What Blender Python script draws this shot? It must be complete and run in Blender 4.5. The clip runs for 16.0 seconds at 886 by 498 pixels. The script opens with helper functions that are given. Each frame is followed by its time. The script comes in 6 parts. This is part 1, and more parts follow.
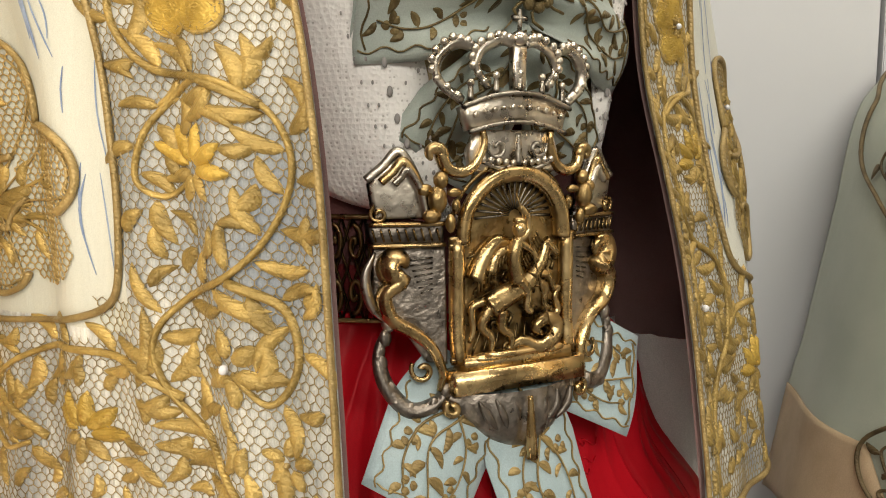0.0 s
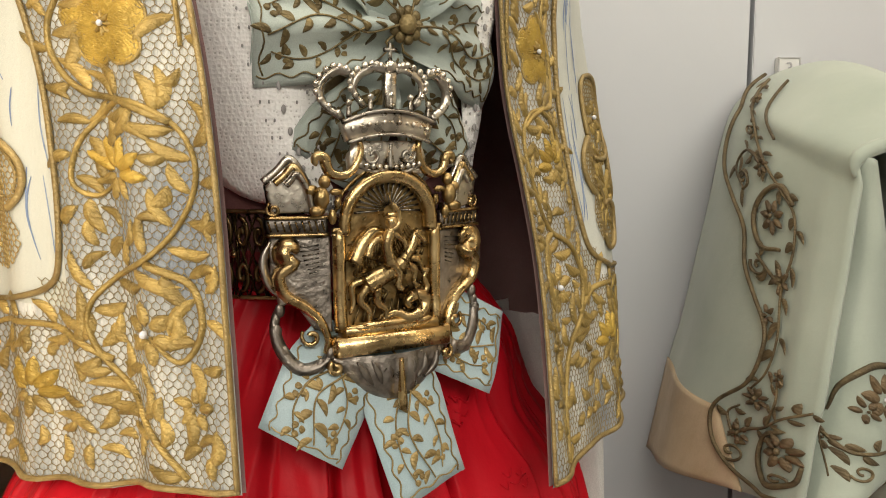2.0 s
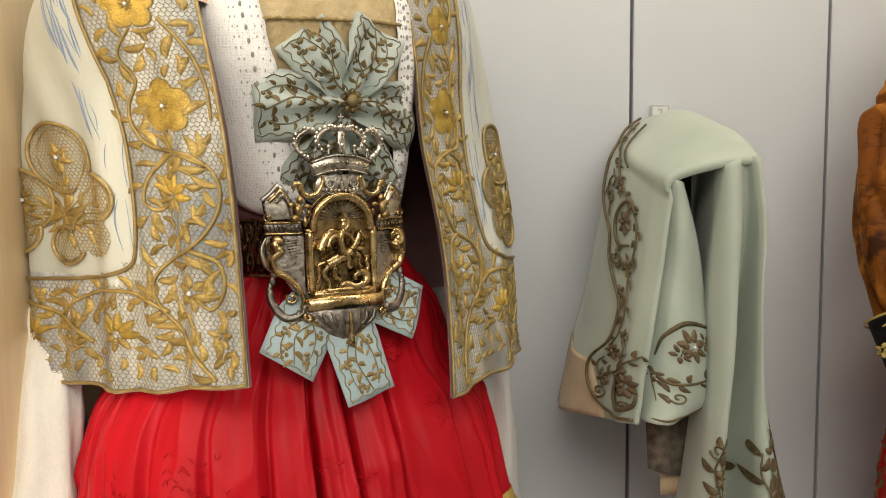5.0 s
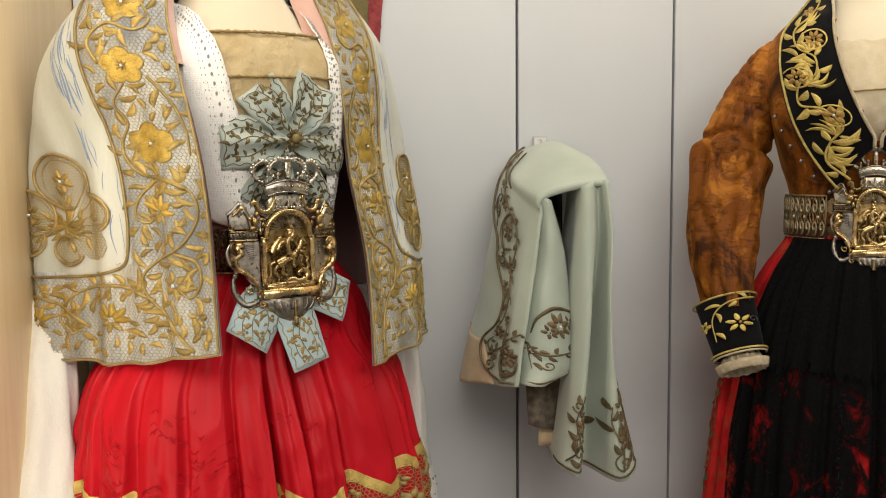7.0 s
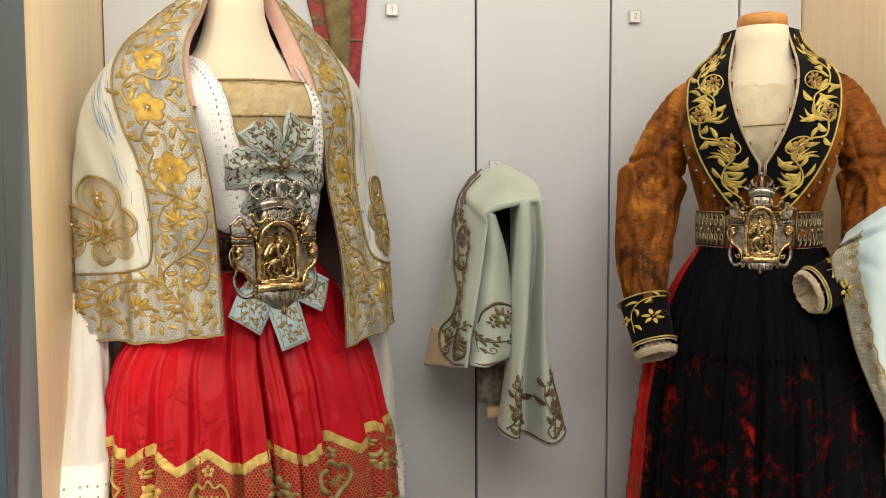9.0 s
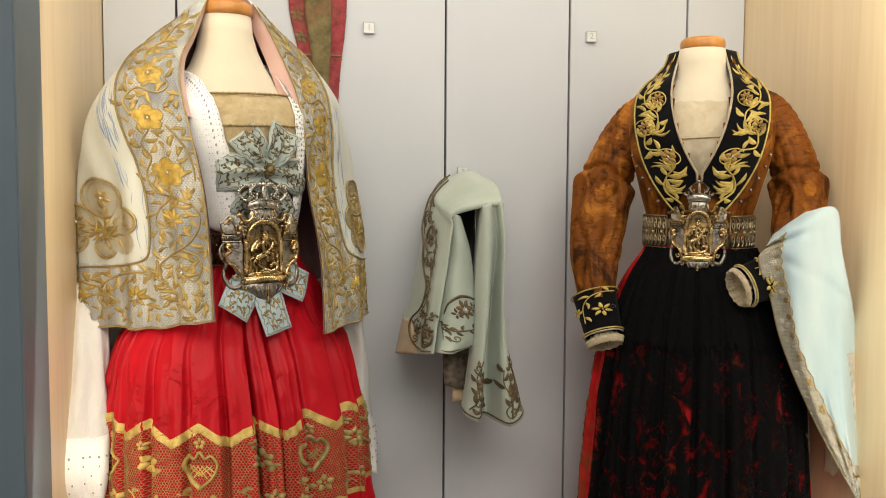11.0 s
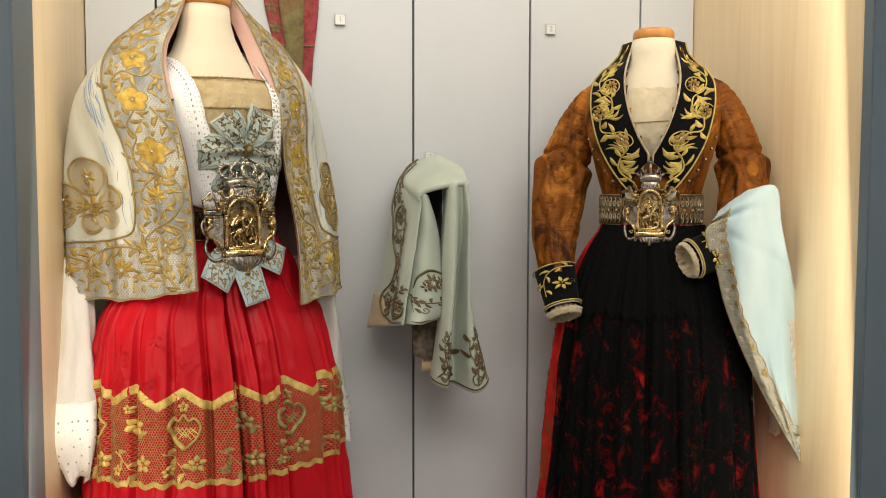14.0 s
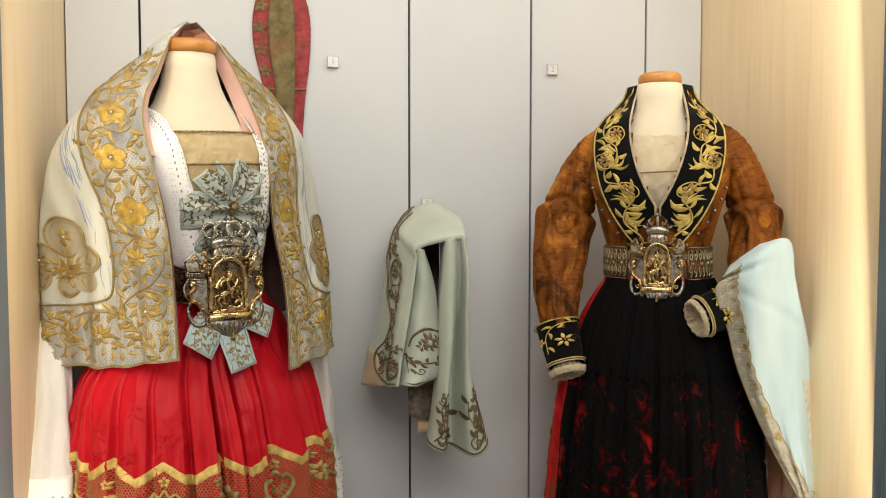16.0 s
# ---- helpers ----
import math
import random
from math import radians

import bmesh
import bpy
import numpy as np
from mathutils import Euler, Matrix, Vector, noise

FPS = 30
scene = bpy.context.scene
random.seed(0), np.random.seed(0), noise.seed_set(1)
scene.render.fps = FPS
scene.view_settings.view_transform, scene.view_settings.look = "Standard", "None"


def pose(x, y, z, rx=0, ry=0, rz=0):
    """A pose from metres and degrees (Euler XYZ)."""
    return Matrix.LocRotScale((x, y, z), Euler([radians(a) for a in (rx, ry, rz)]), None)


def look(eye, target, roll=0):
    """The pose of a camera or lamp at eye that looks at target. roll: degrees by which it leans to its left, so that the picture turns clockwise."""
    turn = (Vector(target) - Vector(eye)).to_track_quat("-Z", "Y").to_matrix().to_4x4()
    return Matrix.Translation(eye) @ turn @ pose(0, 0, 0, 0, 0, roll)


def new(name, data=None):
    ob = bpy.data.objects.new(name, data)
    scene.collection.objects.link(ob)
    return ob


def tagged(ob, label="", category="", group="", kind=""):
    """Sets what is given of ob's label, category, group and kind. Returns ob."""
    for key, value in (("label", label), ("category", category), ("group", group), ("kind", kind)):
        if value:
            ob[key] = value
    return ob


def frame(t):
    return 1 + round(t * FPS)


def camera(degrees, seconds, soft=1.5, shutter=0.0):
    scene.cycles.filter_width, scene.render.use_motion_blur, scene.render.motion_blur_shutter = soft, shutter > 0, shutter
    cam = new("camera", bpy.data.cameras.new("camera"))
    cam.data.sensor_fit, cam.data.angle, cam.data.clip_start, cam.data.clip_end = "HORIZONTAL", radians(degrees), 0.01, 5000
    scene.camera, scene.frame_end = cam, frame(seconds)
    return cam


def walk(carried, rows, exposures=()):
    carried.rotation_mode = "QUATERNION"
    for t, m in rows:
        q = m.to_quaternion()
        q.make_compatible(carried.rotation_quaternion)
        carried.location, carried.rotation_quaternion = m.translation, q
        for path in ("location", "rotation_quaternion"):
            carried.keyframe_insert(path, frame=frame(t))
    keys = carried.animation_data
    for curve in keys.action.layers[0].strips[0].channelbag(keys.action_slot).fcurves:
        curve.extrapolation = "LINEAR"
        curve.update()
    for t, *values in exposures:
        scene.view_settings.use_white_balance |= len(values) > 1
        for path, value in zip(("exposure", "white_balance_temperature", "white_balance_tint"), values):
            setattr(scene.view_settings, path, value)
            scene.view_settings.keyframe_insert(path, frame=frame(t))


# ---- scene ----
cam = camera(53.4, 16.0, 1.0)
PATH = [
    (0, (-0.541, -0.961, 1.406), (-0.424, 1.021, 1.169), -0.0),
    (0.5, (-0.54, -0.982, 1.414), (-0.417, 0.999, 1.169), 0.0),
    (1, (-0.535, -1.005, 1.416), (-0.389, 0.974, 1.166), 0.1),
    (1.5, (-0.514, -1.041, 1.42), (-0.348, 0.936, 1.168), 0.3),
    (2, (-0.491, -1.08, 1.417), (-0.298, 0.895, 1.164), 0.2),
    (2.5, (-0.474, -1.139, 1.414), (-0.261, 0.835, 1.172), -0.1),
    (3, (-0.456, -1.202, 1.419), (-0.258, 0.774, 1.183), -0.4),
    (3.2, (-0.456, -1.224, 1.424), (-0.246, 0.749, 1.178), -0.3),
    (5.3, (-0.437, -1.503, 1.426), (-0.273, 0.481, 1.235), -0.6),
    (5.5, (-0.444, -1.544, 1.431), (-0.278, 0.44, 1.241), -0.6),
    (6, (-0.455, -1.643, 1.432), (-0.284, 0.342, 1.254), -0.6),
    (6.5, (-0.456, -1.695, 1.436), (-0.198, 0.28, 1.25), -0.5),
    (7, (-0.471, -1.766, 1.443), (-0.122, 0.196, 1.272), -0.5),
    (7.5, (-0.481, -1.828, 1.438), (-0.099, 0.128, 1.272), -0.5),
    (8, (-0.452, -1.921, 1.44), (-0.101, 0.041, 1.275), -0.5),
    (8.5, (-0.437, -2.034, 1.451), (-0.102, -0.069, 1.289), -0.4),
    (8.7, (-0.442, -2.064, 1.456), (-0.107, -0.098, 1.303), -0.3),
    (10.8, (-0.447, -2.284, 1.460), (-0.095, -0.314, 1.329), 0.2),
    (11, (-0.451, -2.299, 1.46), (-0.071, -0.341, 1.322), 0.3),
    (11.5, (-0.444, -2.34, 1.446), (-0.038, -0.387, 1.31), 0.2),
    (12, (-0.448, -2.357, 1.429), (-0.018, -0.409, 1.293), 0.3),
    (12.5, (-0.459, -2.361, 1.415), (0.003, -0.421, 1.27), 0.3),
    (13, (-0.476, -2.378, 1.404), (-0.02, -0.435, 1.267), 0.2),
    (13.5, (-0.474, -2.398, 1.402), (-0.025, -0.453, 1.268), 0.2),
    (14, (-0.481, -2.425, 1.402), (-0.027, -0.481, 1.275), 0.1),
    (14.5, (-0.487, -2.429, 1.403), (-0.027, -0.487, 1.285), 0.2),
    (15, (-0.472, -2.404, 1.421), (-0.018, -0.459, 1.308), 0.0),
    (15.5, (-0.457, -2.34, 1.454), (-0.005, -0.395, 1.34), 0.0),
    (16, (-0.444, -2.323, 1.51), (0.005, -0.377, 1.4), 0.0),
]
walk(cam, [(t, look(eye, target, roll)) for t, eye, target, roll in PATH], [(0.0, 0.12), (3.0, 0.07), (5.5, 0.0), (16.0, 0.0)])

# ---- light ----
CASE_L, CASE_R, CASE_D, CASE_F, CASE_Z0, CASE_Z1 = -0.855, 0.854, 0.60, 0.74, 0.25, 2.45
world = bpy.data.worlds.new("room_air")
scene.world = world
world.use_nodes = True
world.node_tree.nodes["Background"].inputs["Color"].default_value = (0.75, 0.82, 0.9, 1)
world.node_tree.nodes["Background"].inputs["Strength"].default_value = 0.05
scene.view_settings.exposure = 0.0


def area(name, eye, target, size_x, size_y, watts, color):
    lamp = bpy.data.lights.new(name, "AREA")
    lamp.shape, lamp.size, lamp.size_y, lamp.energy, lamp.color = "RECTANGLE", size_x, size_y, watts, color
    ob = new(name, lamp)
    ob.matrix_world = look(eye, target)
    return ob


area("case_lamp", (0.0, -0.60, 2.41), (0.0, -0.30, 1.0), 1.5, 0.14, 7.8, (1.0, 0.92, 0.79))
area("jamb_lamp", (0.80, -0.72, 1.40), (0.74, -0.1, 1.35), 0.03, 2.0, 2.1, (1.0, 0.92, 0.74))
area("jamb_lamp", (-0.80, -0.71, 1.30), (-0.45, -0.1, 1.20), 0.03, 1.7, 2.4, (1.0, 0.88, 0.68))
# Unseen fills, added to light the case front and brighten its metal.
area("room_fill", (-0.3, -2.6, 2.85), (-0.1, -0.4, 1.2), 2.4, 1.4, 44.0, (1.0, 0.94, 0.82))
area("room_fill", (0.2, -3.4, 2.95), (0.2, -3.3, 0.0), 3.0, 1.2, 52.0, (1.0, 0.94, 0.83))


# ---- materials ----
def nodes(name):
    m = bpy.data.materials.new(name)
    m.use_nodes = True
    return m, m.node_tree.nodes, m.node_tree.links, m.node_tree.nodes["Principled BSDF"]


def noise_node(N, Lk, scale, detail=4.0, stretch=None, rough=0.55, distort=0.0):
    co = N.new("ShaderNodeTexCoord")
    src = co.outputs["Object"]
    if stretch:
        mp = N.new("ShaderNodeMapping")
        mp.inputs["Scale"].default_value = stretch
        Lk.new(src, mp.inputs["Vector"])
        src = mp.outputs["Vector"]
    n = N.new("ShaderNodeTexNoise")
    n.inputs["Scale"].default_value, n.inputs["Detail"].default_value, n.inputs["Roughness"].default_value = scale, detail, rough
    n.inputs["Distortion"].default_value = distort
    Lk.new(src, n.inputs["Vector"])
    return n.outputs["Fac"]


def ramp(N, Lk, fac, stops):
    r = N.new("ShaderNodeValToRGB")
    r.color_ramp.elements[0].position, r.color_ramp.elements[0].color = stops[0][0], (*stops[0][1], 1)
    r.color_ramp.elements[1].position, r.color_ramp.elements[1].color = stops[-1][0], (*stops[-1][1], 1)
    for p, c in stops[1:-1]:
        e = r.color_ramp.elements.new(p)
        e.color = (*c, 1)
    Lk.new(fac, r.inputs["Fac"])
    return r.outputs["Color"]


def mixc(N, Lk, fac, a, b, mode="MIX"):
    m = N.new("ShaderNodeMix")
    m.data_type, m.blend_type = "RGBA", mode
    for key, v in ((0, fac), (6, a), (7, b)):
        if isinstance(v, (int, float)):
            m.inputs[key].default_value = v
        elif isinstance(v, tuple):
            m.inputs[key].default_value = (*v, 1)
        else:
            Lk.new(v, m.inputs[key])
    return m.outputs[2]


def bump(N, Lk, P, fac, strength, dist=0.001, prev=None):
    b = N.new("ShaderNodeBump")
    b.inputs["Strength"].default_value, b.inputs["Distance"].default_value = strength, dist
    Lk.new(fac, b.inputs["Height"])
    if prev:
        Lk.new(prev, b.inputs["Normal"])
    Lk.new(b.outputs["Normal"], P.inputs["Normal"])
    return b.outputs["Normal"]


def cloth(name, dark, light, scale=18.0, weave=900.0, rough=0.85, sheen=0.2, relief=0.35, stretch=None, wear=None, wrinkle=0.35, gloss=0.25):
    m, N, Lk, P = nodes(name)
    col = ramp(N, Lk, noise_node(N, Lk, scale, 5, stretch), [(0.3, dark), (0.7, light)])
    if wear:
        col = mixc(N, Lk, ramp(N, Lk, noise_node(N, Lk, 7.0, 6, rough=0.7), [(0.52, (0, 0, 0)), (0.75, (1, 1, 1))]), col, wear)
    fine = noise_node(N, Lk, weave, 2)
    col = mixc(N, Lk, 0.25, col, ramp(N, Lk, fine, [(0.3, (0.35, 0.35, 0.35)), (0.7, (1, 1, 1))]), "MULTIPLY")
    Lk.new(col, P.inputs["Base Color"])
    P.inputs["Roughness"].default_value = rough
    P.inputs["Sheen Weight"].default_value = sheen
    P.inputs["Specular IOR Level"].default_value = gloss
    n1 = bump(N, Lk, P, fine, relief, 0.0006)
    bump(N, Lk, P, noise_node(N, Lk, scale * 2.5, 5, stretch), wrinkle, 0.005, n1)
    return m


def metal(name, dark, light, scale=60.0, rough=0.3, relief=0.5, crevice_col=(0.05, 0.04, 0.03), chase=260.0):
    m, N, Lk, P = nodes(name)
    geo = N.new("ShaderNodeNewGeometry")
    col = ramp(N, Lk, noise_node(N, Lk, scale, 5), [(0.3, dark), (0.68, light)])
    # Crevices, found by pointiness, take a darker tone.
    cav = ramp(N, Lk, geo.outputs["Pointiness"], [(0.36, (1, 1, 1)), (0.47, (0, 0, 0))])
    col = mixc(N, Lk, cav, col, crevice_col)
    Lk.new(col, P.inputs["Base Color"])
    P.inputs["Metallic"].default_value = 1.0
    Lk.new(ramp(N, Lk, noise_node(N, Lk, scale * 2, 4), [(0.3, (rough * 0.7,) * 3), (0.7, (min(1, rough * 1.6),) * 3)]), P.inputs["Roughness"])
    bump(N, Lk, P, noise_node(N, Lk, chase, 3), relief, 0.0012)
    return m


def thread(name, dark, light, rough=0.42, metallic=0.35, pitch=1500.0):
    """Couched gold thread: fine ribs, some sheen."""
    m, N, Lk, P = nodes(name)
    info = N.new("ShaderNodeObjectInfo")
    fac = noise_node(N, Lk, 70, 4)
    col = ramp(N, Lk, fac, [(0.28, dark), (0.72, light)])
    hue = N.new("ShaderNodeHueSaturation")
    mr = N.new("ShaderNodeMapRange")
    mr.inputs["To Min"].default_value, mr.inputs["To Max"].default_value = 0.78, 1.2
    Lk.new(info.outputs["Random"], mr.inputs["Value"])
    Lk.new(mr.outputs["Result"], hue.inputs["Value"])
    Lk.new(col, hue.inputs["Color"])
    Lk.new(hue.outputs["Color"], P.inputs["Base Color"])
    P.inputs["Roughness"].default_value, P.inputs["Metallic"].default_value = rough, metallic
    P.inputs["Specular IOR Level"].default_value = 0.5
    co = N.new("ShaderNodeTexCoord")
    w = N.new("ShaderNodeTexWave")
    w.wave_type, w.bands_direction = "BANDS", "DIAGONAL"
    w.inputs["Scale"].default_value, w.inputs["Distortion"].default_value, w.inputs["Detail Scale"].default_value = pitch / 10, 4.0, 3.0
    Lk.new(co.outputs["Object"], w.inputs["Vector"])
    bump(N, Lk, P, w.outputs["Fac"], 0.6, 0.0006)
    return m


def wood(name, dark, light, rough=0.45):
    m, N, Lk, P = nodes(name)
    grain = noise_node(N, Lk, 9.0, 6, (1.0, 1.0, 0.06), 0.6, 0.6)
    fine = noise_node(N, Lk, 90.0, 3, (1.0, 1.0, 0.04))
    col = ramp(N, Lk, grain, [(0.3, dark), (0.5, light), (0.62, tuple(0.85 * a + 0.15 * b for a, b in zip(light, dark))), (0.8, dark)])
    col = mixc(N, Lk, 0.12, col, ramp(N, Lk, fine, [(0.3, (0.5, 0.42, 0.33)), (0.7, (1, 1, 1))]), "MULTIPLY")
    Lk.new(col, P.inputs["Base Color"])
    P.inputs["Roughness"].default_value = rough
    bump(N, Lk, P, fine, 0.12, 0.0006)
    return m


def plain(name, col, rough=0.5, var=0.08, scale=6.0, metallic=0.0, relief=0.05, fine=300.0):
    m, N, Lk, P = nodes(name)
    lo = tuple(c * (1 - var) for c in col)
    hi = tuple(min(1, c * (1 + var)) for c in col)
    Lk.new(ramp(N, Lk, noise_node(N, Lk, scale, 5), [(0.3, lo), (0.7, hi)]), P.inputs["Base Color"])
    P.inputs["Roughness"].default_value, P.inputs["Metallic"].default_value = rough, metallic
    bump(N, Lk, P, noise_node(N, Lk, fine, 3), relief, 0.001)
    return m


PANEL = plain("grey_laminate", (0.56, 0.575, 0.60), 0.5, 0.04, 2.0)
SLOT = plain("slot_shadow_board", (0.035, 0.035, 0.04), 0.8)
MAPLE = wood("maple_veneer", (0.73, 0.555, 0.33), (0.795, 0.63, 0.40))
SLATE = plain("slate_paint", (0.115, 0.15, 0.185), 0.5, 0.06)
ROOM = plain("room_plaster", (0.62, 0.62, 0.61), 0.85)
ROOM_FLOOR = plain("room_floor_grey", (0.2, 0.19, 0.18), 0.5, 0.2)
COTTON = cloth("mannequin_cotton", (0.72, 0.62, 0.45), (0.80, 0.71, 0.55), 5, 1200, 0.9, 0.1, 0.2)
CAPWOOD = wood("cap_wood", (0.42, 0.17, 0.035), (0.62, 0.28, 0.07), 0.28)


# ---- building helpers ----
def finish(name, bm, material, smooth=True):
    me = bpy.data.meshes.new(name)
    bm.to_mesh(me)
    bm.free()
    me.materials.append(material)
    if smooth:
        for p in me.polygons:
            p.use_smooth = True
    return me


def part(name, bm, material, parent, label="", smooth=True):
    ob = new(name, finish(name, bm, material, smooth))
    ob.parent = parent
    if label:
        ob["label"] = label
    return ob


def thing(name, label, category, m=None, group="", kind=""):
    ob = new(name)
    ob.empty_display_size = 0.05
    if m is not None:
        ob.matrix_world = m
    return tagged(ob, label, category, group, kind)


def single(name, bm, material, label, category, m=None, group="", kind="", smooth=True):
    ob = new(name, finish(name, bm, material, smooth))
    if m is not None:
        ob.matrix_world = m
    return tagged(ob, label, category, group, kind)


def box(bm, lo, hi, bevel=0.0):
    """A box with chamfered edges, added to bm."""
    made = bmesh.ops.create_cube(bm, size=1.0, matrix=Matrix.LocRotScale(
        ((lo[0] + hi[0]) / 2, (lo[1] + hi[1]) / 2, (lo[2] + hi[2]) / 2), None, (hi[0] - lo[0], hi[1] - lo[1], hi[2] - lo[2])))
    if bevel:
        edges = list({e for v in made["verts"] for e in v.link_edges})
        bmesh.ops.bevel(bm, geom=edges, offset=bevel, segments=2, affect="EDGES")
    return bm


def boxed(lo, hi, bevel=0.0):
    return box(bmesh.new(), lo, hi, bevel)


def grid(fn, nu, nv, bm=None, closed=False, keep=None):
    """A sheet of quads: fn(u, v) for u, v in 0..1; closed joins the last column to the first."""
    bm = bm or bmesh.new()
    cols = nu if closed else nu + 1
    vs = [[bm.verts.new(fn(i / nu, j / nv)) for i in range(cols)] for j in range(nv + 1)]
    for j in range(nv):
        for i in range(nu):
            if keep and not keep((i + 0.5) / nu, (j + 0.5) / nv):
                continue
            k = (i + 1) % cols
            bm.faces.new((vs[j][i], vs[j][k], vs[j + 1][k], vs[j + 1][i]))
    if keep:
        bmesh.ops.delete(bm, geom=[v for v in bm.verts if not v.link_faces], context="VERTS")
    return bm


def thick(bm, t):
    """Gives a sheet its thickness."""
    bmesh.ops.recalc_face_normals(bm, faces=bm.faces)
    bmesh.ops.solidify(bm, geom=bm.faces[:], thickness=t)
    return bm


def spline(pts, n):
    """n + 1 points along a Catmull-Rom curve through pts (tuples of any size)."""
    p = [np.array(q, float) for q in pts]
    p = [2 * p[0] - p[1]] + p + [2 * p[-1] - p[-2]]
    out = []
    for i in range(n + 1):
        s = i / n * (len(p) - 3)
        k = min(int(s), len(p) - 4)
        t = s - k
        a, b, c, d = p[k:k + 4]
        out.append(0.5 * (2 * b + (c - a) * t + (2 * a - 5 * b + 4 * c - d) * t * t + (3 * b - a - 3 * c + d) * t ** 3))
    return out


def table(rows):
    """rows of (z, values...): a function of z that runs smoothly through them."""
    zs = np.array([r[0] for r in rows], float)
    vs = np.array([r[1:] for r in rows], float)
    m = np.gradient(vs, zs, axis=0)

    def at(z):
        z = min(max(z, zs[0]), zs[-1])
        k = min(int(np.searchsorted(zs, z, side="right")) - 1, len(zs) - 2)
        h = zs[k + 1] - zs[k]
        t = (z - zs[k]) / h
        return ((2 * t ** 3 - 3 * t * t + 1) * vs[k] + (t ** 3 - 2 * t * t + t) * h * m[k]
                + (-2 * t ** 3 + 3 * t * t) * vs[k + 1] + (t ** 3 - t * t) * h * m[k + 1])
    return at


def tube(bm, pts, radius, sides=6, flat=1.0, up=None):
    """A closed tube along pts. radius: a number or a function of 0..1. flat below 1 presses it against `up`."""
    pts = [Vector(p) for p in pts]
    n = len(pts)
    rings = []
    side = None
    for i, p in enumerate(pts):
        d = (pts[min(i + 1, n - 1)] - pts[max(i - 1, 0)])
        d = d.normalized() if d.length > 1e-9 else Vector((0, 0, 1))
        if up is not None:
            u = Vector(up[i] if isinstance(up, list) else up)
            side = d.cross(u)
        else:
            side = (side - d * side.dot(d)) if side else d.orthogonal()
        side = side.normalized() if side.length > 1e-9 else d.orthogonal().normalized()
        w = side.cross(d).normalized()
        r = radius(i / max(1, n - 1)) if callable(radius) else radius
        rings.append([bm.verts.new(p + side * (r * math.cos(a)) + w * (r * flat * math.sin(a)))
                      for a in (2 * math.pi * k / sides for k in range(sides))])
    for a, b in zip(rings, rings[1:]):
        for k in range(sides):
            bm.faces.new((a[k], a[(k + 1) % sides], b[(k + 1) % sides], b[k]))
    bm.faces.new(rings[0][::-1])
    bm.faces.new(rings[-1])
    return bm


def ball(bm, c, r, flat=(1, 1, 1), seg=10):
    bmesh.ops.create_uvsphere(bm, u_segments=seg, v_segments=max(5, seg * 2 // 3), radius=r, matrix=Matrix.LocRotScale(c, None, flat))
    return bm


def slab(bm, outline, y0, y1, place, bevel=0.0012):
    """A plate with a rounded rim: outline of (x, z), from depth y0 (back) to y1 (front), put in place by place(x, y, z)."""
    ns = len(outline)
    c = (sum(p[0] for p in outline) / ns, sum(p[1] for p in outline) / ns)

    def ring(y, s):
        out = []
        for x, z in outline:
            dx, dz = x - c[0], z - c[1]
            r = max(1e-6, math.hypot(dx, dz))
            k = max(0.0, (r - s) / r)
            out.append(bm.verts.new(place(c[0] + dx * k, y, c[1] + dz * k)))
        return out
    rings = [ring(y0, 0), ring(y1 + (y0 - y1) * 0.35, 0), ring(y1 + (y0 - y1) * 0.1, bevel * 0.6), ring(y1, bevel * 1.8)]
    for a, b in zip(rings, rings[1:]):
        for k in range(ns):
            bm.faces.new((a[k], a[(k + 1) % ns], b[(k + 1) % ns], b[k]))
    bm.faces.new(rings[0][::-1])
    bm.faces.new(rings[-1])
    return bm


# Flat needlework laid on a curved cloth: put(a, z, h) gives the place of the point (a, z) of the pattern, h above the cloth.
def cord(bm, line, put, r=0.0016, n=None, h=None, flat=0.8):
    n = n or max(6, 5 * (len(line) - 1))
    pts = [put(p[0], p[1], (h if h is not None else (r if not callable(r) else 0.0012))) for p in spline(line, n)]
    return tube(bm, pts, r, 6, flat)


def leaf(bm, base, tip, put, w, h=0.0025, bend=0.15, n=7):
    """A padded satin-stitch leaf from base to tip of the pattern, w wide."""
    bx, bz = base
    dx, dz = tip[0] - bx, tip[1] - bz
    rows = []
    for i in range(n + 1):
        t = i / n
        half = w * 0.5 * (math.sin(math.pi * min(1.0, t ** 0.8)) ** 0.7) + 0.0002
        cx = bx + dx * t - dz * bend * math.sin(math.pi * t)
        cz = bz + dz * t + dx * bend * math.sin(math.pi * t)
        ln = math.hypot(dx, dz)
        px, pz = -dz / ln, dx / ln
        row = []
        for s, k in ((-1, 0.0), (-0.6, 0.75), (0, 1.0), (0.6, 0.75), (1, 0.0)):
            row.append(bm.verts.new(put(cx + px * half * s, cz + pz * half * s, 0.0004 + h * k * min(1, half / (w * 0.3)))))
        rows.append(row)
    for a, b in zip(rows, rows[1:]):
        for k in range(4):
            bm.faces.new((a[k], a[k + 1], b[k + 1], b[k]))
    return bm


def petals(bm, c, put, count, r0, r1, w, turn=0.0, spread=360.0, h=0.003):
    for i in range(count):
        a = math.radians(turn + spread * i / (count if spread >= 360 else max(1, count - 1)))
        ca, sa = math.cos(a), math.sin(a)
        leaf(bm, (c[0] + r0 * ca, c[1] + r0 * sa), (c[0] + r1 * ca, c[1] + r1 * sa), put, w, h, 0.0, 6)
    return bm


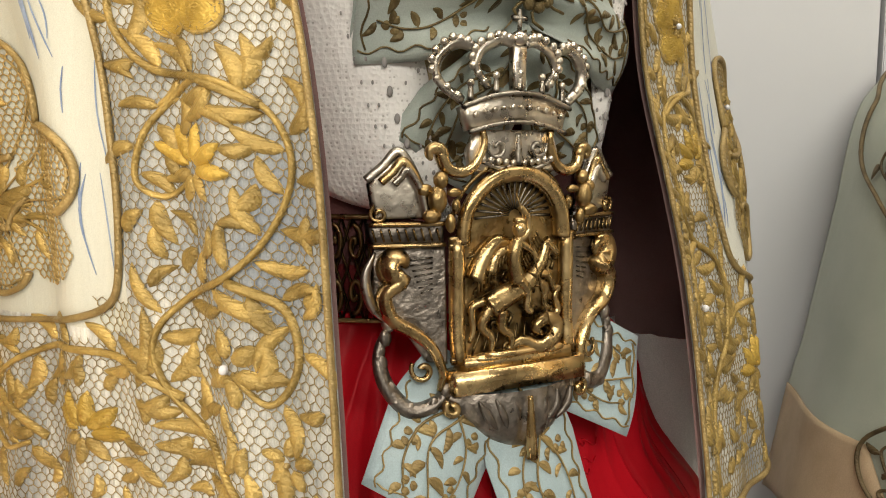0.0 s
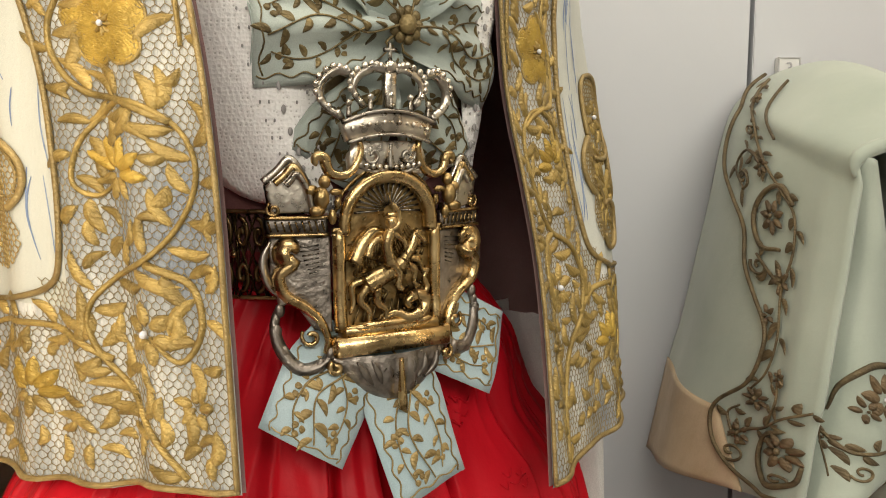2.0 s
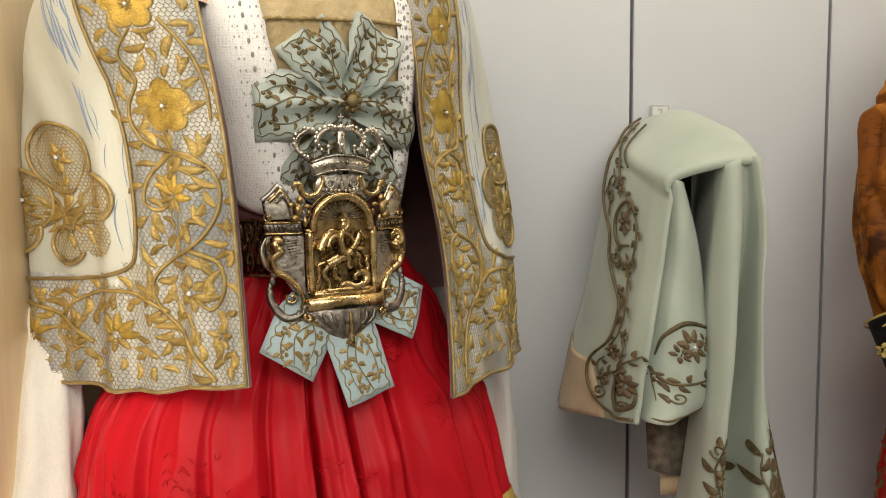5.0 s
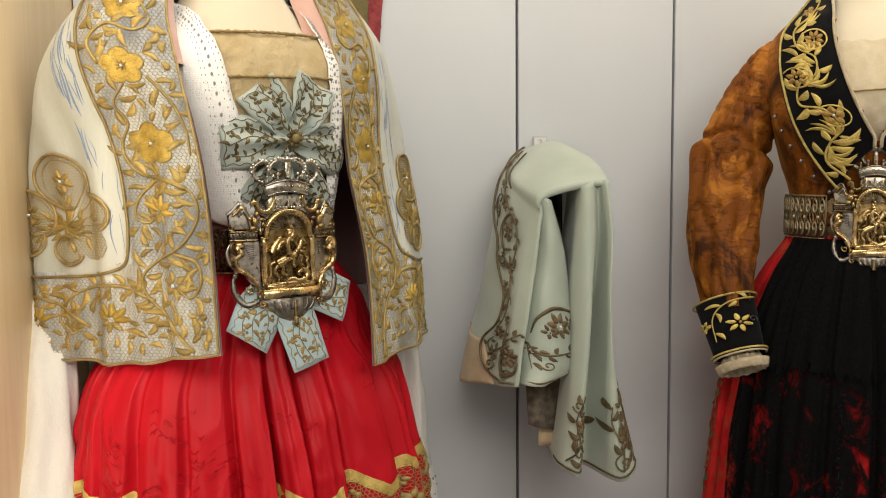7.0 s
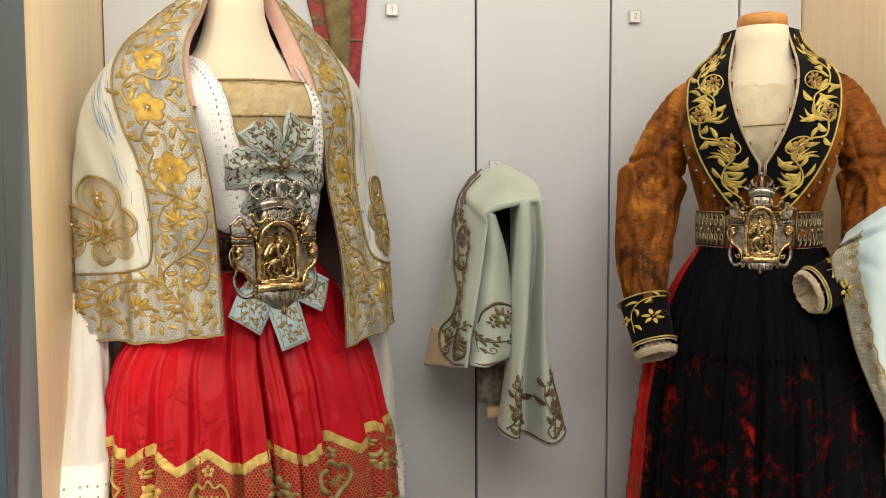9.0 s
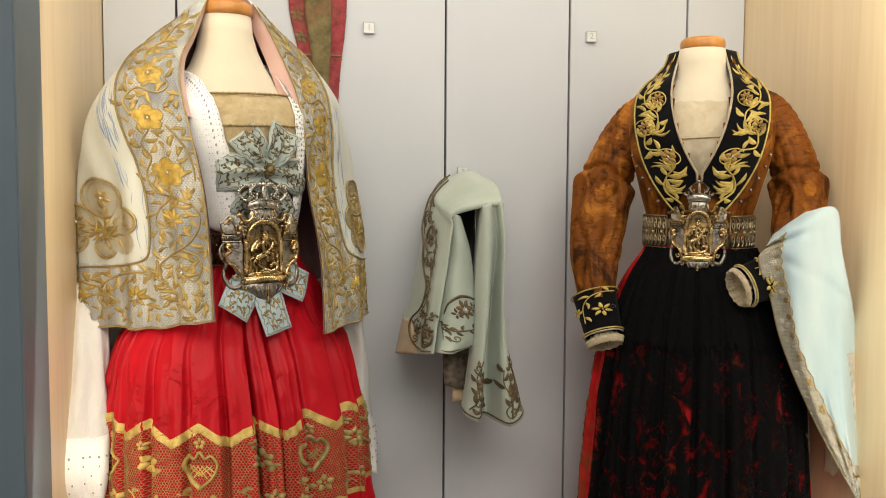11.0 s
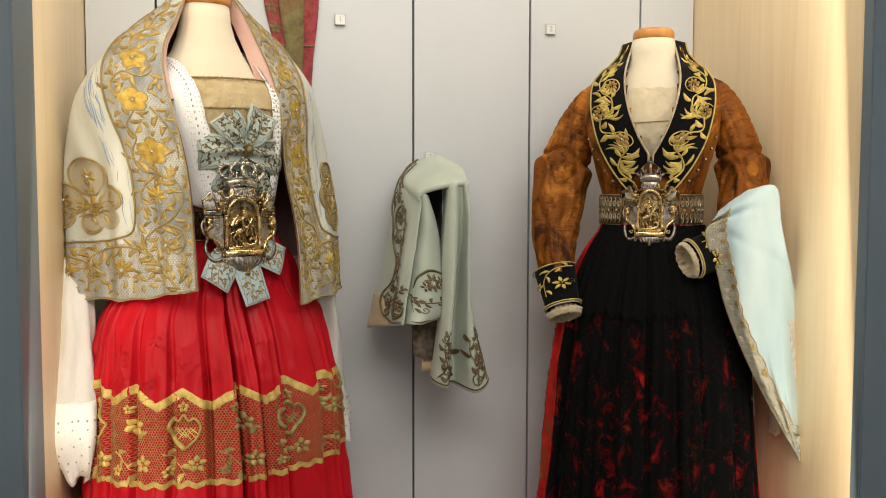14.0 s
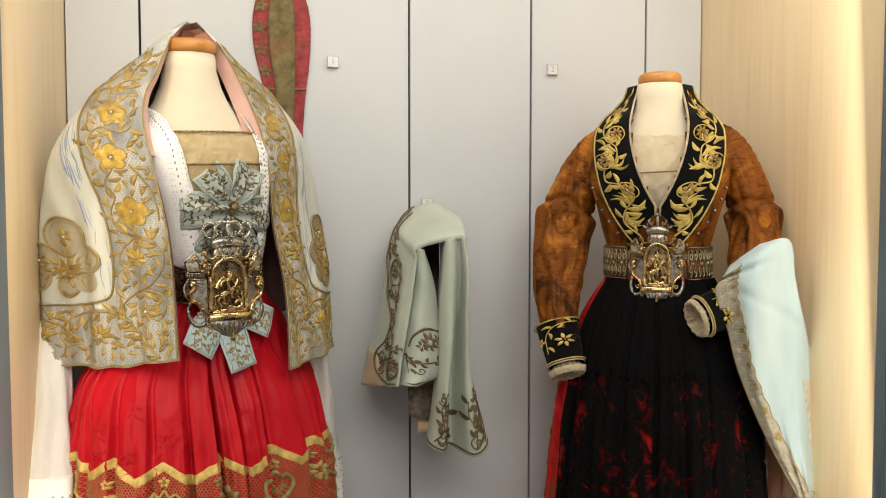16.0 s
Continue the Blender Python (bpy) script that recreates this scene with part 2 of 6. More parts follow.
def net(bm, inside, put, a0, a1, z0, z1, cell=0.0052, r=0.00034, h=0.0012):
    """A six-sided thread net over the part of the pattern for which inside(a, z) holds."""
    dz = cell * 0.86
    rnd = random.Random(5)
    grid_pts = {}

    def node(i, j):
        if (i, j) not in grid_pts:
            a = a0 + (i + (0.5 if j % 2 else 0)) * cell
            z = z0 + j * dz
            grid_pts[i, j] = (a + rnd.uniform(-1, 1) * cell * 0.09, z + rnd.uniform(-1, 1) * cell * 0.09)
        return grid_pts[i, j]

    def seg(p, q):
        if not (inside(*p) and inside(*q)):
            return
        A, B = Vector(put(p[0], p[1], h)), Vector(put(q[0], q[1], h))
        up = (Vector(put(p[0], p[1], h + 0.002)) - A).normalized()
        s = (B - A).cross(up)
        if s.length < 1e-9:
            return
        s = s.normalized() * r
        va = [bm.verts.new(A + s), bm.verts.new(A + up * r * 1.3), bm.verts.new(A - s)]
        vb = [bm.verts.new(B + s), bm.verts.new(B + up * r * 1.3), bm.verts.new(B - s)]
        bm.faces.new((va[0], vb[0], vb[1], va[1]))
        bm.faces.new((va[1], vb[1], vb[2], va[2]))
    for j in range(int((z1 - z0) / dz)):
        for i in range(int((a1 - a0) / cell)):
            p = node(i, j)
            mid = (p[0], p[1] + dz * 0.5)
            seg(p, mid)
            left = node(i - 1 if j % 2 == 0 else i, j + 1)
            right = node(i if j % 2 == 0 else i + 1, j + 1)
            seg(mid, left)
            seg(mid, right)
    return bm


def wob(x, y, z, s=1.0, seed=0.0):
    return noise.noise(Vector((x * s + seed, y * s - seed * 0.7, z * s + seed * 1.3)))


# ---- the display case and the room round it ----
def setting(name, bm, material, label, smooth=False):
    return single(name, bm, material, label, name.split("_")[0], None, "", "structure", smooth)


back = thing("wall_back", "back wall of light grey laminate boards with dark joints", "wall", kind="structure")
part("backing", boxed((-0.90, 0.022, CASE_Z0), (0.90, 0.06, CASE_Z1)), SLOT, back, "", False)
JOINTS = [CASE_L, -0.68, -0.34, 0.0, 0.34, 0.68, CASE_R]
for x0, x1 in zip(JOINTS, JOINTS[1:]):
    part("board", boxed((x0 + 0.003, 0.0, CASE_Z0 + 0.002), (x1 - 0.003, 0.021, CASE_Z1 - 0.002), 0.0012), PANEL, back, "", False)
setting("wall_left", boxed((CASE_L - 0.025, -CASE_D, CASE_Z0), (CASE_L, 0.06, CASE_Z1), 0.001), MAPLE, "side wall of the case in pale maple veneer")
setting("wall_right", boxed((CASE_R, -CASE_F, CASE_Z0), (CASE_R + 0.025, 0.06, CASE_Z1), 0.001), MAPLE, "side wall of the case in pale maple veneer")
setting("floor", boxed((-0.9, -CASE_F, CASE_Z0 - 0.05), (0.9, 0.06, CASE_Z0 - 0.001)), PANEL, "raised light grey floor of the display case")
setting("ceiling", boxed((-0.9, -CASE_F, CASE_Z1 + 0.001), (0.9, 0.06, CASE_Z1 + 0.04)), PANEL, "light grey top of the display case")
setting("trim_left", boxed((CASE_L - 0.40, -CASE_F - 0.035, 0.0), (CASE_L + 0.004, -CASE_F - 0.002, 2.62), 0.003), SLATE, "slate blue painted front frame of the case")
setting("trim_return", boxed((CASE_L - 0.025, -CASE_F, 0.0), (CASE_L + 0.002, -CASE_D - 0.001, 2.62), 0.003), SLATE, "slate blue painted return beside the maple side wall")
setting("trim_right", boxed((CASE_R - 0.004, -CASE_F - 0.035, 0.0), (CASE_R + 0.40, -CASE_F - 0.002, 2.62), 0.003), SLATE, "slate blue painted front frame of the case")
setting("trim_top", boxed((CASE_L + 0.005, -CASE_F - 0.035, CASE_Z1 - 0.02), (CASE_R - 0.005, -CASE_F - 0.002, 2.62), 0.002), SLATE, "slate blue painted top of the case front")
setting("trim_base", boxed((CASE_L + 0.005, -CASE_F - 0.035, 0.0), (CASE_R - 0.005, -CASE_F - 0.002, CASE_Z0 + 0.01), 0.002), SLATE, "slate blue painted plinth under the case front")
setting("ground", boxed((-3.2, -4.6, -0.1), (3.2, 0.3, 0.0)), ROOM_FLOOR, "grey floor of the exhibition room")
setting("wall_west", boxed((-3.3, -4.6, 0.0), (-3.2, 0.3, 3.0)), ROOM, "plain grey wall of the exhibition room")
setting("wall_east", boxed((3.2, -4.6, 0.0), (3.3, 0.3, 3.0)), ROOM, "plain grey wall of the exhibition room")
setting("wall_south", boxed((-3.3, -4.7, 0.0), (3.3, -4.6, 3.0)), ROOM, "plain grey wall of the exhibition room")
setting("wall_north", boxed((-3.3, 0.3, 0.0), (3.3, 0.4, 3.0)), ROOM, "plain grey wall behind the display case")
setting("ceiling_room", boxed((-3.3, -4.7, 3.0), (3.3, 0.4, 3.1)), ROOM, "plain grey ceiling of the exhibition room")

# ---- costume with the cape: its stand faces a little towards the middle of the case ----
M1 = pose(-0.539, -0.292, 0, 0, 0, 28)
M2 = pose(0.571, -0.305, 0, 0, 0, -27)


def dress_form(sections, m, label):
    at = table(sections)
    z0, z1 = sections[0][0], sections[-1][0]

    def fn(u, v):
        z = z0 + (z1 - z0) * v
        rx, ry, yc = at(z)
        a = 2 * math.pi * u
        return (rx * math.cos(a), yc + ry * math.sin(a), z)
    bm = grid(fn, 40, 44, closed=True)
    bmesh.ops.holes_fill(bm, edges=bm.edges[:], sides=60)
    bmesh.ops.recalc_face_normals(bm, faces=bm.faces)
    return single("mannequin", bm, COTTON, label, "mannequin", m, "dress forms")


def neck_cap(z, r, m, yc):
    bm = bmesh.new()
    prof = [(0.0, 0.0), (0.86, 0.0), (0.97, 0.003), (1.0, 0.009), (1.0, 0.019), (0.95, 0.026), (0.82, 0.030), (0.4, 0.031), (0.0, 0.031)]
    grid(lambda u, v: (prof[round(v * 8)][0] * r * math.cos(2 * math.pi * u), yc + prof[round(v * 8)][0] * r * math.sin(2 * math.pi * u), z + prof[round(v * 8)][1]), 36, 8, bm, True)
    bmesh.ops.remove_doubles(bm, verts=bm.verts, dist=1e-5)
    return single("neck_cap", bm, CAPWOOD, "turned and varnished wooden neck cap on the dress form", "neck cap", m, "neck caps")


BODY1 = [(0.25, 0.05, 0.05, 0.0), (0.95, 0.16, 0.12, 0.0), (1.12, 0.165, 0.12, 0.0), (1.30, 0.12, 0.095, -0.01), (1.45, 0.145, 0.115, -0.015), (1.56, 0.165, 0.125, -0.015), (1.63, 0.155, 0.105, -0.005),
         (1.67, 0.125, 0.085, 0.005), (1.71, 0.092, 0.072, 0.01), (1.75, 0.071, 0.063, 0.015), (1.79, 0.060, 0.057, 0.02), (1.832, 0.056, 0.054, 0.02)]
BODY2 = [(0.25, 0.05, 0.05, 0.0), (1.0, 0.15, 0.11, 0.0), (1.18, 0.16, 0.115, 0.0), (1.36, 0.115, 0.09, 0.0), (1.48, 0.135, 0.105, -0.01), (1.57, 0.150, 0.118, -0.012), (1.64, 0.155, 0.10, -0.005),
         (1.68, 0.120, 0.085, 0.0), (1.71, 0.075, 0.068, 0.005), (1.74, 0.060, 0.058, 0.008), (1.77, 0.056, 0.054, 0.01), (1.797, 0.054, 0.052, 0.01)]
dress_form(BODY1, M1, "headless cream cotton dress form under the embroidered cape")
dress_form(BODY2, M2, "headless cream cotton dress form under the velvet jacket")
neck_cap(1.832, 0.059, M1, 0.02)
neck_cap(1.794, 0.053, M2, 0.01)

# The cape: at each height one half runs from the front edge round the side to the middle of the back.
CAPE = {
    -1: table([(1.14, 0.146, -0.226, 0.302, 0.10, 0.18), (1.30, 0.149, -0.218, 0.303, 0.10, 0.18), (1.45, 0.150, -0.195, 0.302, 0.09, 0.175), (1.55, 0.152, -0.150, 0.304, 0.06, 0.165),
               (1.62, 0.154, -0.120, 0.290, 0.035, 0.15), (1.68, 0.150, -0.090, 0.254, 0.03, 0.135), (1.73, 0.132, -0.062, 0.210, 0.03, 0.12), (1.78, 0.098, -0.038, 0.158, 0.03, 0.105),
               (1.83, 0.069, -0.018, 0.098, 0.03, 0.09), (1.87, 0.044, -0.004, 0.062, 0.03, 0.075), (1.905, 0.008, 0.004, 0.014, 0.02, 0.04)]),
    1: table([(1.14, 0.097, -0.230, 0.304, -0.085, 0.16), (1.30, 0.114, -0.184, 0.304, -0.070, 0.165), (1.45, 0.109, -0.148, 0.304, -0.045, 0.165), (1.55, 0.107, -0.138, 0.302, -0.01, 0.16),
              (1.62, 0.107, -0.118, 0.290, 0.02, 0.15), (1.68, 0.106, -0.090, 0.265, 0.03, 0.135), (1.73, 0.100, -0.060, 0.226, 0.03, 0.12), (1.78, 0.088, -0.036, 0.172, 0.03, 0.105),
              (1.83, 0.069, -0.018, 0.105, 0.03, 0.09), (1.87, 0.044, -0.004, 0.064, 0.03, 0.075), (1.905, 0.008, 0.004, 0.014, 0.02, 0.04)])}
CAPE_Z1 = 1.905


def cape_section(side, z, n=48):
    ex, ey, w, ys, yb = CAPE[side](z)
    # the lower part of each front hangs as an almost flat panel, the shoulders are round
    flat = min(1.0, max(0.0, (1.66 - z) / 0.14))
    e = 0.95 + (0.95 if side < 0 else 0.55) * flat
    pts = []
    for i in range(n + 1):
        t = i / n * 2
        if t <= 1:
            a = t * math.pi / 2
            x, y = ex + (w - ex) * max(0.0, math.sin(a)) ** e, ys + (ey - ys) * max(0.0, math.cos(a)) ** e
        else:
            a = (t - 1) * math.pi / 2
            x, y = w * max(0.0, math.cos(a)) ** 0.9, ys + (yb - ys) * math.sin(a) ** 0.9
        pts.append((x, y))
    return np.array(pts)


CAPE_CACHE = {}


def cape_row(side, z):
    key = (side, round(z, 3))
    if key not in CAPE_CACHE:
        p = cape_section(*key)
        CAPE_CACHE[key] = (p, np.concatenate([[0.0], np.cumsum(np.hypot(*np.diff(p, axis=0).T))]))
    return CAPE_CACHE[key]


def cape_at(side, a, z, h=0.0):
    """The place a metres round from the front edge at height z, h off the cloth; side -1 or 1."""
    def base(a, z):
        z = min(z, CAPE_Z1)
        p, s = cape_row(side, z)
        x, y = np.interp(a, s, p[:, 0]), np.interp(a, s, p[:, 1])
        fall = min(1.0, max(0.0, (1.72 - z) / 0.3))
        f = fall * (0.003 * math.sin(a * 42 + 1.0 + side) + 0.003 * math.sin(a * 95 + z * 6) + 0.006 * wob(a * 5, z * 3, side, 1.0, 3.0) + 0.006 * wob(a * 20, z * 6, side, 1.0, 9.0)) - (0.004 if side < 0 else 0.0)
        return x, y, f
    x, y, f = base(a, z)
    x2, y2, _ = base(a + 0.006, z)
    x1, y1, _ = base(max(0, a - 0.006), z)
    tx, ty = x2 - x1, y2 - y1
    ln = math.hypot(tx, ty) or 1.0
    nx, ny = -ty / ln, tx / ln
    if nx * x + ny * (y - 0.03) < 0:
        nx, ny = -nx, -ny
    slope = min(1.0, max(0.0, (z - 1.60) / 0.12))
    k = f + h * (1 - 0.35 * slope)
    return (side * (x + nx * k), y + ny * k, z + h * 0.7 * slope)


# how closely the border pattern is drawn in round each side
DRAWN = {-1: 1.30, 1: 0.86}


def cape_hem(side, a):
    low = 1.198 - 0.030 * min(1, a / 0.2) if side < 0 else 1.150 + 0.02 * min(1, a / 0.25)
    if side > 0:
        low -= 0.10 * min(1.0, max(0.0, (a - 0.34) / 0.10))
    return low + 0.0015 * math.sin(a * 34) + 0.0015 * math.sin(a * 71 + 2)


SILK = cloth("ivory_silk", (0.47, 0.48, 0.43), (0.66, 0.665, 0.60), 9, 1400, 0.55, 0.15, 0.15, (1, 1, 0.25), None, 0.7)
NETGROUND = cloth("blue_grey_ground", (0.29, 0.305, 0.315), (0.82, 0.81, 0.76), 30, 1000, 0.75, 0.05, 0.3, (1, 1, 0.22), (0.24, 0.28, 0.35), 1.3)
LINING = cloth("mauve_lining", (0.26, 0.15, 0.14), (0.38, 0.23, 0.215), 10, 1000, 0.7, 0.1)
PINK = cloth("pink_lining", (0.62, 0.36, 0.30), (0.74, 0.48, 0.41), 10, 1000, 0.7, 0.2)
GOLD_T = thread("gold_thread", (0.22, 0.150, 0.042), (0.52, 0.365, 0.115))
GOLD_Y = thread("yellow_gold_thread", (0.32, 0.205, 0.035), (0.64, 0.435, 0.09))
GOLD_D = thread("dull_gold_cord", (0.24, 0.165, 0.06), (0.44, 0.32, 0.13))
NETTH = thread("net_thread", (0.17, 0.125, 0.055), (0.38, 0.285, 0.125), 0.5, 0.25)
RED = cloth("red_satin", (0.43, 0.004, 0.011), (0.58, 0.009, 0.020), 9, 1600, 0.42, 0.0, 0.10, (1, 1, 0.5), None, 0.45, 0.15)
WHITE = cloth("white_linen", (0.70, 0.68, 0.64), (0.82, 0.80, 0.77), 14, 800, 0.9, 0.1, 0.5, (1, 1, 0.4), None, 0.9)


def lace_cloth(name, light, hole, scale, rough=0.9):
    """Worked openwork: rows of small holes and raised thread."""
    m, N, Lk, P = nodes(name)
    co = N.new("ShaderNodeTexCoord")
    v = N.new("ShaderNodeTexVoronoi")
    v.inputs["Scale"].default_value, v.inputs["Randomness"].default_value = scale, 0.45
    Lk.new(co.outputs["Object"], v.inputs["Vector"])
    big = noise_node(N, Lk, 38, 4)
    dots = ramp(N, Lk, v.outputs["Distance"], [(0.16, hole), (0.30, light)])
    patch = ramp(N, Lk, big, [(0.42, (0, 0, 0)), (0.50, (1, 1, 1))])
    Lk.new(mixc(N, Lk, patch, light, dots), P.inputs["Base Color"])
    P.inputs["Roughness"].default_value = rough
    n1 = bump(N, Lk, P, v.outputs["Distance"], 0.35, 0.0015)
    bump(N, Lk, P, noise_node(N, Lk, 60, 4), 0.5, 0.004, n1)
    return m


def cape():
    ob = thing("cape", "ivory silk cape with wide gold-embroidered net border over the dress form", "cape", M1)
    band = lambda s, z: min(0.112 * DRAWN[s], 0.55 * cape_row(s, z)[1][-1])
    zs = [None] * 10 + list(np.linspace(1.300, CAPE_Z1, 44))

    def sheet(side, h, which):
        bm = bmesh.new()
        cols = 14 + 64
        rows = []
        for j in range(54):
            row = []
            for i in range(cols + 1):
                zz = 1.300 if j < 10 else zs[j]
                L = cape_row(side, zz)[1][-1]
                b = band(side, zz)
                a = b * i / 14 if i <= 14 else b + (L - b) * (i - 14) / 64
                z = cape_hem(side, a) + (1.300 - cape_hem(side, a)) * j / 10 if j < 10 else zs[j]
                row.append(bm.verts.new(cape_at(side, a, z, h)))
            rows.append(row)
        for j in range(53):
            for i in range(cols):
                border = i < 14 or j < 10
                if which == "all" or border == (which == "border"):
                    bm.faces.new((rows[j][i], rows[j][i + 1], rows[j + 1][i + 1], rows[j + 1][i]))
        bmesh.ops.delete(bm, geom=[v for v in bm.verts if not v.link_faces], context="VERTS")
        return bm
    for side in (-1, 1):
        part("silk_field", sheet(side, 0.0, "field"), SILK, ob, "ivory silk streaked with frayed blue threads")
        part("border_ground", sheet(side, 0.0, "border"), NETGROUND, ob, "blue-grey cloth under the net")
        part("lining", sheet(side, -0.004, "all"), LINING, ob, "dull mauve lining")
    return ob


CAPE_OB = cape()


def skirt(name, sections, m, material, label, pleats, deep, span=(0.0, 1.0), z1=1.30, z0=0.26, off=0.0, category="skirt", seed=0.0, sharp=0.6, mask=None, nv=64, nu=None, groove=1.5, vary=2.2, crumple=0.0, edge=0.80, ripple=0.22, smooth=None):
    at = table(sections)
    full = span == (0.0, 1.0)

    def fn(u, v):
        z = z1 + (z0 - z1) * v
        rx, ry, yc = at(z)
        uu = span[0] + (span[1] - span[0]) * u
        a = 2 * math.pi * uu - math.pi / 2
        ph = uu * pleats * 2 * math.pi + vary * wob(math.cos(a), math.sin(a), z * 0.25, 2.2, seed)
        q = (ph / (2 * math.pi)) % 1.0
        if q < edge:
            fold = 0.95 * (q / edge) ** 0.55 - 0.30
        else:
            fold = 0.65 - groove * math.sin(math.pi * (q - edge) / (1 - edge)) ** 0.8 - 0.95 * (q - edge) / (1 - edge)
        d = deep(z) * (smooth(uu) if smooth else 1.0) * (fold * (0.75 + 0.6 * wob(math.cos(a) * 3, math.sin(a) * 3, 0.5, 1.0, seed + 2)) + ripple * math.sin(2.7 * ph + 4 * wob(math.cos(a) * 2, math.sin(a) * 2, z * 2, 1.0, seed)) + 0.55 * wob(math.cos(a) * 4, math.sin(a) * 4, z * 1.2, 1.0, seed + 4)) + 0.004 * wob(math.cos(a) * 9, math.sin(a) * 9, z * 9, 1.0, seed + 9)
        if crumple:
            d += crumple * ((1 - abs(wob(math.cos(a) * 3.2, math.sin(a) * 3.2, z * 4.5, 1.0, 31))) ** 7 + 0.6 * (1 - abs(wob(math.cos(a) * 6, math.sin(a) * 6, z * 11, 1.0, 37))) ** 8)
        return ((rx + d + off) * math.cos(a), yc + (ry + d + off) * math.sin(a), z)
    bm = grid(fn, nu or int(pleats * 36 * (span[1] - span[0])), nv, None, full, mask)
    return bm, fn


SK1 = [(0.25, 0.40, 0.33, 0.0), (0.60, 0.318, 0.265, -0.01), (0.80, 0.290, 0.240, -0.01), (1.00, 0.276, 0.214, -0.005), (1.10, 0.262, 0.190, 0.0), (1.14, 0.248, 0.172, 0.0), (1.18, 0.220, 0.152, 0.0), (1.24, 0.198, 0.138, -0.005), (1.30, 0.146, 0.112, -0.01), (1.34, 0.122, 0.108, -0.01)]
bm, SKIRT1 = skirt("skirt", SK1, M1, RED, "", 26, lambda z: 0.005 + 0.034 * min(1, max(0, (1.23 - z) / 0.28)), z1=1.33, nv=150, groove=1.9, vary=-4.2, crumple=0.005, edge=0.76, ripple=0.07, smooth=lambda u: 1.0 - 0.72 * min(1.0, max(0.0, (min(u, 1 - u) if u > 0.5 else 0.0) - 0.045) / 0.03))
SKIRT_OB = thing("skirt", "bright red pleated satin skirt with gold lace band", "skirt", M1 @ pose(0.002, 0, 0))
part("pleated_cloth", bm, RED, SKIRT_OB)

RED_BROC = cloth("red_brocade", (0.36, 0.008, 0.010), (0.72, 0.02, 0.022), 26, 900, 0.65, 0.0, 0.3, None, (0.14, 0.12, 0.03), 0.5, 0.12)
BLACK_T = cloth("black_tulle", (0.003, 0.003, 0.004), (0.009, 0.009, 0.010), 20, 700, 0.8, 0.05, 0.6)
SK2 = [(0.25, 0.345, 0.30, 0.0), (0.60, 0.282, 0.236, 0.0), (0.80, 0.264, 0.213, 0.0), (1.03, 0.238, 0.190, 0.0), (1.15, 0.212, 0.17, 0.0), (1.26, 0.165, 0.14, 0.0), (1.33, 0.122, 0.112, 0.0), (1.37, 0.116, 0.105, 0.0)]
bm, SKIRT2 = skirt("skirt", SK2, M2, RED_BROC, "", 20, lambda z: 0.003 + 0.009 * min(1, max(0, (1.33 - z) / 0.4)), z1=1.36, seed=7)
single("skirt", bm, RED_BROC, "long red brocade skirt under a black net apron", "skirt", M2)

# Velvet jacket: a fitted body, open in a deep V.
def velvet(name, deep, mid, bright):
    """Crushed pile: patches of nap sheen and crease shade are painted into the colour."""
    m, N, Lk, P = nodes(name)
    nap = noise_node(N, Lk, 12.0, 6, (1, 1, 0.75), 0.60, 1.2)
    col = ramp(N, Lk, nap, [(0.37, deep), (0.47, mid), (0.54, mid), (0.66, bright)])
    crease_shade = ramp(N, Lk, noise_node(N, Lk, 34.0, 3, (0.6, 0.6, 1.5), 0.5, 2.6), [(0.36, (0.35, 0.35, 0.35)), (0.46, (1, 1, 1))])
    Lk.new(mixc(N, Lk, 0.6, col, crease_shade, "MULTIPLY"), P.inputs["Base Color"])
    P.inputs["Roughness"].default_value = 0.62
    P.inputs["Specular IOR Level"].default_value = 0.15
    P.inputs["Sheen Weight"].default_value, P.inputs["Sheen Roughness"].default_value = 0.22, 0.35
    P.inputs["Sheen Tint"].default_value = (1.0, 0.45, 0.10, 1)
    n1 = bump(N, Lk, P, noise_node(N, Lk, 700, 2), 0.3, 0.0006)
    bump(N, Lk, P, nap, 0.8, 0.006, n1)
    return m


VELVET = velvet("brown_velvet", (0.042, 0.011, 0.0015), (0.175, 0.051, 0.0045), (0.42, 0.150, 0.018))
JK = table([(1.33, 0.128, 0.118, 0.0), (1.38, 0.122, 0.112, 0.0), (1.46, 0.142, 0.128, -0.004), (1.56, 0.166, 0.142, -0.006), (1.63, 0.170, 0.128, -0.002), (1.68, 0.162, 0.104, 0.004), (1.715, 0.130, 0.086, 0.01), (1.745, 0.085, 0.074, 0.014), (1.775, 0.072, 0.066, 0.014)])
VEE = table([(1.30, -0.02), (1.47, -0.012), (1.49, 0.002), (1.545, 0.032), (1.61, 0.055), (1.69, 0.066), (1.74, 0.060), (1.80, 0.048)])


def jk_front(x, z, h=0.0):
    """The place on the front of the jacket at x, z, h off the cloth."""
    rx, ry, yc = JK(z)
    k = min(1.0, abs(x) / (rx + 0.004))
    y = yc - (ry + h) * max(0.0, 1 - k ** 2.4) ** 0.5
    return (x + h * 0.5 * (x / rx), y - h * 0.25, z)


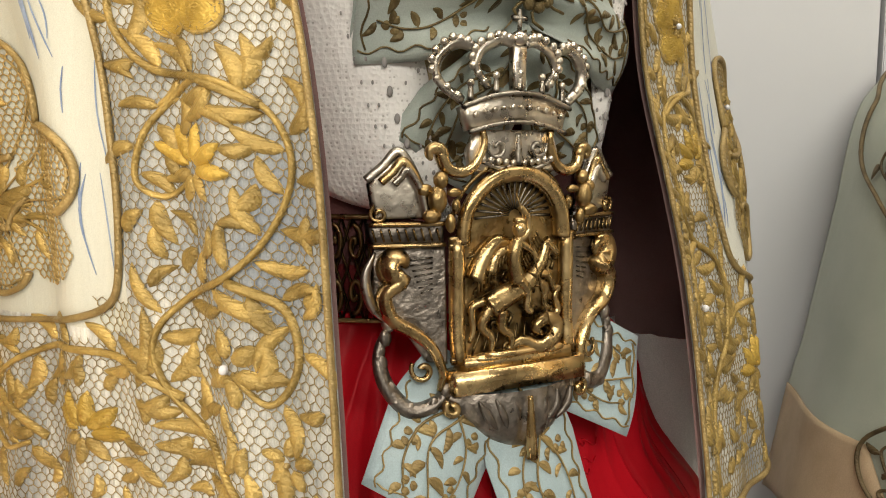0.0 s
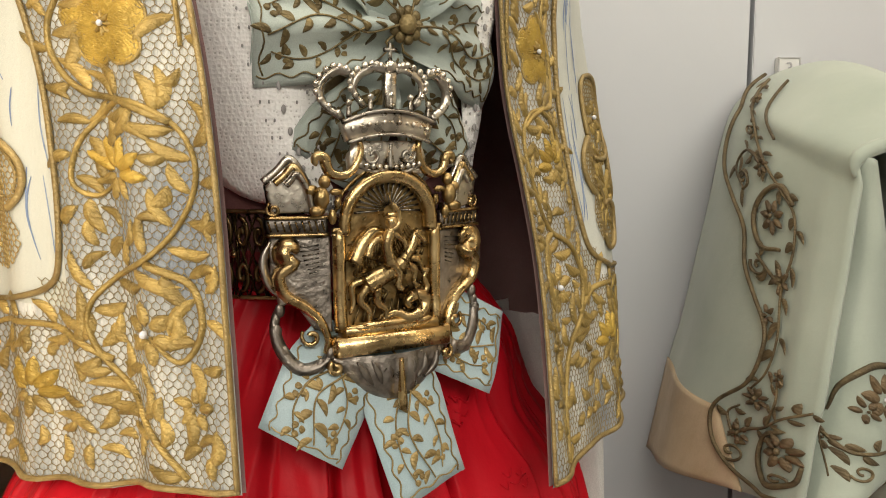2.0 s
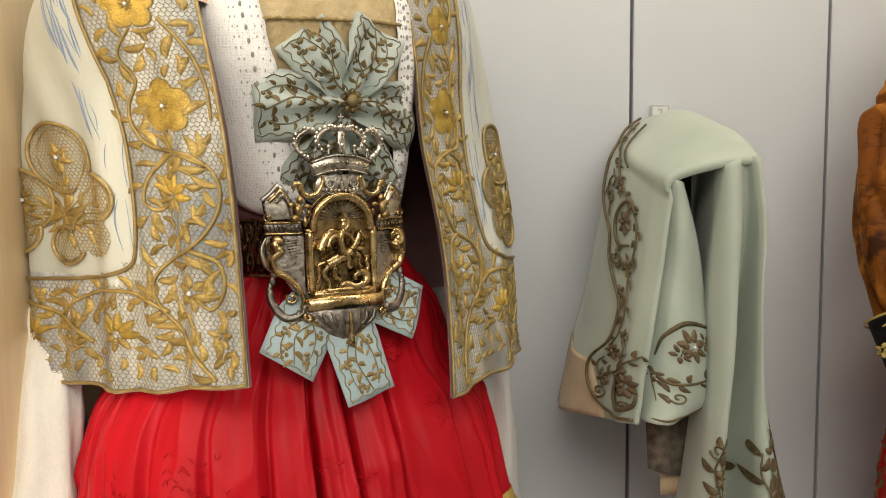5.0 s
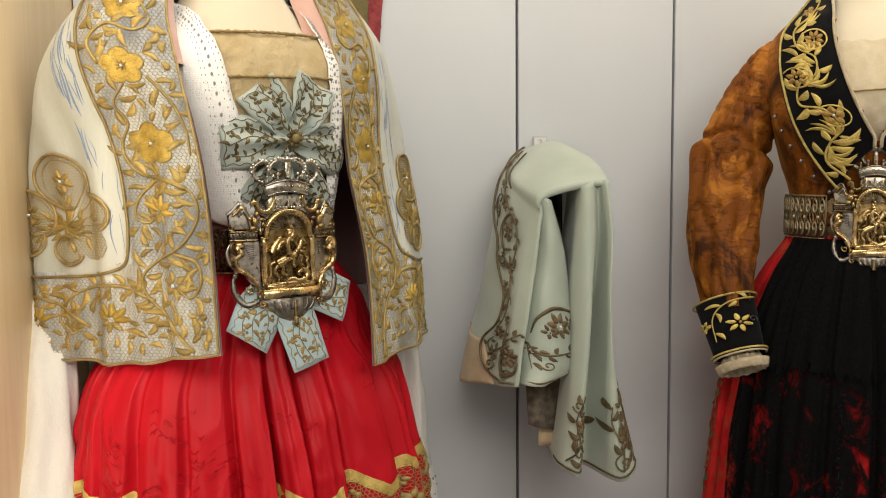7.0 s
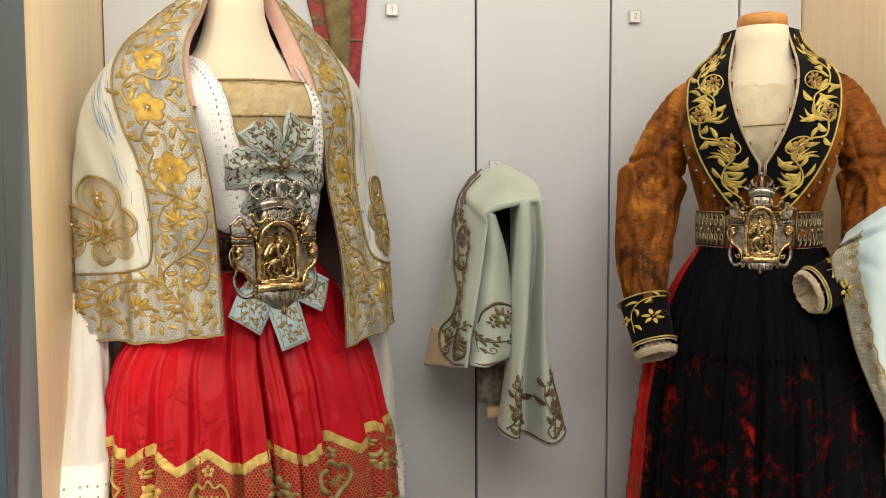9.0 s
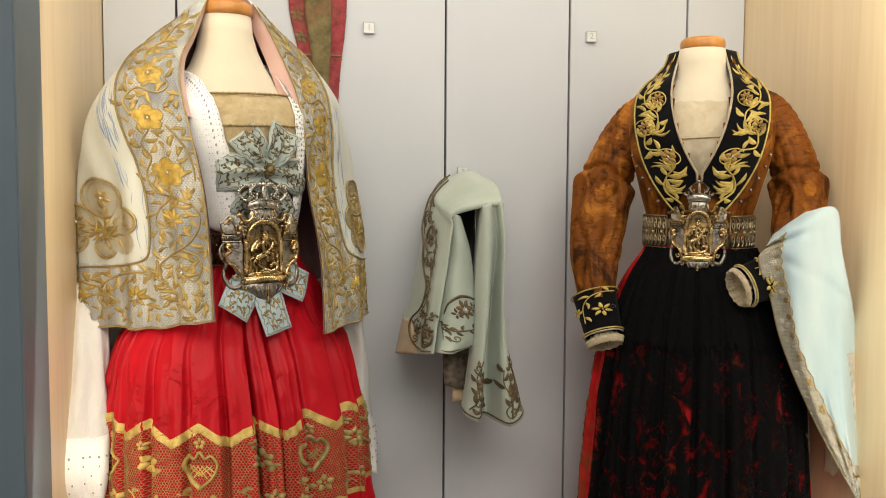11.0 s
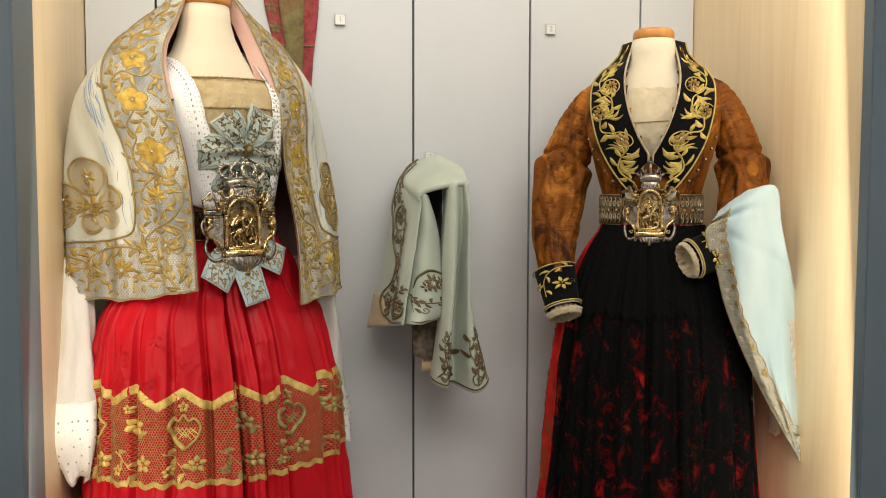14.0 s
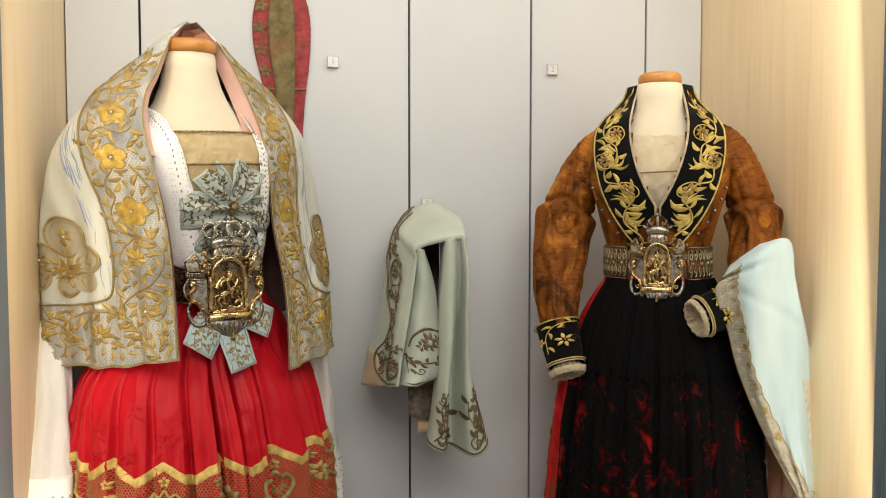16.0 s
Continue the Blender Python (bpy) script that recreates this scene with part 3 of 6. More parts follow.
def jacket():
    ob = thing("jacket", "rust brown velvet jacket with puffed sleeves, worn on the dress form", "jacket", M2)

    def fn(u, v):
        z = 1.345 + (1.775 - 1.345) * v
        rx, ry, yc = JK(z)
        a = 2 * math.pi * u
        c, s = math.cos(a), math.sin(a)
        e = 2 / 2.3
        d = 0.003 * wob(c * 3, s * 3, z * 12, 1.0, 2.0)
        return ((rx + d) * math.copysign(abs(c) ** e, c), yc + (ry + d) * math.copysign(abs(s) ** e, s), z)
    keep = lambda u, v: not (math.sin(2 * math.pi * u) < 0 and abs(fn(u, v)[0]) < VEE(1.345 + 0.43 * v)[0] + 1.1 * max(0.0, 1.345 + 0.43 * v - 1.705))
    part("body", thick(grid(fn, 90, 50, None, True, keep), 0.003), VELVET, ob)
    for side, line, rad in (
            (-1, [(-0.112, 0.012, 1.672), (-0.158, 0.014, 1.625), (-0.200, 0.012, 1.55), (-0.228, 0.0, 1.45), (-0.238, -0.03, 1.35), (-0.236, -0.07, 1.26), (-0.230, -0.105, 1.185)],
             [(0.0, 0.030), (0.1, 0.046), (0.3, 0.056), (0.45, 0.064), (0.62, 0.072), (0.8, 0.062), (0.93, 0.048), (1.0, 0.042)]),
            (1, [(0.120, 0.012, 1.678), (0.164, 0.016, 1.635), (0.202, 0.018, 1.555), (0.224, 0.012, 1.46), (0.224, -0.03, 1.37), (0.205, -0.10, 1.30), (0.150, -0.145, 1.262)],
             [(0.0, 0.030), (0.1, 0.044), (0.3, 0.054), (0.5, 0.060), (0.7, 0.060), (0.9, 0.046), (1.0, 0.040)])):
        pts = spline(line, 60)
        rt = table(rad)
        bm = bmesh.new()

        def sl(u, v, pts=pts, rt=rt, side=side):
            i = v * 60
            k = min(59, int(i))
            p = Vector(pts[k]).lerp(Vector(pts[k + 1]), i - k)
            d = (Vector(pts[min(60, k + 2)]) - Vector(pts[max(0, k - 1)])).normalized()
            X = Vector((0, 1, 0)).cross(d).normalized()
            Y = d.cross(X)
            a = 2 * math.pi * u
            r = rt(v)[0]
            up = max(0.0, min(1.0, (0.44 - v) / 0.05))
            tuck = -0.0022 * math.exp(-(((v * 24) % 1.0 - 0.5) / 0.12) ** 2) * up * min(1.0, v * 8)
            gather = max(0.0, (v - 0.78) / 0.22)
            soft = 0.011 * wob(math.cos(a) * 1.5, math.sin(a) * 1.5, v * 5, 1.0, 5 + side) - 0.011 * (1 - abs(wob(math.cos(a) * 2.2, math.sin(a) * 2.2, v * 4, 1.0, 8 + side))) ** 10 + 0.0015 * wob(math.cos(a) * 5, math.sin(a) * 5, v * 16, 1.0, 1 + side)
            fold = tuck + soft * (1 - 0.5 * up) + gather * 0.006 * math.sin(11 * a + 5 * wob(math.cos(a), math.sin(a), v, 1.0, 3)) + 0.0025 * (1 - up) * math.sin(6 * a + 6 * v)
            fold -= 0.005 * up * math.exp(-((math.cos(a - 2.2) - 1) / 0.012) ** 2)
            drop = 0.43 + 0.02 * math.sin(a * 2 + 1)
            seam = -0.010 * math.exp(-((v - drop) / 0.014) ** 2) + (0.010 * math.exp(-((v - drop - 0.03) / 0.06) ** 2) if v > drop else 0.0)
            return p + X * ((r + fold + seam) * math.cos(a)) + Y * ((r * 0.86 + fold + seam) * math.sin(a))
        grid(sl, 72, 150, bm, True)
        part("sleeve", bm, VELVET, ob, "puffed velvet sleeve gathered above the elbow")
    return ob


JACKET = jacket()

# worn places of the satin: short loose threads across the cloth
rnd = random.Random(23)
for u, z, n, tall in ((0.905, 1.09, 16, 0.05), (0.930, 1.04, 22, 0.08), (0.925, 0.95, 24, 0.07), (0.855, 1.06, 14, 0.05), (0.880, 0.985, 26, 0.05), (0.845, 0.99, 16, 0.06), (0.905, 0.93, 22, 0.03), (0.070, 1.20, 14, 0.03), (0.10, 1.12, 10, 0.05), (0.015, 1.08, 8, 0.04), (0.965, 1.02, 8, 0.06)):
    bm = bmesh.new()
    for _ in range(n):
        uu, zz = u - 0.03 + rnd.gauss(0, 0.010), z + rnd.uniform(-0.5, 0.5) * tall
        ln, lift = rnd.uniform(0.004, 0.012), rnd.uniform(0.0004, 0.002)
        pts = []
        for k in range(5):
            t = k / 4
            p = Vector(SKIRT1((uu + ln * (t - 0.5)) % 1.0, (1.33 - zz + 0.003 * math.sin(t * 5 + uu * 90)) / 1.07))
            n2 = Vector((p[0], p[1], 0)).normalized()
            pts.append(p + n2 * (0.0006 + lift * math.sin(math.pi * t)))
        tube(bm, pts, 0.0006, 4)
    tagged(part("frayed_threads", bm, RED, SKIRT_OB, "frayed loose red threads"), kind="stuff")


# ---- needlework of the cape ----
PEARL = plain("rhinestone", (0.75, 0.75, 0.78), 0.12, 0.05)
BLUE_FRAY = cloth("blue_fray", (0.13, 0.19, 0.36), (0.32, 0.39, 0.52), 40, 900, 0.8)
BAND = 0.110


def put_on_cape(side):
    return lambda a, z, h: cape_at(side, max(0.0, a * DRAWN[side]), z, h)


def along(line, n):
    pts = spline(line, n)
    out = []
    for i, p in enumerate(pts):
        q = pts[min(n, i + 1)] - pts[max(0, i - 1)]
        out.append((p, q / (np.hypot(*q) or 1.0)))
    return out


def leafy(parent, line, put, mat, step=0.022, size=0.019, width=0.0075, first=0.012, angle=48, rnd=random, r=0.0022, names=("stem", "leaf"), h=0.0028, flip=1):
    """A couched stem with padded leaves on alternate sides; each is a part."""
    bm = bmesh.new()
    cord(bm, line, put, lambda t: r * (1.0 - 0.35 * t), 8 * (len(line) - 1), 0.0012)
    part(names[0], bm, mat, parent)
    pts = along(line, 60)
    gone, want, side = 0.0, first, flip
    for (p, d), (q, _) in zip(pts, pts[1:]):
        gone += float(np.hypot(*(q - p)))
        if gone >= want:
            want += step * rnd.uniform(0.8, 1.25)
            a = math.radians(angle * rnd.uniform(0.75, 1.2)) * side
            dx, dz = d[0] * math.cos(a) - d[1] * math.sin(a), d[0] * math.sin(a) + d[1] * math.cos(a)
            s = size * rnd.uniform(0.8, 1.2)
            b = (p[0] + dx * r, p[1] + dz * r)
            part(names[1], leaf(bmesh.new(), b, (b[0] + dx * s, b[1] + dz * s), put, width * rnd.uniform(0.85, 1.15), h, 0.12 * side), mat, parent)
            side = -side


def rosette(parent, c, put, mat, count, r, w, heart=PEARL, turn=20, name="flower", ring=0.22):
    fl = part(name, petals(bmesh.new(), c, put, count, r * ring, r, w, turn, 360, 0.0034), mat, parent)
    bm = ball(bmesh.new(), put(c[0], c[1], 0.0036), max(0.0016, r * 0.13), (1, 1, 1), 8)
    part("bead", bm, heart, fl, "small glittering bead")
    return fl


def round_flower(parent, c, put, r):
    """A five-lobed flower of spiral gold wire."""
    bm = bmesh.new()
    for i in range(5):
        a = math.radians(18 + 72 * i)
        lc = (c[0] + 0.55 * r * math.cos(a), c[1] + 0.55 * r * math.sin(a))
        rows = []
        for k in range(13):
            rr = r * 0.43 * (1 - k / 12)
            rows.append([bm.verts.new(put(lc[0] + rr * math.cos(2 * math.pi * j / 18), lc[1] + rr * math.sin(2 * math.pi * j / 18), 0.0006 + 0.0016 * (1 - (rr / (r * 0.43)) ** 2) + (0.0016 if (k % 2 and (j + k) % 3) else 0))) for j in range(18)])
        for p, q in zip(rows, rows[1:]):
            for j in range(18):
                bm.faces.new((p[j], p[(j + 1) % 18], q[(j + 1) % 18], q[j]))
    fl = part("flower", bm, GOLD_Y, parent, "flower of coiled bright gold wire")
    for i in range(5):
        a = math.radians(18 + 72 * i)
        ring = [(c[0] + 0.55 * r * math.cos(a) + 0.44 * r * math.cos(a + b), c[1] + 0.55 * r * math.sin(a) + 0.44 * r * math.sin(a + b)) for b in np.linspace(-2.0, 2.0, 13)]
        part("petal_edge", cord(bmesh.new(), ring, put, 0.0012, 30, 0.0006), GOLD_T, fl)
    part("bead", ball(bmesh.new(), put(c[0], c[1], 0.0040), 0.0022, (1, 1, 1), 8), PEARL, fl, "small glittering bead")
    part("eye", petals(bmesh.new(), c, put, 8, r * 0.05, r * 0.30, r * 0.09, 10, 360, 0.0036), GOLD_T, fl)


def lily(parent, c, put, r, turn):
    """A fan of ribbed petals with its leaves."""
    part("flower", petals(bmesh.new(), c, put, 5, r * 0.15, r, r * 0.36, turn - 75, 150, 0.0038), GOLD_Y, parent, "fan-shaped gold flower")
    part("calyx", petals(bmesh.new(), c, put, 3, r * 0.1, r * 0.75, r * 0.3, turn + 130, 100, 0.003), GOLD_T, parent)


LOBES = [(-0.004, 0.066, 0.040), (-0.044, 0.020, 0.027), (-0.036, -0.022, 0.028), (0.004, -0.036, 0.022), (0.056, 0.016, 0.037), (0.062, -0.020, 0.026)]


def lobe_arc(i):
    """The part of one lobe's rim that lies outside its neighbours."""
    a, z, r = LOBES[i]
    pts = [(a + r * math.cos(t), z + r * math.sin(t)) for t in np.linspace(0, 2 * math.pi, 72, endpoint=False)]
    free = [all(math.hypot(p[0] - b, p[1] - y) > q for k, (b, y, q) in enumerate(LOBES) if k != i) for p in pts]
    s = next(k for k in range(72) if free[k] and not free[k - 1])
    return [pts[(s + k) % 72] for k in range(72) if all(free[(s + m) % 72] for m in range(k + 1))]


def cape_needlework(side):
    put = put_on_cape(side)
    rnd = random.Random(11 + side)
    hem = lambda a: cape_hem(side, a * DRAWN[side]) + 0.003
    span = lambda z: cape_row(side, z)[1][-1] / DRAWN[side]
    zc = 1.300
    top = 1.862
    # edge cords
    for name, line, r in (
            ("edge_cord", [(0.001, z) for z in np.linspace(hem(0), top, 26)], 0.0023),
            ("hem_cord", [(a, hem(a)) for a in np.linspace(0.0, 0.48, 30)], 0.0023),
            ("inner_cord", [(0.45, zc - 0.014), (0.37, zc - 0.012), (0.28, zc - 0.009), (0.20, zc - 0.004), (0.16, zc + 0.002), (0.130, zc + 0.012), (BAND + 0.006, zc + 0.030), (BAND, zc + 0.07)]
             + [(min(BAND, 0.5 * span(z)), z) for z in np.linspace(zc + 0.11, top - 0.02, 14)], 0.0024)):
        part(name, cord(bmesh.new(), line, put, r, 5 * len(line)), GOLD_D, CAPE_OB, "dull gold couched cord")
    inband = lambda a, z: hem(a) < z < top - 0.04 and a > 0.002 and (a < min(BAND, 0.5 * span(z)) or (z < zc - 0.004 and a < 0.475) or (z < zc + 0.02 and a < 0.135))
    tagged(part("net", net(bmesh.new(), inband, put, 0.0, 0.48, 1.14, top), NETTH, CAPE_OB, "hand-knotted gold thread net"), kind="stuff")
    # field medallion
    mc = (0.206, 1.370)
    for i in range(len(LOBES)):
        rim = [(mc[0] + a, mc[1] + z) for a, z in lobe_arc(i)]
        part("medallion_cord", cord(bmesh.new(), rim, put, 0.0027, 60), GOLD_D, CAPE_OB, "thick gold cord round a lobe")
        inner = [(mc[0] + LOBES[i][0] + 0.80 * (p[0] - mc[0] - LOBES[i][0]), mc[1] + LOBES[i][1] + 0.80 * (p[1] - mc[1] - LOBES[i][1])) for p in rim]
        part("medallion_cord", cord(bmesh.new(), [mc] + inner[2:-2:3] + [mc], put, 0.0010, 60), GOLD_D, CAPE_OB, "thin gold cord within a lobe")
    inlobe = lambda a, z: any(math.hypot(a - mc[0] - b, z - mc[1] - y) < q for b, y, q in LOBES)
    tagged(part("medallion_net", net(bmesh.new(), inlobe, put, 0.09, 0.30, 1.29, 1.51, 0.0046, 0.00055), GOLD_D, CAPE_OB), kind="stuff")
    for i, (b, y, q) in enumerate(LOBES):
        leafy(CAPE_OB, [mc, (mc[0] + 0.5 * b, mc[1] + 0.5 * y), (mc[0] + 0.9 * b, mc[1] + 0.9 * y)], put, GOLD_T, 0.011, 0.018, 0.0055, 0.008, 35, rnd, 0.0016)
        part("leaf", leaf(bmesh.new(), mc, (mc[0] + 0.55 * b, mc[1] + 0.55 * y), put, 0.011, 0.003, 0.1), GOLD_T, CAPE_OB)
        if q > 0.03:
            rosette(CAPE_OB, (mc[0] + b, mc[1] + y), put, GOLD_T, 6, 0.018, 0.0075)
    # vine of the border
    vines = [
        [(0.033, hem(0.03) + 0.006), (0.063, 1.236), (0.092, 1.268), (0.098, 1.299), (0.080, 1.324), (0.048, 1.340), (0.029, 1.362), (0.016, 1.396), (0.026, 1.425), (0.053, 1.439), (0.085, 1.419), (0.097, 1.389), (0.085, 1.378), (0.068, 1.388)],
        [(0.048, 1.337), (0.024, 1.324), (0.019, 1.298), (0.034, 1.276), (0.050, 1.290)],
        [(0.088, 1.268), (0.119, 1.284), (0.157, 1.286), (0.190, 1.278), (0.225, 1.255), (0.235, 1.228), (0.22, 1.21), (0.20, 1.217)],
        [(0.026, 1.425), (0.053, 1.439), (0.082, 1.446), (0.096, 1.468), (0.094, 1.490), (0.080, 1.517), (0.086, 1.545), (0.066, 1.572)],
        [(0.036, 1.58), (0.018, 1.545), (0.010, 1.505), (0.012, 1.471)],
        [(0.088, 1.60), (0.095, 1.63), (0.070, 1.655), (0.040, 1.645), (0.022, 1.66), (0.030, 1.69)],
        [(0.030, 1.69), (0.055, 1.71), (0.060, 1.735), (0.040, 1.755), (0.020, 1.76)],
        [(0.040, 1.755), (0.035, 1.79), (0.022, 1.81), (0.030, 1.835)],
        [(0.19, 1.222), (0.24, 1.255), (0.28, 1.262), (0.32, 1.245), (0.345, 1.215), (0.36, 1.19)],
    ]
    for k, line in enumerate(vines):
        leafy(CAPE_OB, line, put, GOLD_T, 0.0125, 0.025, 0.0080, 0.008, 50, rnd, 0.0030, flip=1 if k % 2 else -1)
    for a0, z0, a1, z1 in ((0.070, 1.247, 0.105, 1.250), (0.030, 1.222, 0.034, 1.252), (0.014, 1.215, 0.012, 1.238), (0.112, 1.270, 0.102, 1.318), (0.10, 1.215, 0.135, 1.222), (0.015, 1.330, 0.003 + 0.002, 1.332)):
        part("leaf", leaf(bmesh.new(), (a0, max(z0, hem(a0) + 0.004)), (a1, max(z1, hem(a1) + 0.006)), put, 0.009, 0.003, 0.1), GOLD_T, CAPE_OB)
    round_flower(CAPE_OB, (0.056, 1.488), put, 0.030)
    round_flower(CAPE_OB, (0.061, 1.596), put, 0.026)
    round_flower(CAPE_OB, (0.050, 1.685), put, 0.024)
    round_flower(CAPE_OB, (0.350, 1.232), put, 0.026)
    lily(CAPE_OB, (0.066, 1.393), put, 0.025, 110)
    lily(CAPE_OB, (0.150, 1.236), put, 0.027, 100)
    lily(CAPE_OB, (0.265, 1.225), put, 0.024, 80)
    rosette(CAPE_OB, (0.053, 1.292), put, GOLD_T, 6, 0.021, 0.0095)
    rosette(CAPE_OB, (0.026, 1.248), put, GOLD_T, 5, 0.014, 0.007, GOLD_D)
    # filling leaves between the vines
    taken = [(p[0], p[1], 0.009) for line in vines for p in spline(line, 12 * len(line))]
    taken += [(a, z, r) for a, z, r in ((0.056, 1.488, 0.033), (0.061, 1.596, 0.029), (0.050, 1.685, 0.027), (0.350, 1.232, 0.029), (0.066, 1.393, 0.025), (0.150, 1.236, 0.026), (0.265, 1.225, 0.024), (0.053, 1.292, 0.023), (0.026, 1.248, 0.016))]
    made = 0
    for _ in range(3600):
        if rnd.random() < 0.6:
            a, z = rnd.uniform(0.008, BAND - 0.008), rnd.uniform(1.20, 1.80)
        else:
            a, z = rnd.uniform(0.01, 0.36), rnd.uniform(1.165, zc - 0.012)
        if z < hem(a) + 0.010 or a > 0.48 * span(z) or any((a - p) ** 2 + (z - q) ** 2 < (r + 0.005) ** 2 for p, q, r in taken):
            continue
        t = rnd.uniform(0, 2 * math.pi)
        ln = rnd.uniform(0.014, 0.021)
        b, c = (a - ln / 2 * math.cos(t), z - ln / 2 * math.sin(t)), (a + ln / 2 * math.cos(t), z + ln / 2 * math.sin(t))
        if min(b[0], c[0]) < 0.004 or min(b[1] - hem(b[0]), c[1] - hem(c[0])) < 0.004:
            continue
        part("leaf", leaf(bmesh.new(), b, c, put, rnd.uniform(0.006, 0.009), 0.0028, rnd.choice((-0.15, 0.15))), GOLD_T, CAPE_OB)
        taken.append((a, z, 0.010))
        made += 1
        if made > 110:
            break
    # frayed blue threads in the silk
    for _ in range(34):
        a, z = rnd.choice(((0.130, 1.60), (0.135, 1.50), (0.122, 1.38), (0.120, 1.345), (0.132, 1.56)))
        a, z = a + rnd.uniform(-0.012, 0.02), z + rnd.uniform(-0.05, 0.05)
        if a > BAND + 0.006 and z < 1.70 and not inlobe(a, z):
            ln = rnd.uniform(0.025, 0.075)
            part("fray", leaf(bmesh.new(), (a, z), (a + rnd.uniform(-0.006, 0.006), z + ln), put, rnd.choice((0.0006, 0.0008, 0.0011, 0.0024)), 0.0003, rnd.uniform(-0.08, 0.08), 6), BLUE_FRAY, CAPE_OB)


for s in (-1, 1):
    cape_needlework(s)
# pink facing inside the hood of the cape
for s in (-1, 1):
    bm = grid(lambda u, v: cape_at(s, 0.002 + (0.07 + 0.16 * v) * u, 1.56 + 0.335 * v, -0.007 - 0.002 * u), 4, 24)
    part("facing", bm, PINK, CAPE_OB, "faded pink silk facing")

for s in (-1, 1):
    def roll(u, v):
        z = 1.60 + 0.285 * v
        p = Vector(cape_at(s, 0.0015, z, 0.0))
        return p + Vector((-s * 0.030 * u * (1 - 0.55 * v), 0.034 * u - 0.004 * math.sin(math.pi * u), -0.008 * u * v))
    part("turned_edge", grid(roll, 6, 30), PINK, CAPE_OB, "faded pink silk turned in at the neck")

# ---- chemise, lace and bodice ----
CHEST1 = table([(1.28, 0.124, 0.116, -0.01), (1.34, 0.126, 0.116, -0.012), (1.45, 0.150, 0.120, -0.018), (1.56, 0.170, 0.128, -0.018), (1.63, 0.160, 0.122, -0.008), (1.67, 0.130, 0.102, 0.002), (1.71, 0.096, 0.086, 0.008), (1.75, 0.076, 0.074, 0.014), (1.80, 0.066, 0.066, 0.02)])


def chest(x, z, h=0.0):
    rx, ry, yc = CHEST1(z)
    k = min(1.0, abs(x) / rx)
    return (x, yc - (ry + h) * max(0.0, 1 - k ** 2.3) ** 0.5 - 0.2 * h, z)


CREAM_SILK = cloth("cream_silk", (0.44, 0.32, 0.15), (0.66, 0.52, 0.30), 22, 900, 0.6, 0.1, 0.4, None, None, 1.0)
LACE = lace_cloth("white_lace", (0.90, 0.88, 0.85), (0.60, 0.57, 0.54), 330)
GREY_HOLE = plain("lace_hole", (0.32, 0.30, 0.29), 0.9)
MAROON = cloth("maroon_bodice", (0.10, 0.035, 0.035), (0.20, 0.085, 0.08), 12, 900, 0.8, 0.1)

bod = thing("bodice", "cream silk chemise front over a dull maroon bodice", "bodice", M1)
part("bodice_body", grid(lambda u, v: chest(-0.149 + 0.298 * u, 1.30 + 0.28 * v, 0.001 + 0.003 * wob(u * 6, v * 6, 0.2)), 36, 28), MAROON, bod, "dull maroon cloth bodice")
bm = grid(lambda u, v: chest(-0.098 + 0.196 * u, 1.44 + (0.213 + 0.006 * u) * v, 0.006 + 0.004 * wob(u * 7, v * 5, 0.7) + 0.002 * wob(u * 25, v * 20, 0.1)), 48, 40)
part("chemise_front", bm, CREAM_SILK, bod, "crumpled cream silk")
for z0 in (1.651, 1.583):
    part("braid", tube(bmesh.new(), [chest(-0.094 + 0.188 * t / 40, z0 + 0.006 * t / 40 + 0.001 * (t % 2), 0.011) for t in range(41)], lambda t: 0.0022 + 0.0006 * math.sin(t * 160), 6), GOLD_D, bod, "narrow gold braid")

kerchief = thing("kerchief", "white lace kerchief laid round the neckline under the cape", "kerchief", M1)
KER = {-1: [(0.110, 1.735, 0.120), (0.098, 1.690, 0.150), (0.094, 1.655, 0.155), (0.085, 1.580, 0.160), (0.062, 1.480, 0.158), (0.042, 1.385, 0.110), (0.030, 1.360, 0.055)],
       1: [(0.088, 1.735, 0.095), (0.084, 1.690, 0.110), (0.083, 1.655, 0.118), (0.080, 1.580, 0.122), (0.078, 1.500, 0.125), (0.075, 1.400, 0.120), (0.072, 1.350, 0.11)]}
for s in (-1, 1):
    edge = spline(KER[s], 40)

    def ker(u, v, s=s, edge=edge, h=0.012):
        i = min(39, int(v * 40))
        e = edge[i] + (edge[i + 1] - edge[i]) * (v * 40 - i)
        x = e[0] + (e[2] - e[0]) * u
        wav = 0.0016 * math.sin(v * 90) * (1 - u) + 0.003 * wob(u * 4, v * 8, s)
        p = chest(s * (x + 0.0015 * abs(math.sin(v * 100)) * (1 - u)), e[1], h + wav - 0.004 * u)
        return (p[0], p[1] - 0.012 * math.sin(math.pi * u) * v, p[2])
    part("lace_side", thick(grid(ker, 10, 40), 0.0012), LACE, kerchief, "white lace with a row of eyelets")
    for row, (uu, cnt, rad) in enumerate(((0.07, 48, 0.0011), (0.16, 50, 0.0009), (0.27, 40, 0.0021), (0.37, 50, 0.0009), (0.43, 50, 0.0009))):
        for i in range(cnt):
            v = (i + 0.5) / cnt
            p = Vector(ker(uu, v)) + Vector((0, -0.0016, 0))
            bm = ball(bmesh.new(), p, rad, (1, 0.3, 1.5), 6)
            part("eyelet", bm, GREY_HOLE, kerchief)

# hanging shirt sleeves
SHIRT = thing("shirt", "white linen shirt sleeves with openwork lace ends hanging under the cape", "shirt", M1)
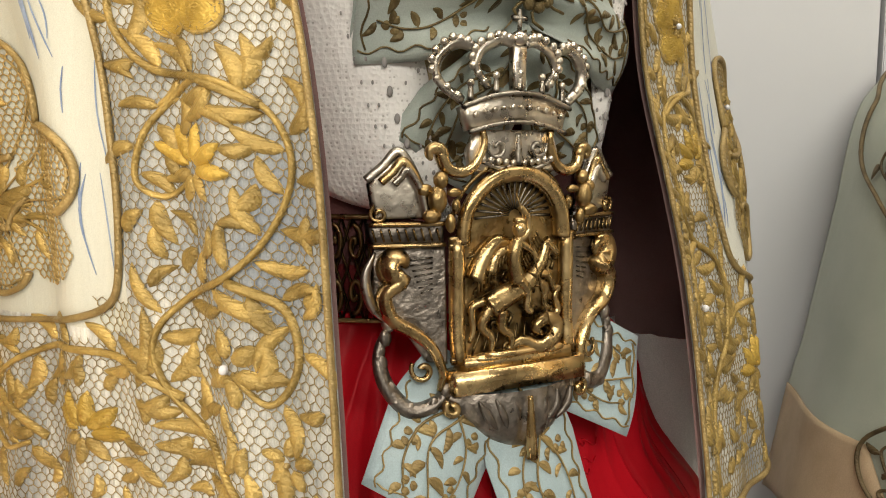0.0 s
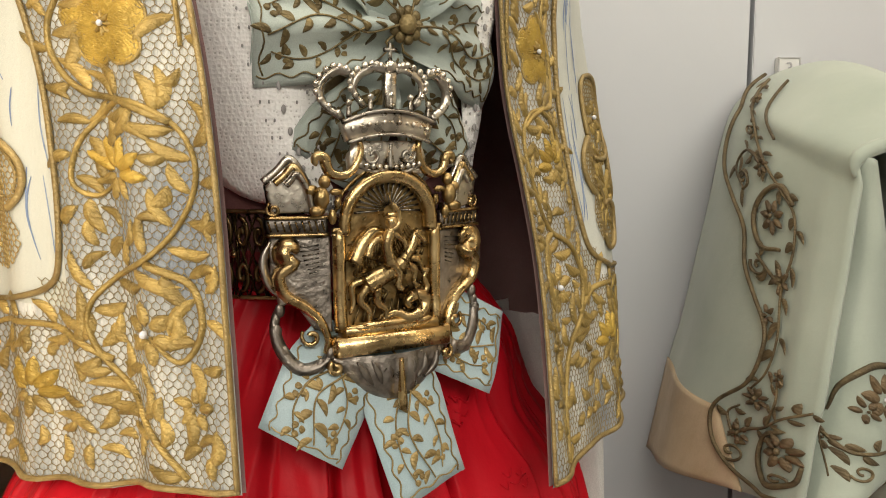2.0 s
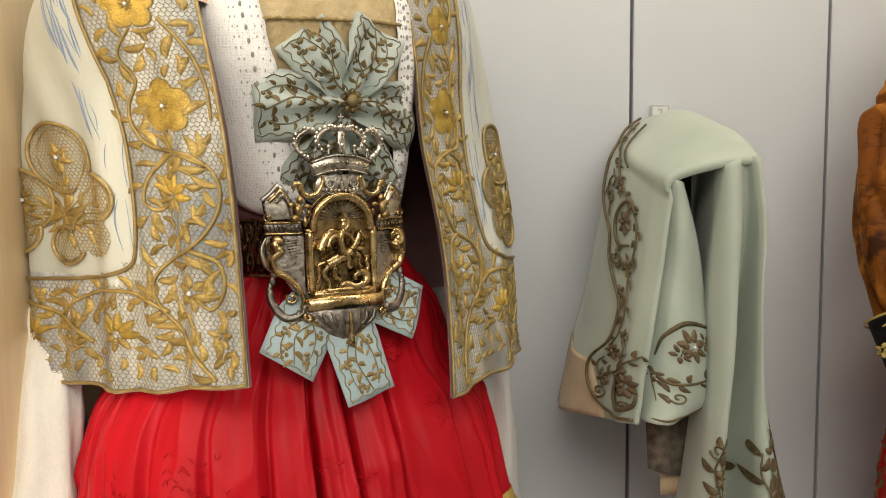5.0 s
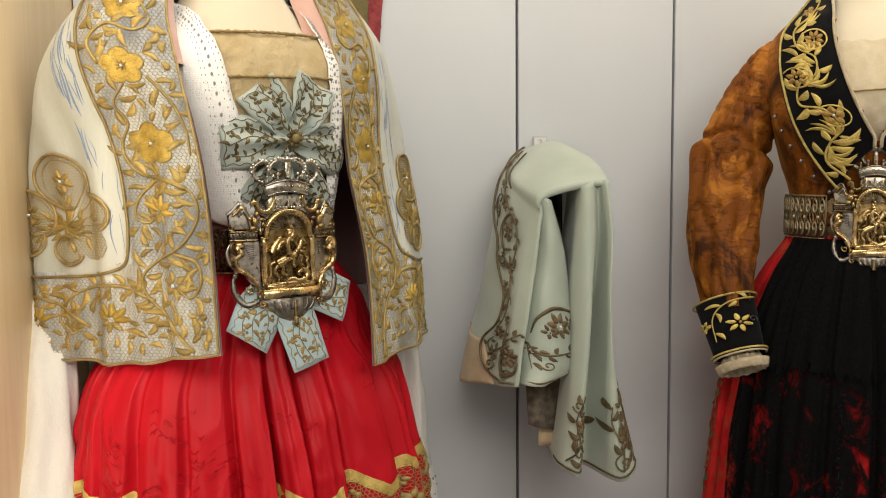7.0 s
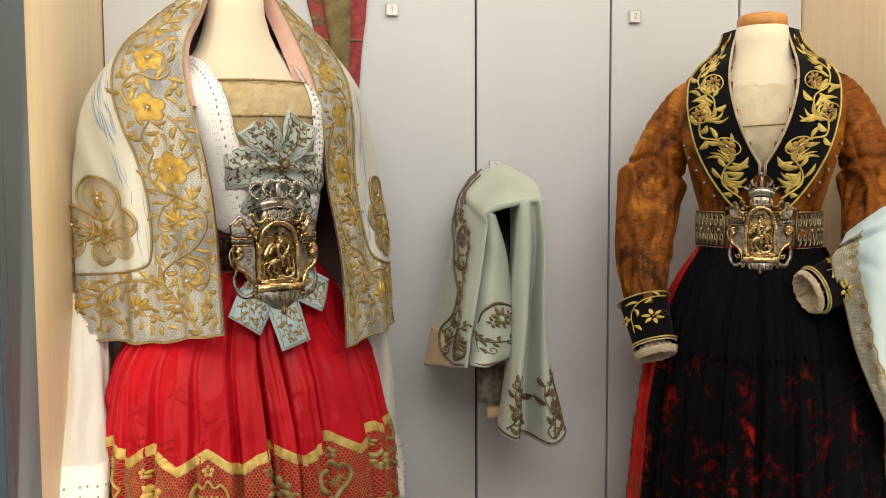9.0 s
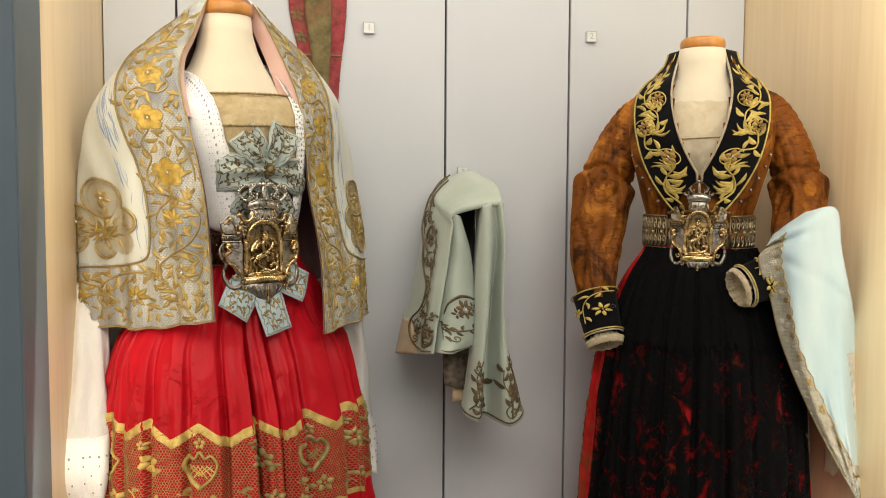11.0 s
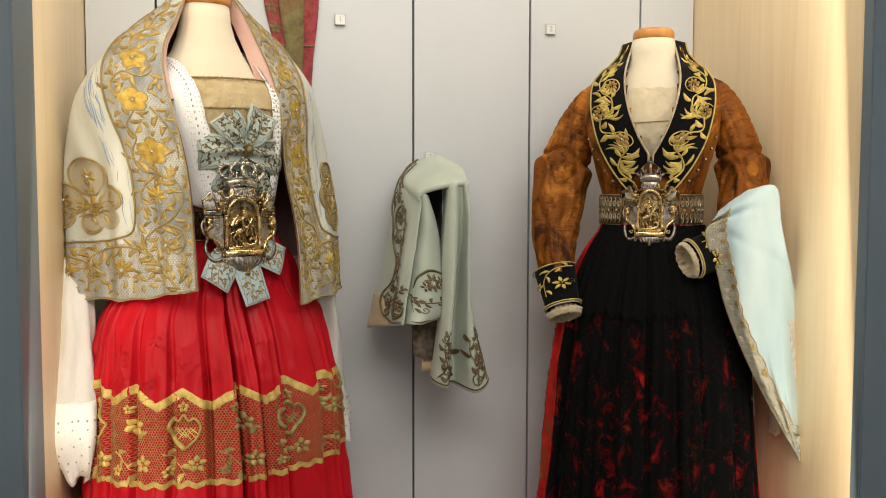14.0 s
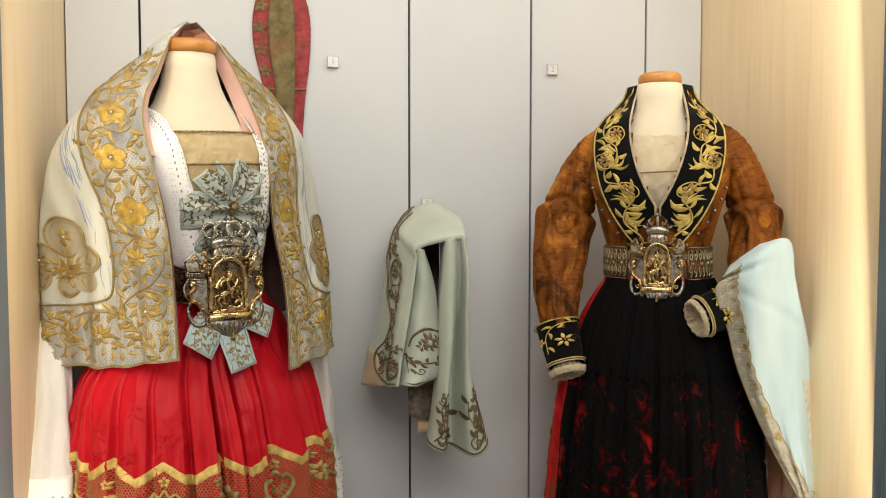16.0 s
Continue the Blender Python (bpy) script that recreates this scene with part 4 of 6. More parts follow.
for s, line, rad in ((-1, [(-0.245, 0.100, 1.29), (-0.282, 0.120, 1.20), (-0.294, 0.090, 1.10), (-0.312, 0.060, 1.00), (-0.330, 0.035, 0.90), (-0.314, 0.015, 0.785)], [(0, 0.045), (0.2, 0.054), (0.45, 0.062), (0.65, 0.074), (0.82, 0.076), (1, 0.026)]),
                     (1, [(0.262, -0.015, 1.24), (0.278, -0.02, 1.13), (0.292, -0.02, 1.0), (0.300, -0.02, 0.88), (0.305, -0.02, 0.77)], [(0, 0.05), (0.3, 0.052), (0.6, 0.055), (1, 0.058)])):
    pts, rt = spline(line, 50), table(rad)

    def slv(u, v, pts=pts, rt=rt, s=s):
        i = v * 50
        k = min(49, int(i))
        p = Vector(pts[k]).lerp(Vector(pts[k + 1]), i - k)
        a = 2 * math.pi * u
        r = rt(v)[0] + 0.009 * math.sin(5 * a + 3 * v + s) * v + 0.010 * wob(math.cos(a) * 2, math.sin(a) * 2, v * 4, 1.0, 8 + s) - 0.010 * (1 - abs(wob(math.cos(a) * 2.5, math.sin(a) * 2.5, v * 2.5, 1.0, 14 + s))) ** 9
        return (p[0] + r * 0.8 * math.cos(a), p[1] + r * 1.1 * math.sin(a), p[2] + (0.012 * math.sin(3 * a) if v > 0.97 else 0))
    part("sleeve", grid(slv, 36, 44, None, True, lambda u, v: v < 0.72 + 0.04 * math.sin(2 * math.pi * u)), WHITE, SHIRT)
    part("lace_end", thick(grid(slv, 36, 44, None, True, lambda u, v: v > 0.72 + 0.04 * math.sin(2 * math.pi * u)), 0.001), LACE, SHIRT, "white openwork lace")
    for rr in range(7):
        for i in range(30):
            v = 0.755 + 0.033 * rr
            if (i + rr) % 2 == 0 or rr == 0:
                u = (i + 0.5) / 30
                p, q = Vector(slv(u, v)), Vector(pts[min(50, int(v * 50))])
                n = (p - q) * Vector((1, 1, 0))
                n = n.normalized()
                part("eyelet", ball(bmesh.new(), p + n * 0.0012, 0.0022 if rr == 0 else 0.0017, (1, 1, 1.2), 5), GREY_HOLE, SHIRT)


# ---- gold lace band of the red skirt ----
def put_on_skirt(fn, z1, z0=0.26):
    """u in turns round from the middle of the front, z height."""
    def put(u, z, h):
        v = (z1 - z) / (z1 - z0)
        p = Vector(fn(u % 1.0, v))
        e, g = 0.0012, 0.004
        q = Vector(fn((u + e) % 1.0, v)) - Vector(fn((u - e) % 1.0, v))
        w = Vector(fn(u % 1.0, v - g)) - Vector(fn(u % 1.0, v + g))
        n = q.cross(w)
        n = n.normalized() if n.length > 1e-12 else Vector((0, -1, 0))
        if n.dot(Vector((p[0], p[1], 0))) < 0:
            n = -n
        return p + n * h
    return put


GILT = thread("gilt_lace", (0.42, 0.28, 0.06), (0.74, 0.54, 0.17), 0.45, 0.30)
GILT_OLIVE = thread("olive_gilt_lace", (0.22, 0.16, 0.05), (0.48, 0.37, 0.14), 0.5, 0.30)
PS1 = put_on_skirt(SKIRT1, 1.33)
# the pattern repeats about 13 times round the skirt; its upper edge rises to a point in each repeat
REP = 15
span = 1.7


def scallop(u):
    t = (u * REP) % 1.0
    return 0.962 + 0.034 * (1 - abs(2 * t - 1)) + 0.004 * math.sin(9 * u) + 0.10 * max(0.0, -u - 0.08) - 0.12 * max(0.0, u - 0.04)


def flat_skirt(k):
    """Pattern in metres for repeat k: x across, z up."""
    return lambda x, z, h: PS1((k + 0.5) / REP + x / span, z, h)


UMIN, UMAX = -0.40, 0.34
bm = bmesh.new()
nn = 260
for lo, hi in ((0.0, 0.019),):
    rows = []
    for i in range(nn + 1):
        u = UMIN + (UMAX - UMIN) * i / nn
        s = scallop(u)
        rows.append([bm.verts.new(PS1(u, s - hi, 0.0012)), bm.verts.new(PS1(u, s - hi / 2, 0.0022)), bm.verts.new(PS1(u, s - lo, 0.0012))])
    for a, b in zip(rows, rows[1:]):
        bm.faces.new((a[0], b[0], b[1], a[1]))
        bm.faces.new((a[1], b[1], b[2], a[2]))
part("scalloped_edge", bm, GILT, SKIRT_OB, "woven gold scalloped edge")
bm = bmesh.new()
rows = []
for i in range(nn + 1):
    u = UMIN + (UMAX - UMIN) * i / nn
    z = 0.790 + 0.003 * math.sin(i * 0.9)
    rows.append([bm.verts.new(PS1(u, z, 0.0012)), bm.verts.new(PS1(u, z + 0.006, 0.002)), bm.verts.new(PS1(u, z + 0.012, 0.0012))])
for a, b in zip(rows, rows[1:]):
    bm.faces.new((a[0], b[0], b[1], a[1]))
    bm.faces.new((a[1], b[1], b[2], a[2]))
part("lower_edge", bm, GILT, SKIRT_OB, "woven gold lower edge")
inside = lambda x, z: 0.80 < z < scallop(x / span) - 0.012
tagged(part("gold_net", net(bmesh.new(), inside, lambda x, z, h: PS1(x / span, z, h), UMIN * span, UMAX * span, 0.79, 1.02, 0.0060, 0.00055), GILT_OLIVE, SKIRT_OB, "gold net over the red satin"), kind="stuff")
rnd = random.Random(4)
for k in range(int(UMIN * REP) - 1, int(UMAX * REP)):
    put = flat_skirt(k)
    # Left repeats are bright gilt, the others a darker olive gilt.
    gold = GILT if k < -1 else GILT_OLIVE
    # heart-shaped frame with a lattice, or a spray of flowers, in turn
    if k % 2 == 0:
        heart = [(0, 0.868), (0.026, 0.893), (0.034, 0.915), (0.022, 0.930), (0.010, 0.926), (0, 0.938), (-0.010, 0.926), (-0.022, 0.930), (-0.034, 0.915), (-0.026, 0.893), (0, 0.868)]
        part("heart_frame", cord(bmesh.new(), heart, put, 0.0058, 60, 0.0016, 0.5), gold, SKIRT_OB)
        bm = bmesh.new()
        for j in range(-2, 3):
            cord(bm, [(j * 0.009 - 0.014, 0.888 + 0.004 * abs(j)), (j * 0.009 + 0.006, 0.912)], put, 0.0013, 4, 0.001)
            cord(bm, [(j * 0.009 + 0.014, 0.888 + 0.004 * abs(j)), (j * 0.009 - 0.006, 0.912)], put, 0.0013, 4, 0.001)
        part("lattice", bm, gold, SKIRT_OB)
        rosette(SKIRT_OB, (0.0, 0.955), put, gold, 5, 0.012, 0.008, gold)
    else:
        rosette(SKIRT_OB, (0.004, 0.915), put, gold, 6, 0.022, 0.013, gold)
        rosette(SKIRT_OB, (-0.010, 0.950), put, gold, 5, 0.011, 0.007, gold)
        part("leaf", leaf(bmesh.new(), (0.012, 0.89), (0.036, 0.905), put, 0.012, 0.0015), gold, SKIRT_OB)
    rosette(SKIRT_OB, (0.024, 0.838), put, gold, 5, 0.019, 0.012, gold)
    rosette(SKIRT_OB, (-0.035, 0.822), put, gold, 5, 0.012, 0.008, gold)
    leafy(SKIRT_OB, [(-0.045, 0.86), (-0.02, 0.845), (0.0, 0.815)], put, gold, 0.018, 0.022, 0.010, 0.008, 50, rnd, 0.0015, ("stem", "leaf"), 0.0012)

# ---- bows of brocaded ribbon ----
RIBBON = cloth("pale_blue_ribbon", (0.36, 0.41, 0.375), (0.54, 0.60, 0.545), 14, 1200, 0.5, 0.2, 0.2)
RIBBON2 = cloth("sky_blue_ribbon", (0.38, 0.50, 0.54), (0.52, 0.64, 0.67), 14, 1200, 0.5, 0.2, 0.2)
BRONZE = thread("bronze_thread", (0.085, 0.06, 0.025), (0.24, 0.18, 0.075), 0.5, 0.4)


def sprig(parent, put, L, w, mat, rnd):
    """A sprig with leaves and trefoils, with a wavy line along both edges, worked along a ribbon."""
    line = [(0.004, 0.0), (0.30 * L, 0.10 * w), (0.6 * L, -0.10 * w), (0.93 * L, 0.06 * w)]
    leafy(parent, line, put, mat, 0.0080, 0.0125, 0.0052, 0.005, 55, rnd, 0.0011, ("stem", "leaf"), 0.0010)
    for sg in (-1, 1):
        leafy(parent, [(0.34 * L, 0.04 * w * sg), (0.52 * L, 0.22 * w * sg), (0.74 * L, 0.27 * w * sg), (0.90 * L, 0.20 * w * sg)], put, mat, 0.0080, 0.0095, 0.0040, 0.004, 60, rnd, 0.0009, ("stem", "leaf"), 0.0010, sg)
    for x, z in ((0.45, 0.26), (0.62, -0.27), (0.82, 0.24), (0.88, -0.16)):
        part("trefoil", petals(bmesh.new(), (x * L, z * w), put, 3, 0.001, 0.0058, 0.0050, rnd.uniform(0, 120), 360, 0.001), mat, parent)
    for sgn in (-1, 1):
        n = 26
        part("wavy_edge", tube(bmesh.new(), [put(L * (0.3 + 0.68 * i / n), sgn * w * (0.405 + 0.022 * math.sin(i * 1.1)), 0.0006) for i in range(n + 1)], 0.00065, 4), mat, parent)
    part("wavy_edge", tube(bmesh.new(), [put(L * (0.955 + 0.012 * math.sin(i * 1.2)), w * (-0.40 + 0.8 * i / 14), 0.0006) for i in range(15)], 0.00065, 4), mat, parent)


def loop(parent, c, turn, L, w, puff, mat, stitch, rnd, lean=0.0, narrow=0.30, double=True):
    """A ribbon loop that springs from c at turn degrees; its face is embroidered."""
    t = math.radians(turn)
    ax, az = math.cos(t), math.sin(t)

    def face(x, z, h):
        s = min(1.1, max(0.0, x / L))
        k = narrow + (1 - narrow) * min(1.0, s * 1.5) ** 0.8
        q = z * k
        bulge = puff * math.sin(math.pi * min(1.0, 0.08 + s * 0.92)) + 0.0100 * math.cos(q / w * 17) * (1 - s) + 0.006 * math.sin(q / w * 7 + turn) * s
        X, Z = x * ax - q * az, x * az + q * ax
        return Vector((c[0] + X, c[1] - bulge - h + lean * x, c[2] + Z))
    ob = part("ribbon_loop", thick(grid(lambda u, v: face(u * L, (v - 0.5) * w, 0), 16, 14), 0.0010), mat, parent)
    if double:
        part("ribbon_back", thick(grid(lambda u, v: face(u * L, (v - 0.5) * w * 0.96, -2.0 * puff * math.sin(math.pi * min(1, 0.08 + 0.92 * u)) - 0.003), 12, 8), 0.0010), mat, parent)
    sprig(ob, face, L, w, stitch, rnd)


bow = thing("bow", "pale blue ribbon bow worked with bronze sprigs, pinned on the chest", "bow", M1)
rnd = random.Random(21)
BC = (0.006, -0.153, 1.496)
loop(bow, (BC[0], BC[1] + 0.006, BC[2] - 0.02), 236, 0.100, 0.066, 0.008, RIBBON, BRONZE, rnd, 0.10, double=False)
loop(bow, (BC[0], BC[1] + 0.006, BC[2] - 0.02), 302, 0.100, 0.066, 0.008, RIBBON, BRONZE, rnd, 0.10, double=False)
loop(bow, BC, 126, 0.094, 0.070, 0.012, RIBBON, BRONZE, rnd, 0.0)
loop(bow, BC, 62, 0.098, 0.070, 0.013, RIBBON, BRONZE, rnd, 0.0)
loop(bow, BC, 184, 0.106, 0.078, 0.015, RIBBON, BRONZE, rnd, 0.12)
loop(bow, BC, -10, 0.106, 0.080, 0.017, RIBBON, BRONZE, rnd, 0.22)
brooch = part("brooch", ball(bmesh.new(), (BC[0], BC[1] - 0.017, BC[2]), 0.0075, (1, 0.8, 1), 8), BRONZE, bow, "bronze flower brooch")
for i in range(9):
    a = i * 0.698
    part("petal", ball(bmesh.new(), (BC[0] + 0.010 * math.cos(a), BC[1] - 0.014, BC[2] + 0.010 * math.sin(a)), 0.0045, (1, 0.7, 1), 6), BRONZE, brooch)
for i in range(7):
    a = i * 0.9 + 0.3
    part("wire", tube(bmesh.new(), [(BC[0] + r * math.cos(a + 0.3 * math.sin(r * 300)), BC[1] - 0.013, BC[2] + r * math.sin(a)) for r in (0.008, 0.014, 0.019, 0.023)], 0.0010, 5), BRONZE, brooch)

# lower tails, lying on the skirt below the buckle
tails = thing("ribbon_tails", "three sky blue ribbon ends with gold sprigs below the buckle", "ribbon", M1)
for cx, cz, turn, L, w, y in ((-0.038, 1.278, 236, 0.088, 0.070, -0.163), (-0.014, 1.272, 281, 0.112, 0.066, -0.168), (0.004, 1.290, 333, 0.096, 0.066, -0.160)):
    t = math.radians(turn)

    def flat(x, z, h, cx=cx, cz=cz, y=y, ca=math.cos(t), sa=math.sin(t), L=L):
        X, Z = cx + x * ca - z * sa, cz + x * sa + z * ca
        return Vector((X, y - 0.30 * max(0, 1.275 - Z) - 0.004 * math.sin(z * 60 + x * 25) - h, Z))
    ob = part("ribbon_end", thick(grid(lambda u, v: flat(u * L, (v - 0.5) * w * (0.7 + 0.3 * min(1, u * 2.5)), 0), 12, 10), 0.0012), RIBBON2, tails)
    sprig(ob, flat, L, w, GOLD_D, rnd)


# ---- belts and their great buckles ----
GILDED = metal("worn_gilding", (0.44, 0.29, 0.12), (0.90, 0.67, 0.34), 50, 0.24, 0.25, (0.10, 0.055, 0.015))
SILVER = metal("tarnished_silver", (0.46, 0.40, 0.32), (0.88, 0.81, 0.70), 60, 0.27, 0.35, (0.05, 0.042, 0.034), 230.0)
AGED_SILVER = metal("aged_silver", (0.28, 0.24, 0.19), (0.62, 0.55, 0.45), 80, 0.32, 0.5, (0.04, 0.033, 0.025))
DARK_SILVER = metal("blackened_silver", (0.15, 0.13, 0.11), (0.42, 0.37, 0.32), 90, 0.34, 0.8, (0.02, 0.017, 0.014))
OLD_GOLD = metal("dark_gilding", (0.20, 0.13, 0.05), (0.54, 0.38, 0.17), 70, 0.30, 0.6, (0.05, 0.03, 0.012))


def spiral(c, r0, r1, a0, a1, n=22):
    return [(c[0] + (r0 + (r1 - r0) * i / n) * math.cos(math.radians(a0 + (a1 - a0) * i / n)), c[1] + (r0 + (r1 - r0) * i / n) * math.sin(math.radians(a0 + (a1 - a0) * i / n))) for i in range(n + 1)]


def buckle(m, y0, zc, s, curve, frame_metal, side_metal, label, bowl=1.0, wide=1.0):
    ob = thing("belt_buckle", label, "buckle", m, "buckles")
    P = lambda x, y, z: Vector((x * s * wide * 0.001, y0 - y * s * 0.001 + curve * (x * s * 0.001) ** 2 + 0.14 * min(0.0, z + 40) * s * 0.001, zc + z * s * 0.001))
    rod = lambda bm, line, y, r, n=None, sides=8, flat=0.8: tube(bm, [P(p[0], y(i / 40) if callable(y) else y, p[1]) for i, p in enumerate(spline(line, n or 40))], (lambda t: r(t) * s * 0.001) if callable(r) else r * s * 0.001, sides, flat)
    plate = lambda outline, yb, yf: slab(bmesh.new(), outline, yb, yf, P, 1.6)
    mir = lambda line, k: [(k * x, z) for x, z in line]
    # niche
    part("niche", plate([(-37, -62), (37, -62), (37, 14)] + [(37 * math.cos(a), 14 + 37 * math.sin(a)) for a in np.linspace(0.2, math.pi - 0.2, 10)] + [(-37, 14)], 0, 2), OLD_GOLD, ob, "recessed dark gilt ground")
    for i in range(17):
        a = math.radians(8 + 164 * i / 16)
        part("sun_ray", rod(bmesh.new(), [(4 * math.cos(a), 24 + 4 * math.sin(a)), (27 * math.cos(a), 20 + 25 * math.sin(a))], 2.6, lambda t: 0.4 + 0.7 * t, 4, 5), side_metal, ob)
    part("arch", rod(bmesh.new(), [(-35, 10)] + [(35 * math.cos(a), 15 + 34 * math.sin(a)) for a in np.linspace(math.pi, 0, 14)] + [(35, 10)], 5, 5.6, 60, 12), GILDED, ob, "heavy gilt arch")
    part("arch_rim", rod(bmesh.new(), [(42 * math.cos(a), 15 + 41 * math.sin(a)) for a in np.linspace(math.pi * 0.93, math.pi * 0.07, 14)], 3, 1.6, 50, 6), OLD_GOLD, ob)
    for k in (-1, 1):
        col = part("column", rod(bmesh.new(), [(k * 39, -60), (k * 39, -30), (k * 39, 12)], 5, 4.8, 12, 12, 1.0), GILDED, ob)
        for z in (-57, 9, 12.5):
            part("moulding", rod(bmesh.new(), [(k * 33, z), (k * 39, z), (k * 45, z)], 7, 1.7, 6, 8), GILDED, col)
        part("entablature", plate(mir([(46, 9), (87, 9), (88, 22), (46, 22)], k), 0, 5), DARK_SILVER, ob)
        bm = bmesh.new()
        for z in (9.5, 21.5):
            rod(bm, mir([(46, z), (66, z), (88, z)], k), 5.5, 1.5, 12, 6)
        for i in range(9):
            rod(bm, mir([(49 + 4.4 * i, 12), (51 + 4.4 * i, 19)], k), 5.2, 0.8, 3, 5)
        part("frieze", bm, frame_metal, ob)
        # side panels: great S scrolls over a hatched ground
        part("side_ground", plate(mir([(44, 8), (84, 8), (84, -20), (70, -36), (56, -58), (44, -60)], k), 0, 2), DARK_SILVER, ob)
        for i in range(7):
            part("engraved_line", rod(bmesh.new(), mir([(52, 2 - 3.0 * i), (66 - 1.2 * i, 1 - 3.2 * i)], k), 2.6, 0.55, 3, 5), side_metal, ob)
        part("s_scroll", rod(bmesh.new(), mir(spiral((72, -2), 2.5, 8, 200, -100, 12) + [(80, -18), (76, -32), (64, -40), (54, -50), (49, -64), (52, -74)], k), 5, lambda t: 2.6 + 7.0 * math.sin(math.pi * t) ** 0.8, 70, 10, 0.6), GILDED, ob, "swelling gilt scroll")
        part("outer_leaf", rod(bmesh.new(), mir([(84, 6), (89, -8), (86, -24), (78, -34)], k), 3.5, lambda t: 1.2 + 3.6 * math.sin(math.pi * t), 24, 8, 0.6), side_metal, ob)
        bm = bmesh.new()
        arc = [(77, -36), (83, -52), (80, -70), (68, -84), (52, -80), (46, -70)]
        rod(bm, mir(arc, k), 3, lambda t: 2.0 + 4.6 * math.sin(math.pi * (0.1 + 0.8 * t)) ** 1.5, 40, 10, 0.7)
        for i, q in enumerate(spline(arc, 12)[:-1]):
            ball(bm, P(k * q[0], 5.5, q[1]), (2.6 + 1.4 * (i % 2)) * s * 0.001, (1, 0.6, 1.3), 7)
        part("foliage_handle", bm, DARK_SILVER, ob, "blackened silver leafwork")
        part("curl", rod(bmesh.new(), mir(spiral((60, -62), 1.5, 7, 40, 400, 16), k), 4, lambda t: 2.6 - 0.9 * t, 40, 8), GILDED, ob)
        part("stud", ball(bmesh.new(), P(k * 78, 5, -35), 4.0 * s * 0.001, (1, 0.8, 1), 10), side_metal, ob)
        # folded pediment corner
        for j, (q, yy, met) in enumerate(((0, 2, side_metal), (6, 5, frame_metal), (12, 6.5, side_metal))):
            line = [(88 - q * 1.1, 46 - q * 0.2), (70 - q * 0.2, 62 - q * 0.9), (60 + q * 0.1, 46 - q * 0.4), (54 + q * 0.3, 26)]
            part("pediment_fold", rod(bmesh.new(), mir([line[0], ((line[0][0] + line[1][0]) / 2, (line[0][1] + line[1][1]) / 2), line[1], line[2], line[3]], k), yy, 2.8, 40, 8, 0.7), met, ob)
        part("pediment", plate(mir([(84, 24), (87, 44), (70, 60), (58, 44), (50, 24)], k), 0, 3), side_metal, ob)
        part("pediment_curl", rod(bmesh.new(), mir(spiral((82, 27), 1.2, 5, 0, 420, 16), k), 4, 1.6, 30, 6), frame_metal, ob)
        part("c_scroll", rod(bmesh.new(), mir(spiral((53, 60), 1.5, 5.0, -60, 200, 8)[::1] + [(45, 52), (36, 50), (28, 55), (23, 66), (24, 74)], k), 6, lambda t: 2.4 + 2.2 * math.sin(math.pi * t), 50, 10), frame_metal, ob)
        # seated figure on the entablature, a plain cast shape
        bm = bmesh.new()
        for x, y, z, r, fl in ((50, 8, 46, 4.6, (1, 1, 1.1)), (52, 8, 35, 6, (1, 0.9, 1.4)), (56, 10, 26, 4, (1.6, 1, 1)), (46, 11, 22, 3, (1, 1, 1.9)), (42, 8, 39, 2.6, (2, 1, 1)), (58, 7, 40, 3.4, (1.5, 0.8, 1.2)), (40, 6, 31, 2.4, (1.2, 1, 2))):
            ball(bm, P(k * x, y, z), r * s * 0.001, fl, 8)
        part("cast_figure", bm, OLD_GOLD, ob, "plain cast gilt figure")
    # relief in the niche: a rearing horse, its rider and a coiled beast, as plain cast shapes
    bm = bmesh.new()
    for line, y, r in (
            ([(-21, -28), (-12, -23), (2, -17), (11, -9)], 8, lambda t: 8.0 - 2.2 * t), ([(8, -12), (16, -1), (19, 8)], 9, lambda t: 5.6 - 2.4 * t), ([(18, 9), (22, 6), (27, 1)], 10, lambda t: 3.4 - 1.4 * t),
            ([(-19, -28), (-25, -38), (-19, -46), (-20, -54)], 8, lambda t: 4.6 - 3.0 * t), ([(-13, -30), (-13, -40), (-7, -46), (-8, -54)], 10, lambda t: 4.4 - 2.8 * t), ([(9, -14), (18, -19), (17, -28), (22, -32)], 10, lambda t: 3.4 - 1.9 * t),
            ([(12, -10), (22, -12), (26, -20), (30, -20)], 8, lambda t: 3.2 - 1.8 * t), ([(-23, -24), (-31, -28), (-30, -40), (-33, -48)], 7, lambda t: 3.4 - 2.2 * t), ([(-3, -14), (-6, 0), (-3, 11)], 11, lambda t: 5.6 - 1.0 * t),
            ([(-5, 10), (3, 16), (2, 25), (-3, 30)], 12, lambda t: 2.8 - 0.8 * t), ([(-2, 9), (6, 4), (10, -2)], 12, lambda t: 2.6 - 0.8 * t), ([(-5, 9), (-15, 10), (-24, 0), (-29, -12)], 6, lambda t: 3.0 + 4.0 * t), ([(-7, 6), (-16, 2), (-20, -8)], 8, lambda t: 2.4 + 2.0 * t),
            ([(-3, -12), (3, -20), (2, -29), (6, -32)], 13, lambda t: 3.4 - 1.4 * t), ([(-12, -55), (0, -49), (12, -54), (24, -50), (27, -41), (18, -38), (11, -43), (16, -47)], 9, lambda t: 2.2 + 3.4 * math.sin(math.pi * t)), ([(24, -42), (31, -34), (28, -26), (32, -20)], 7, lambda t: 3.2 - 1.6 * t)):
        rod(bm, line, y, r, 16, 9, 0.9)
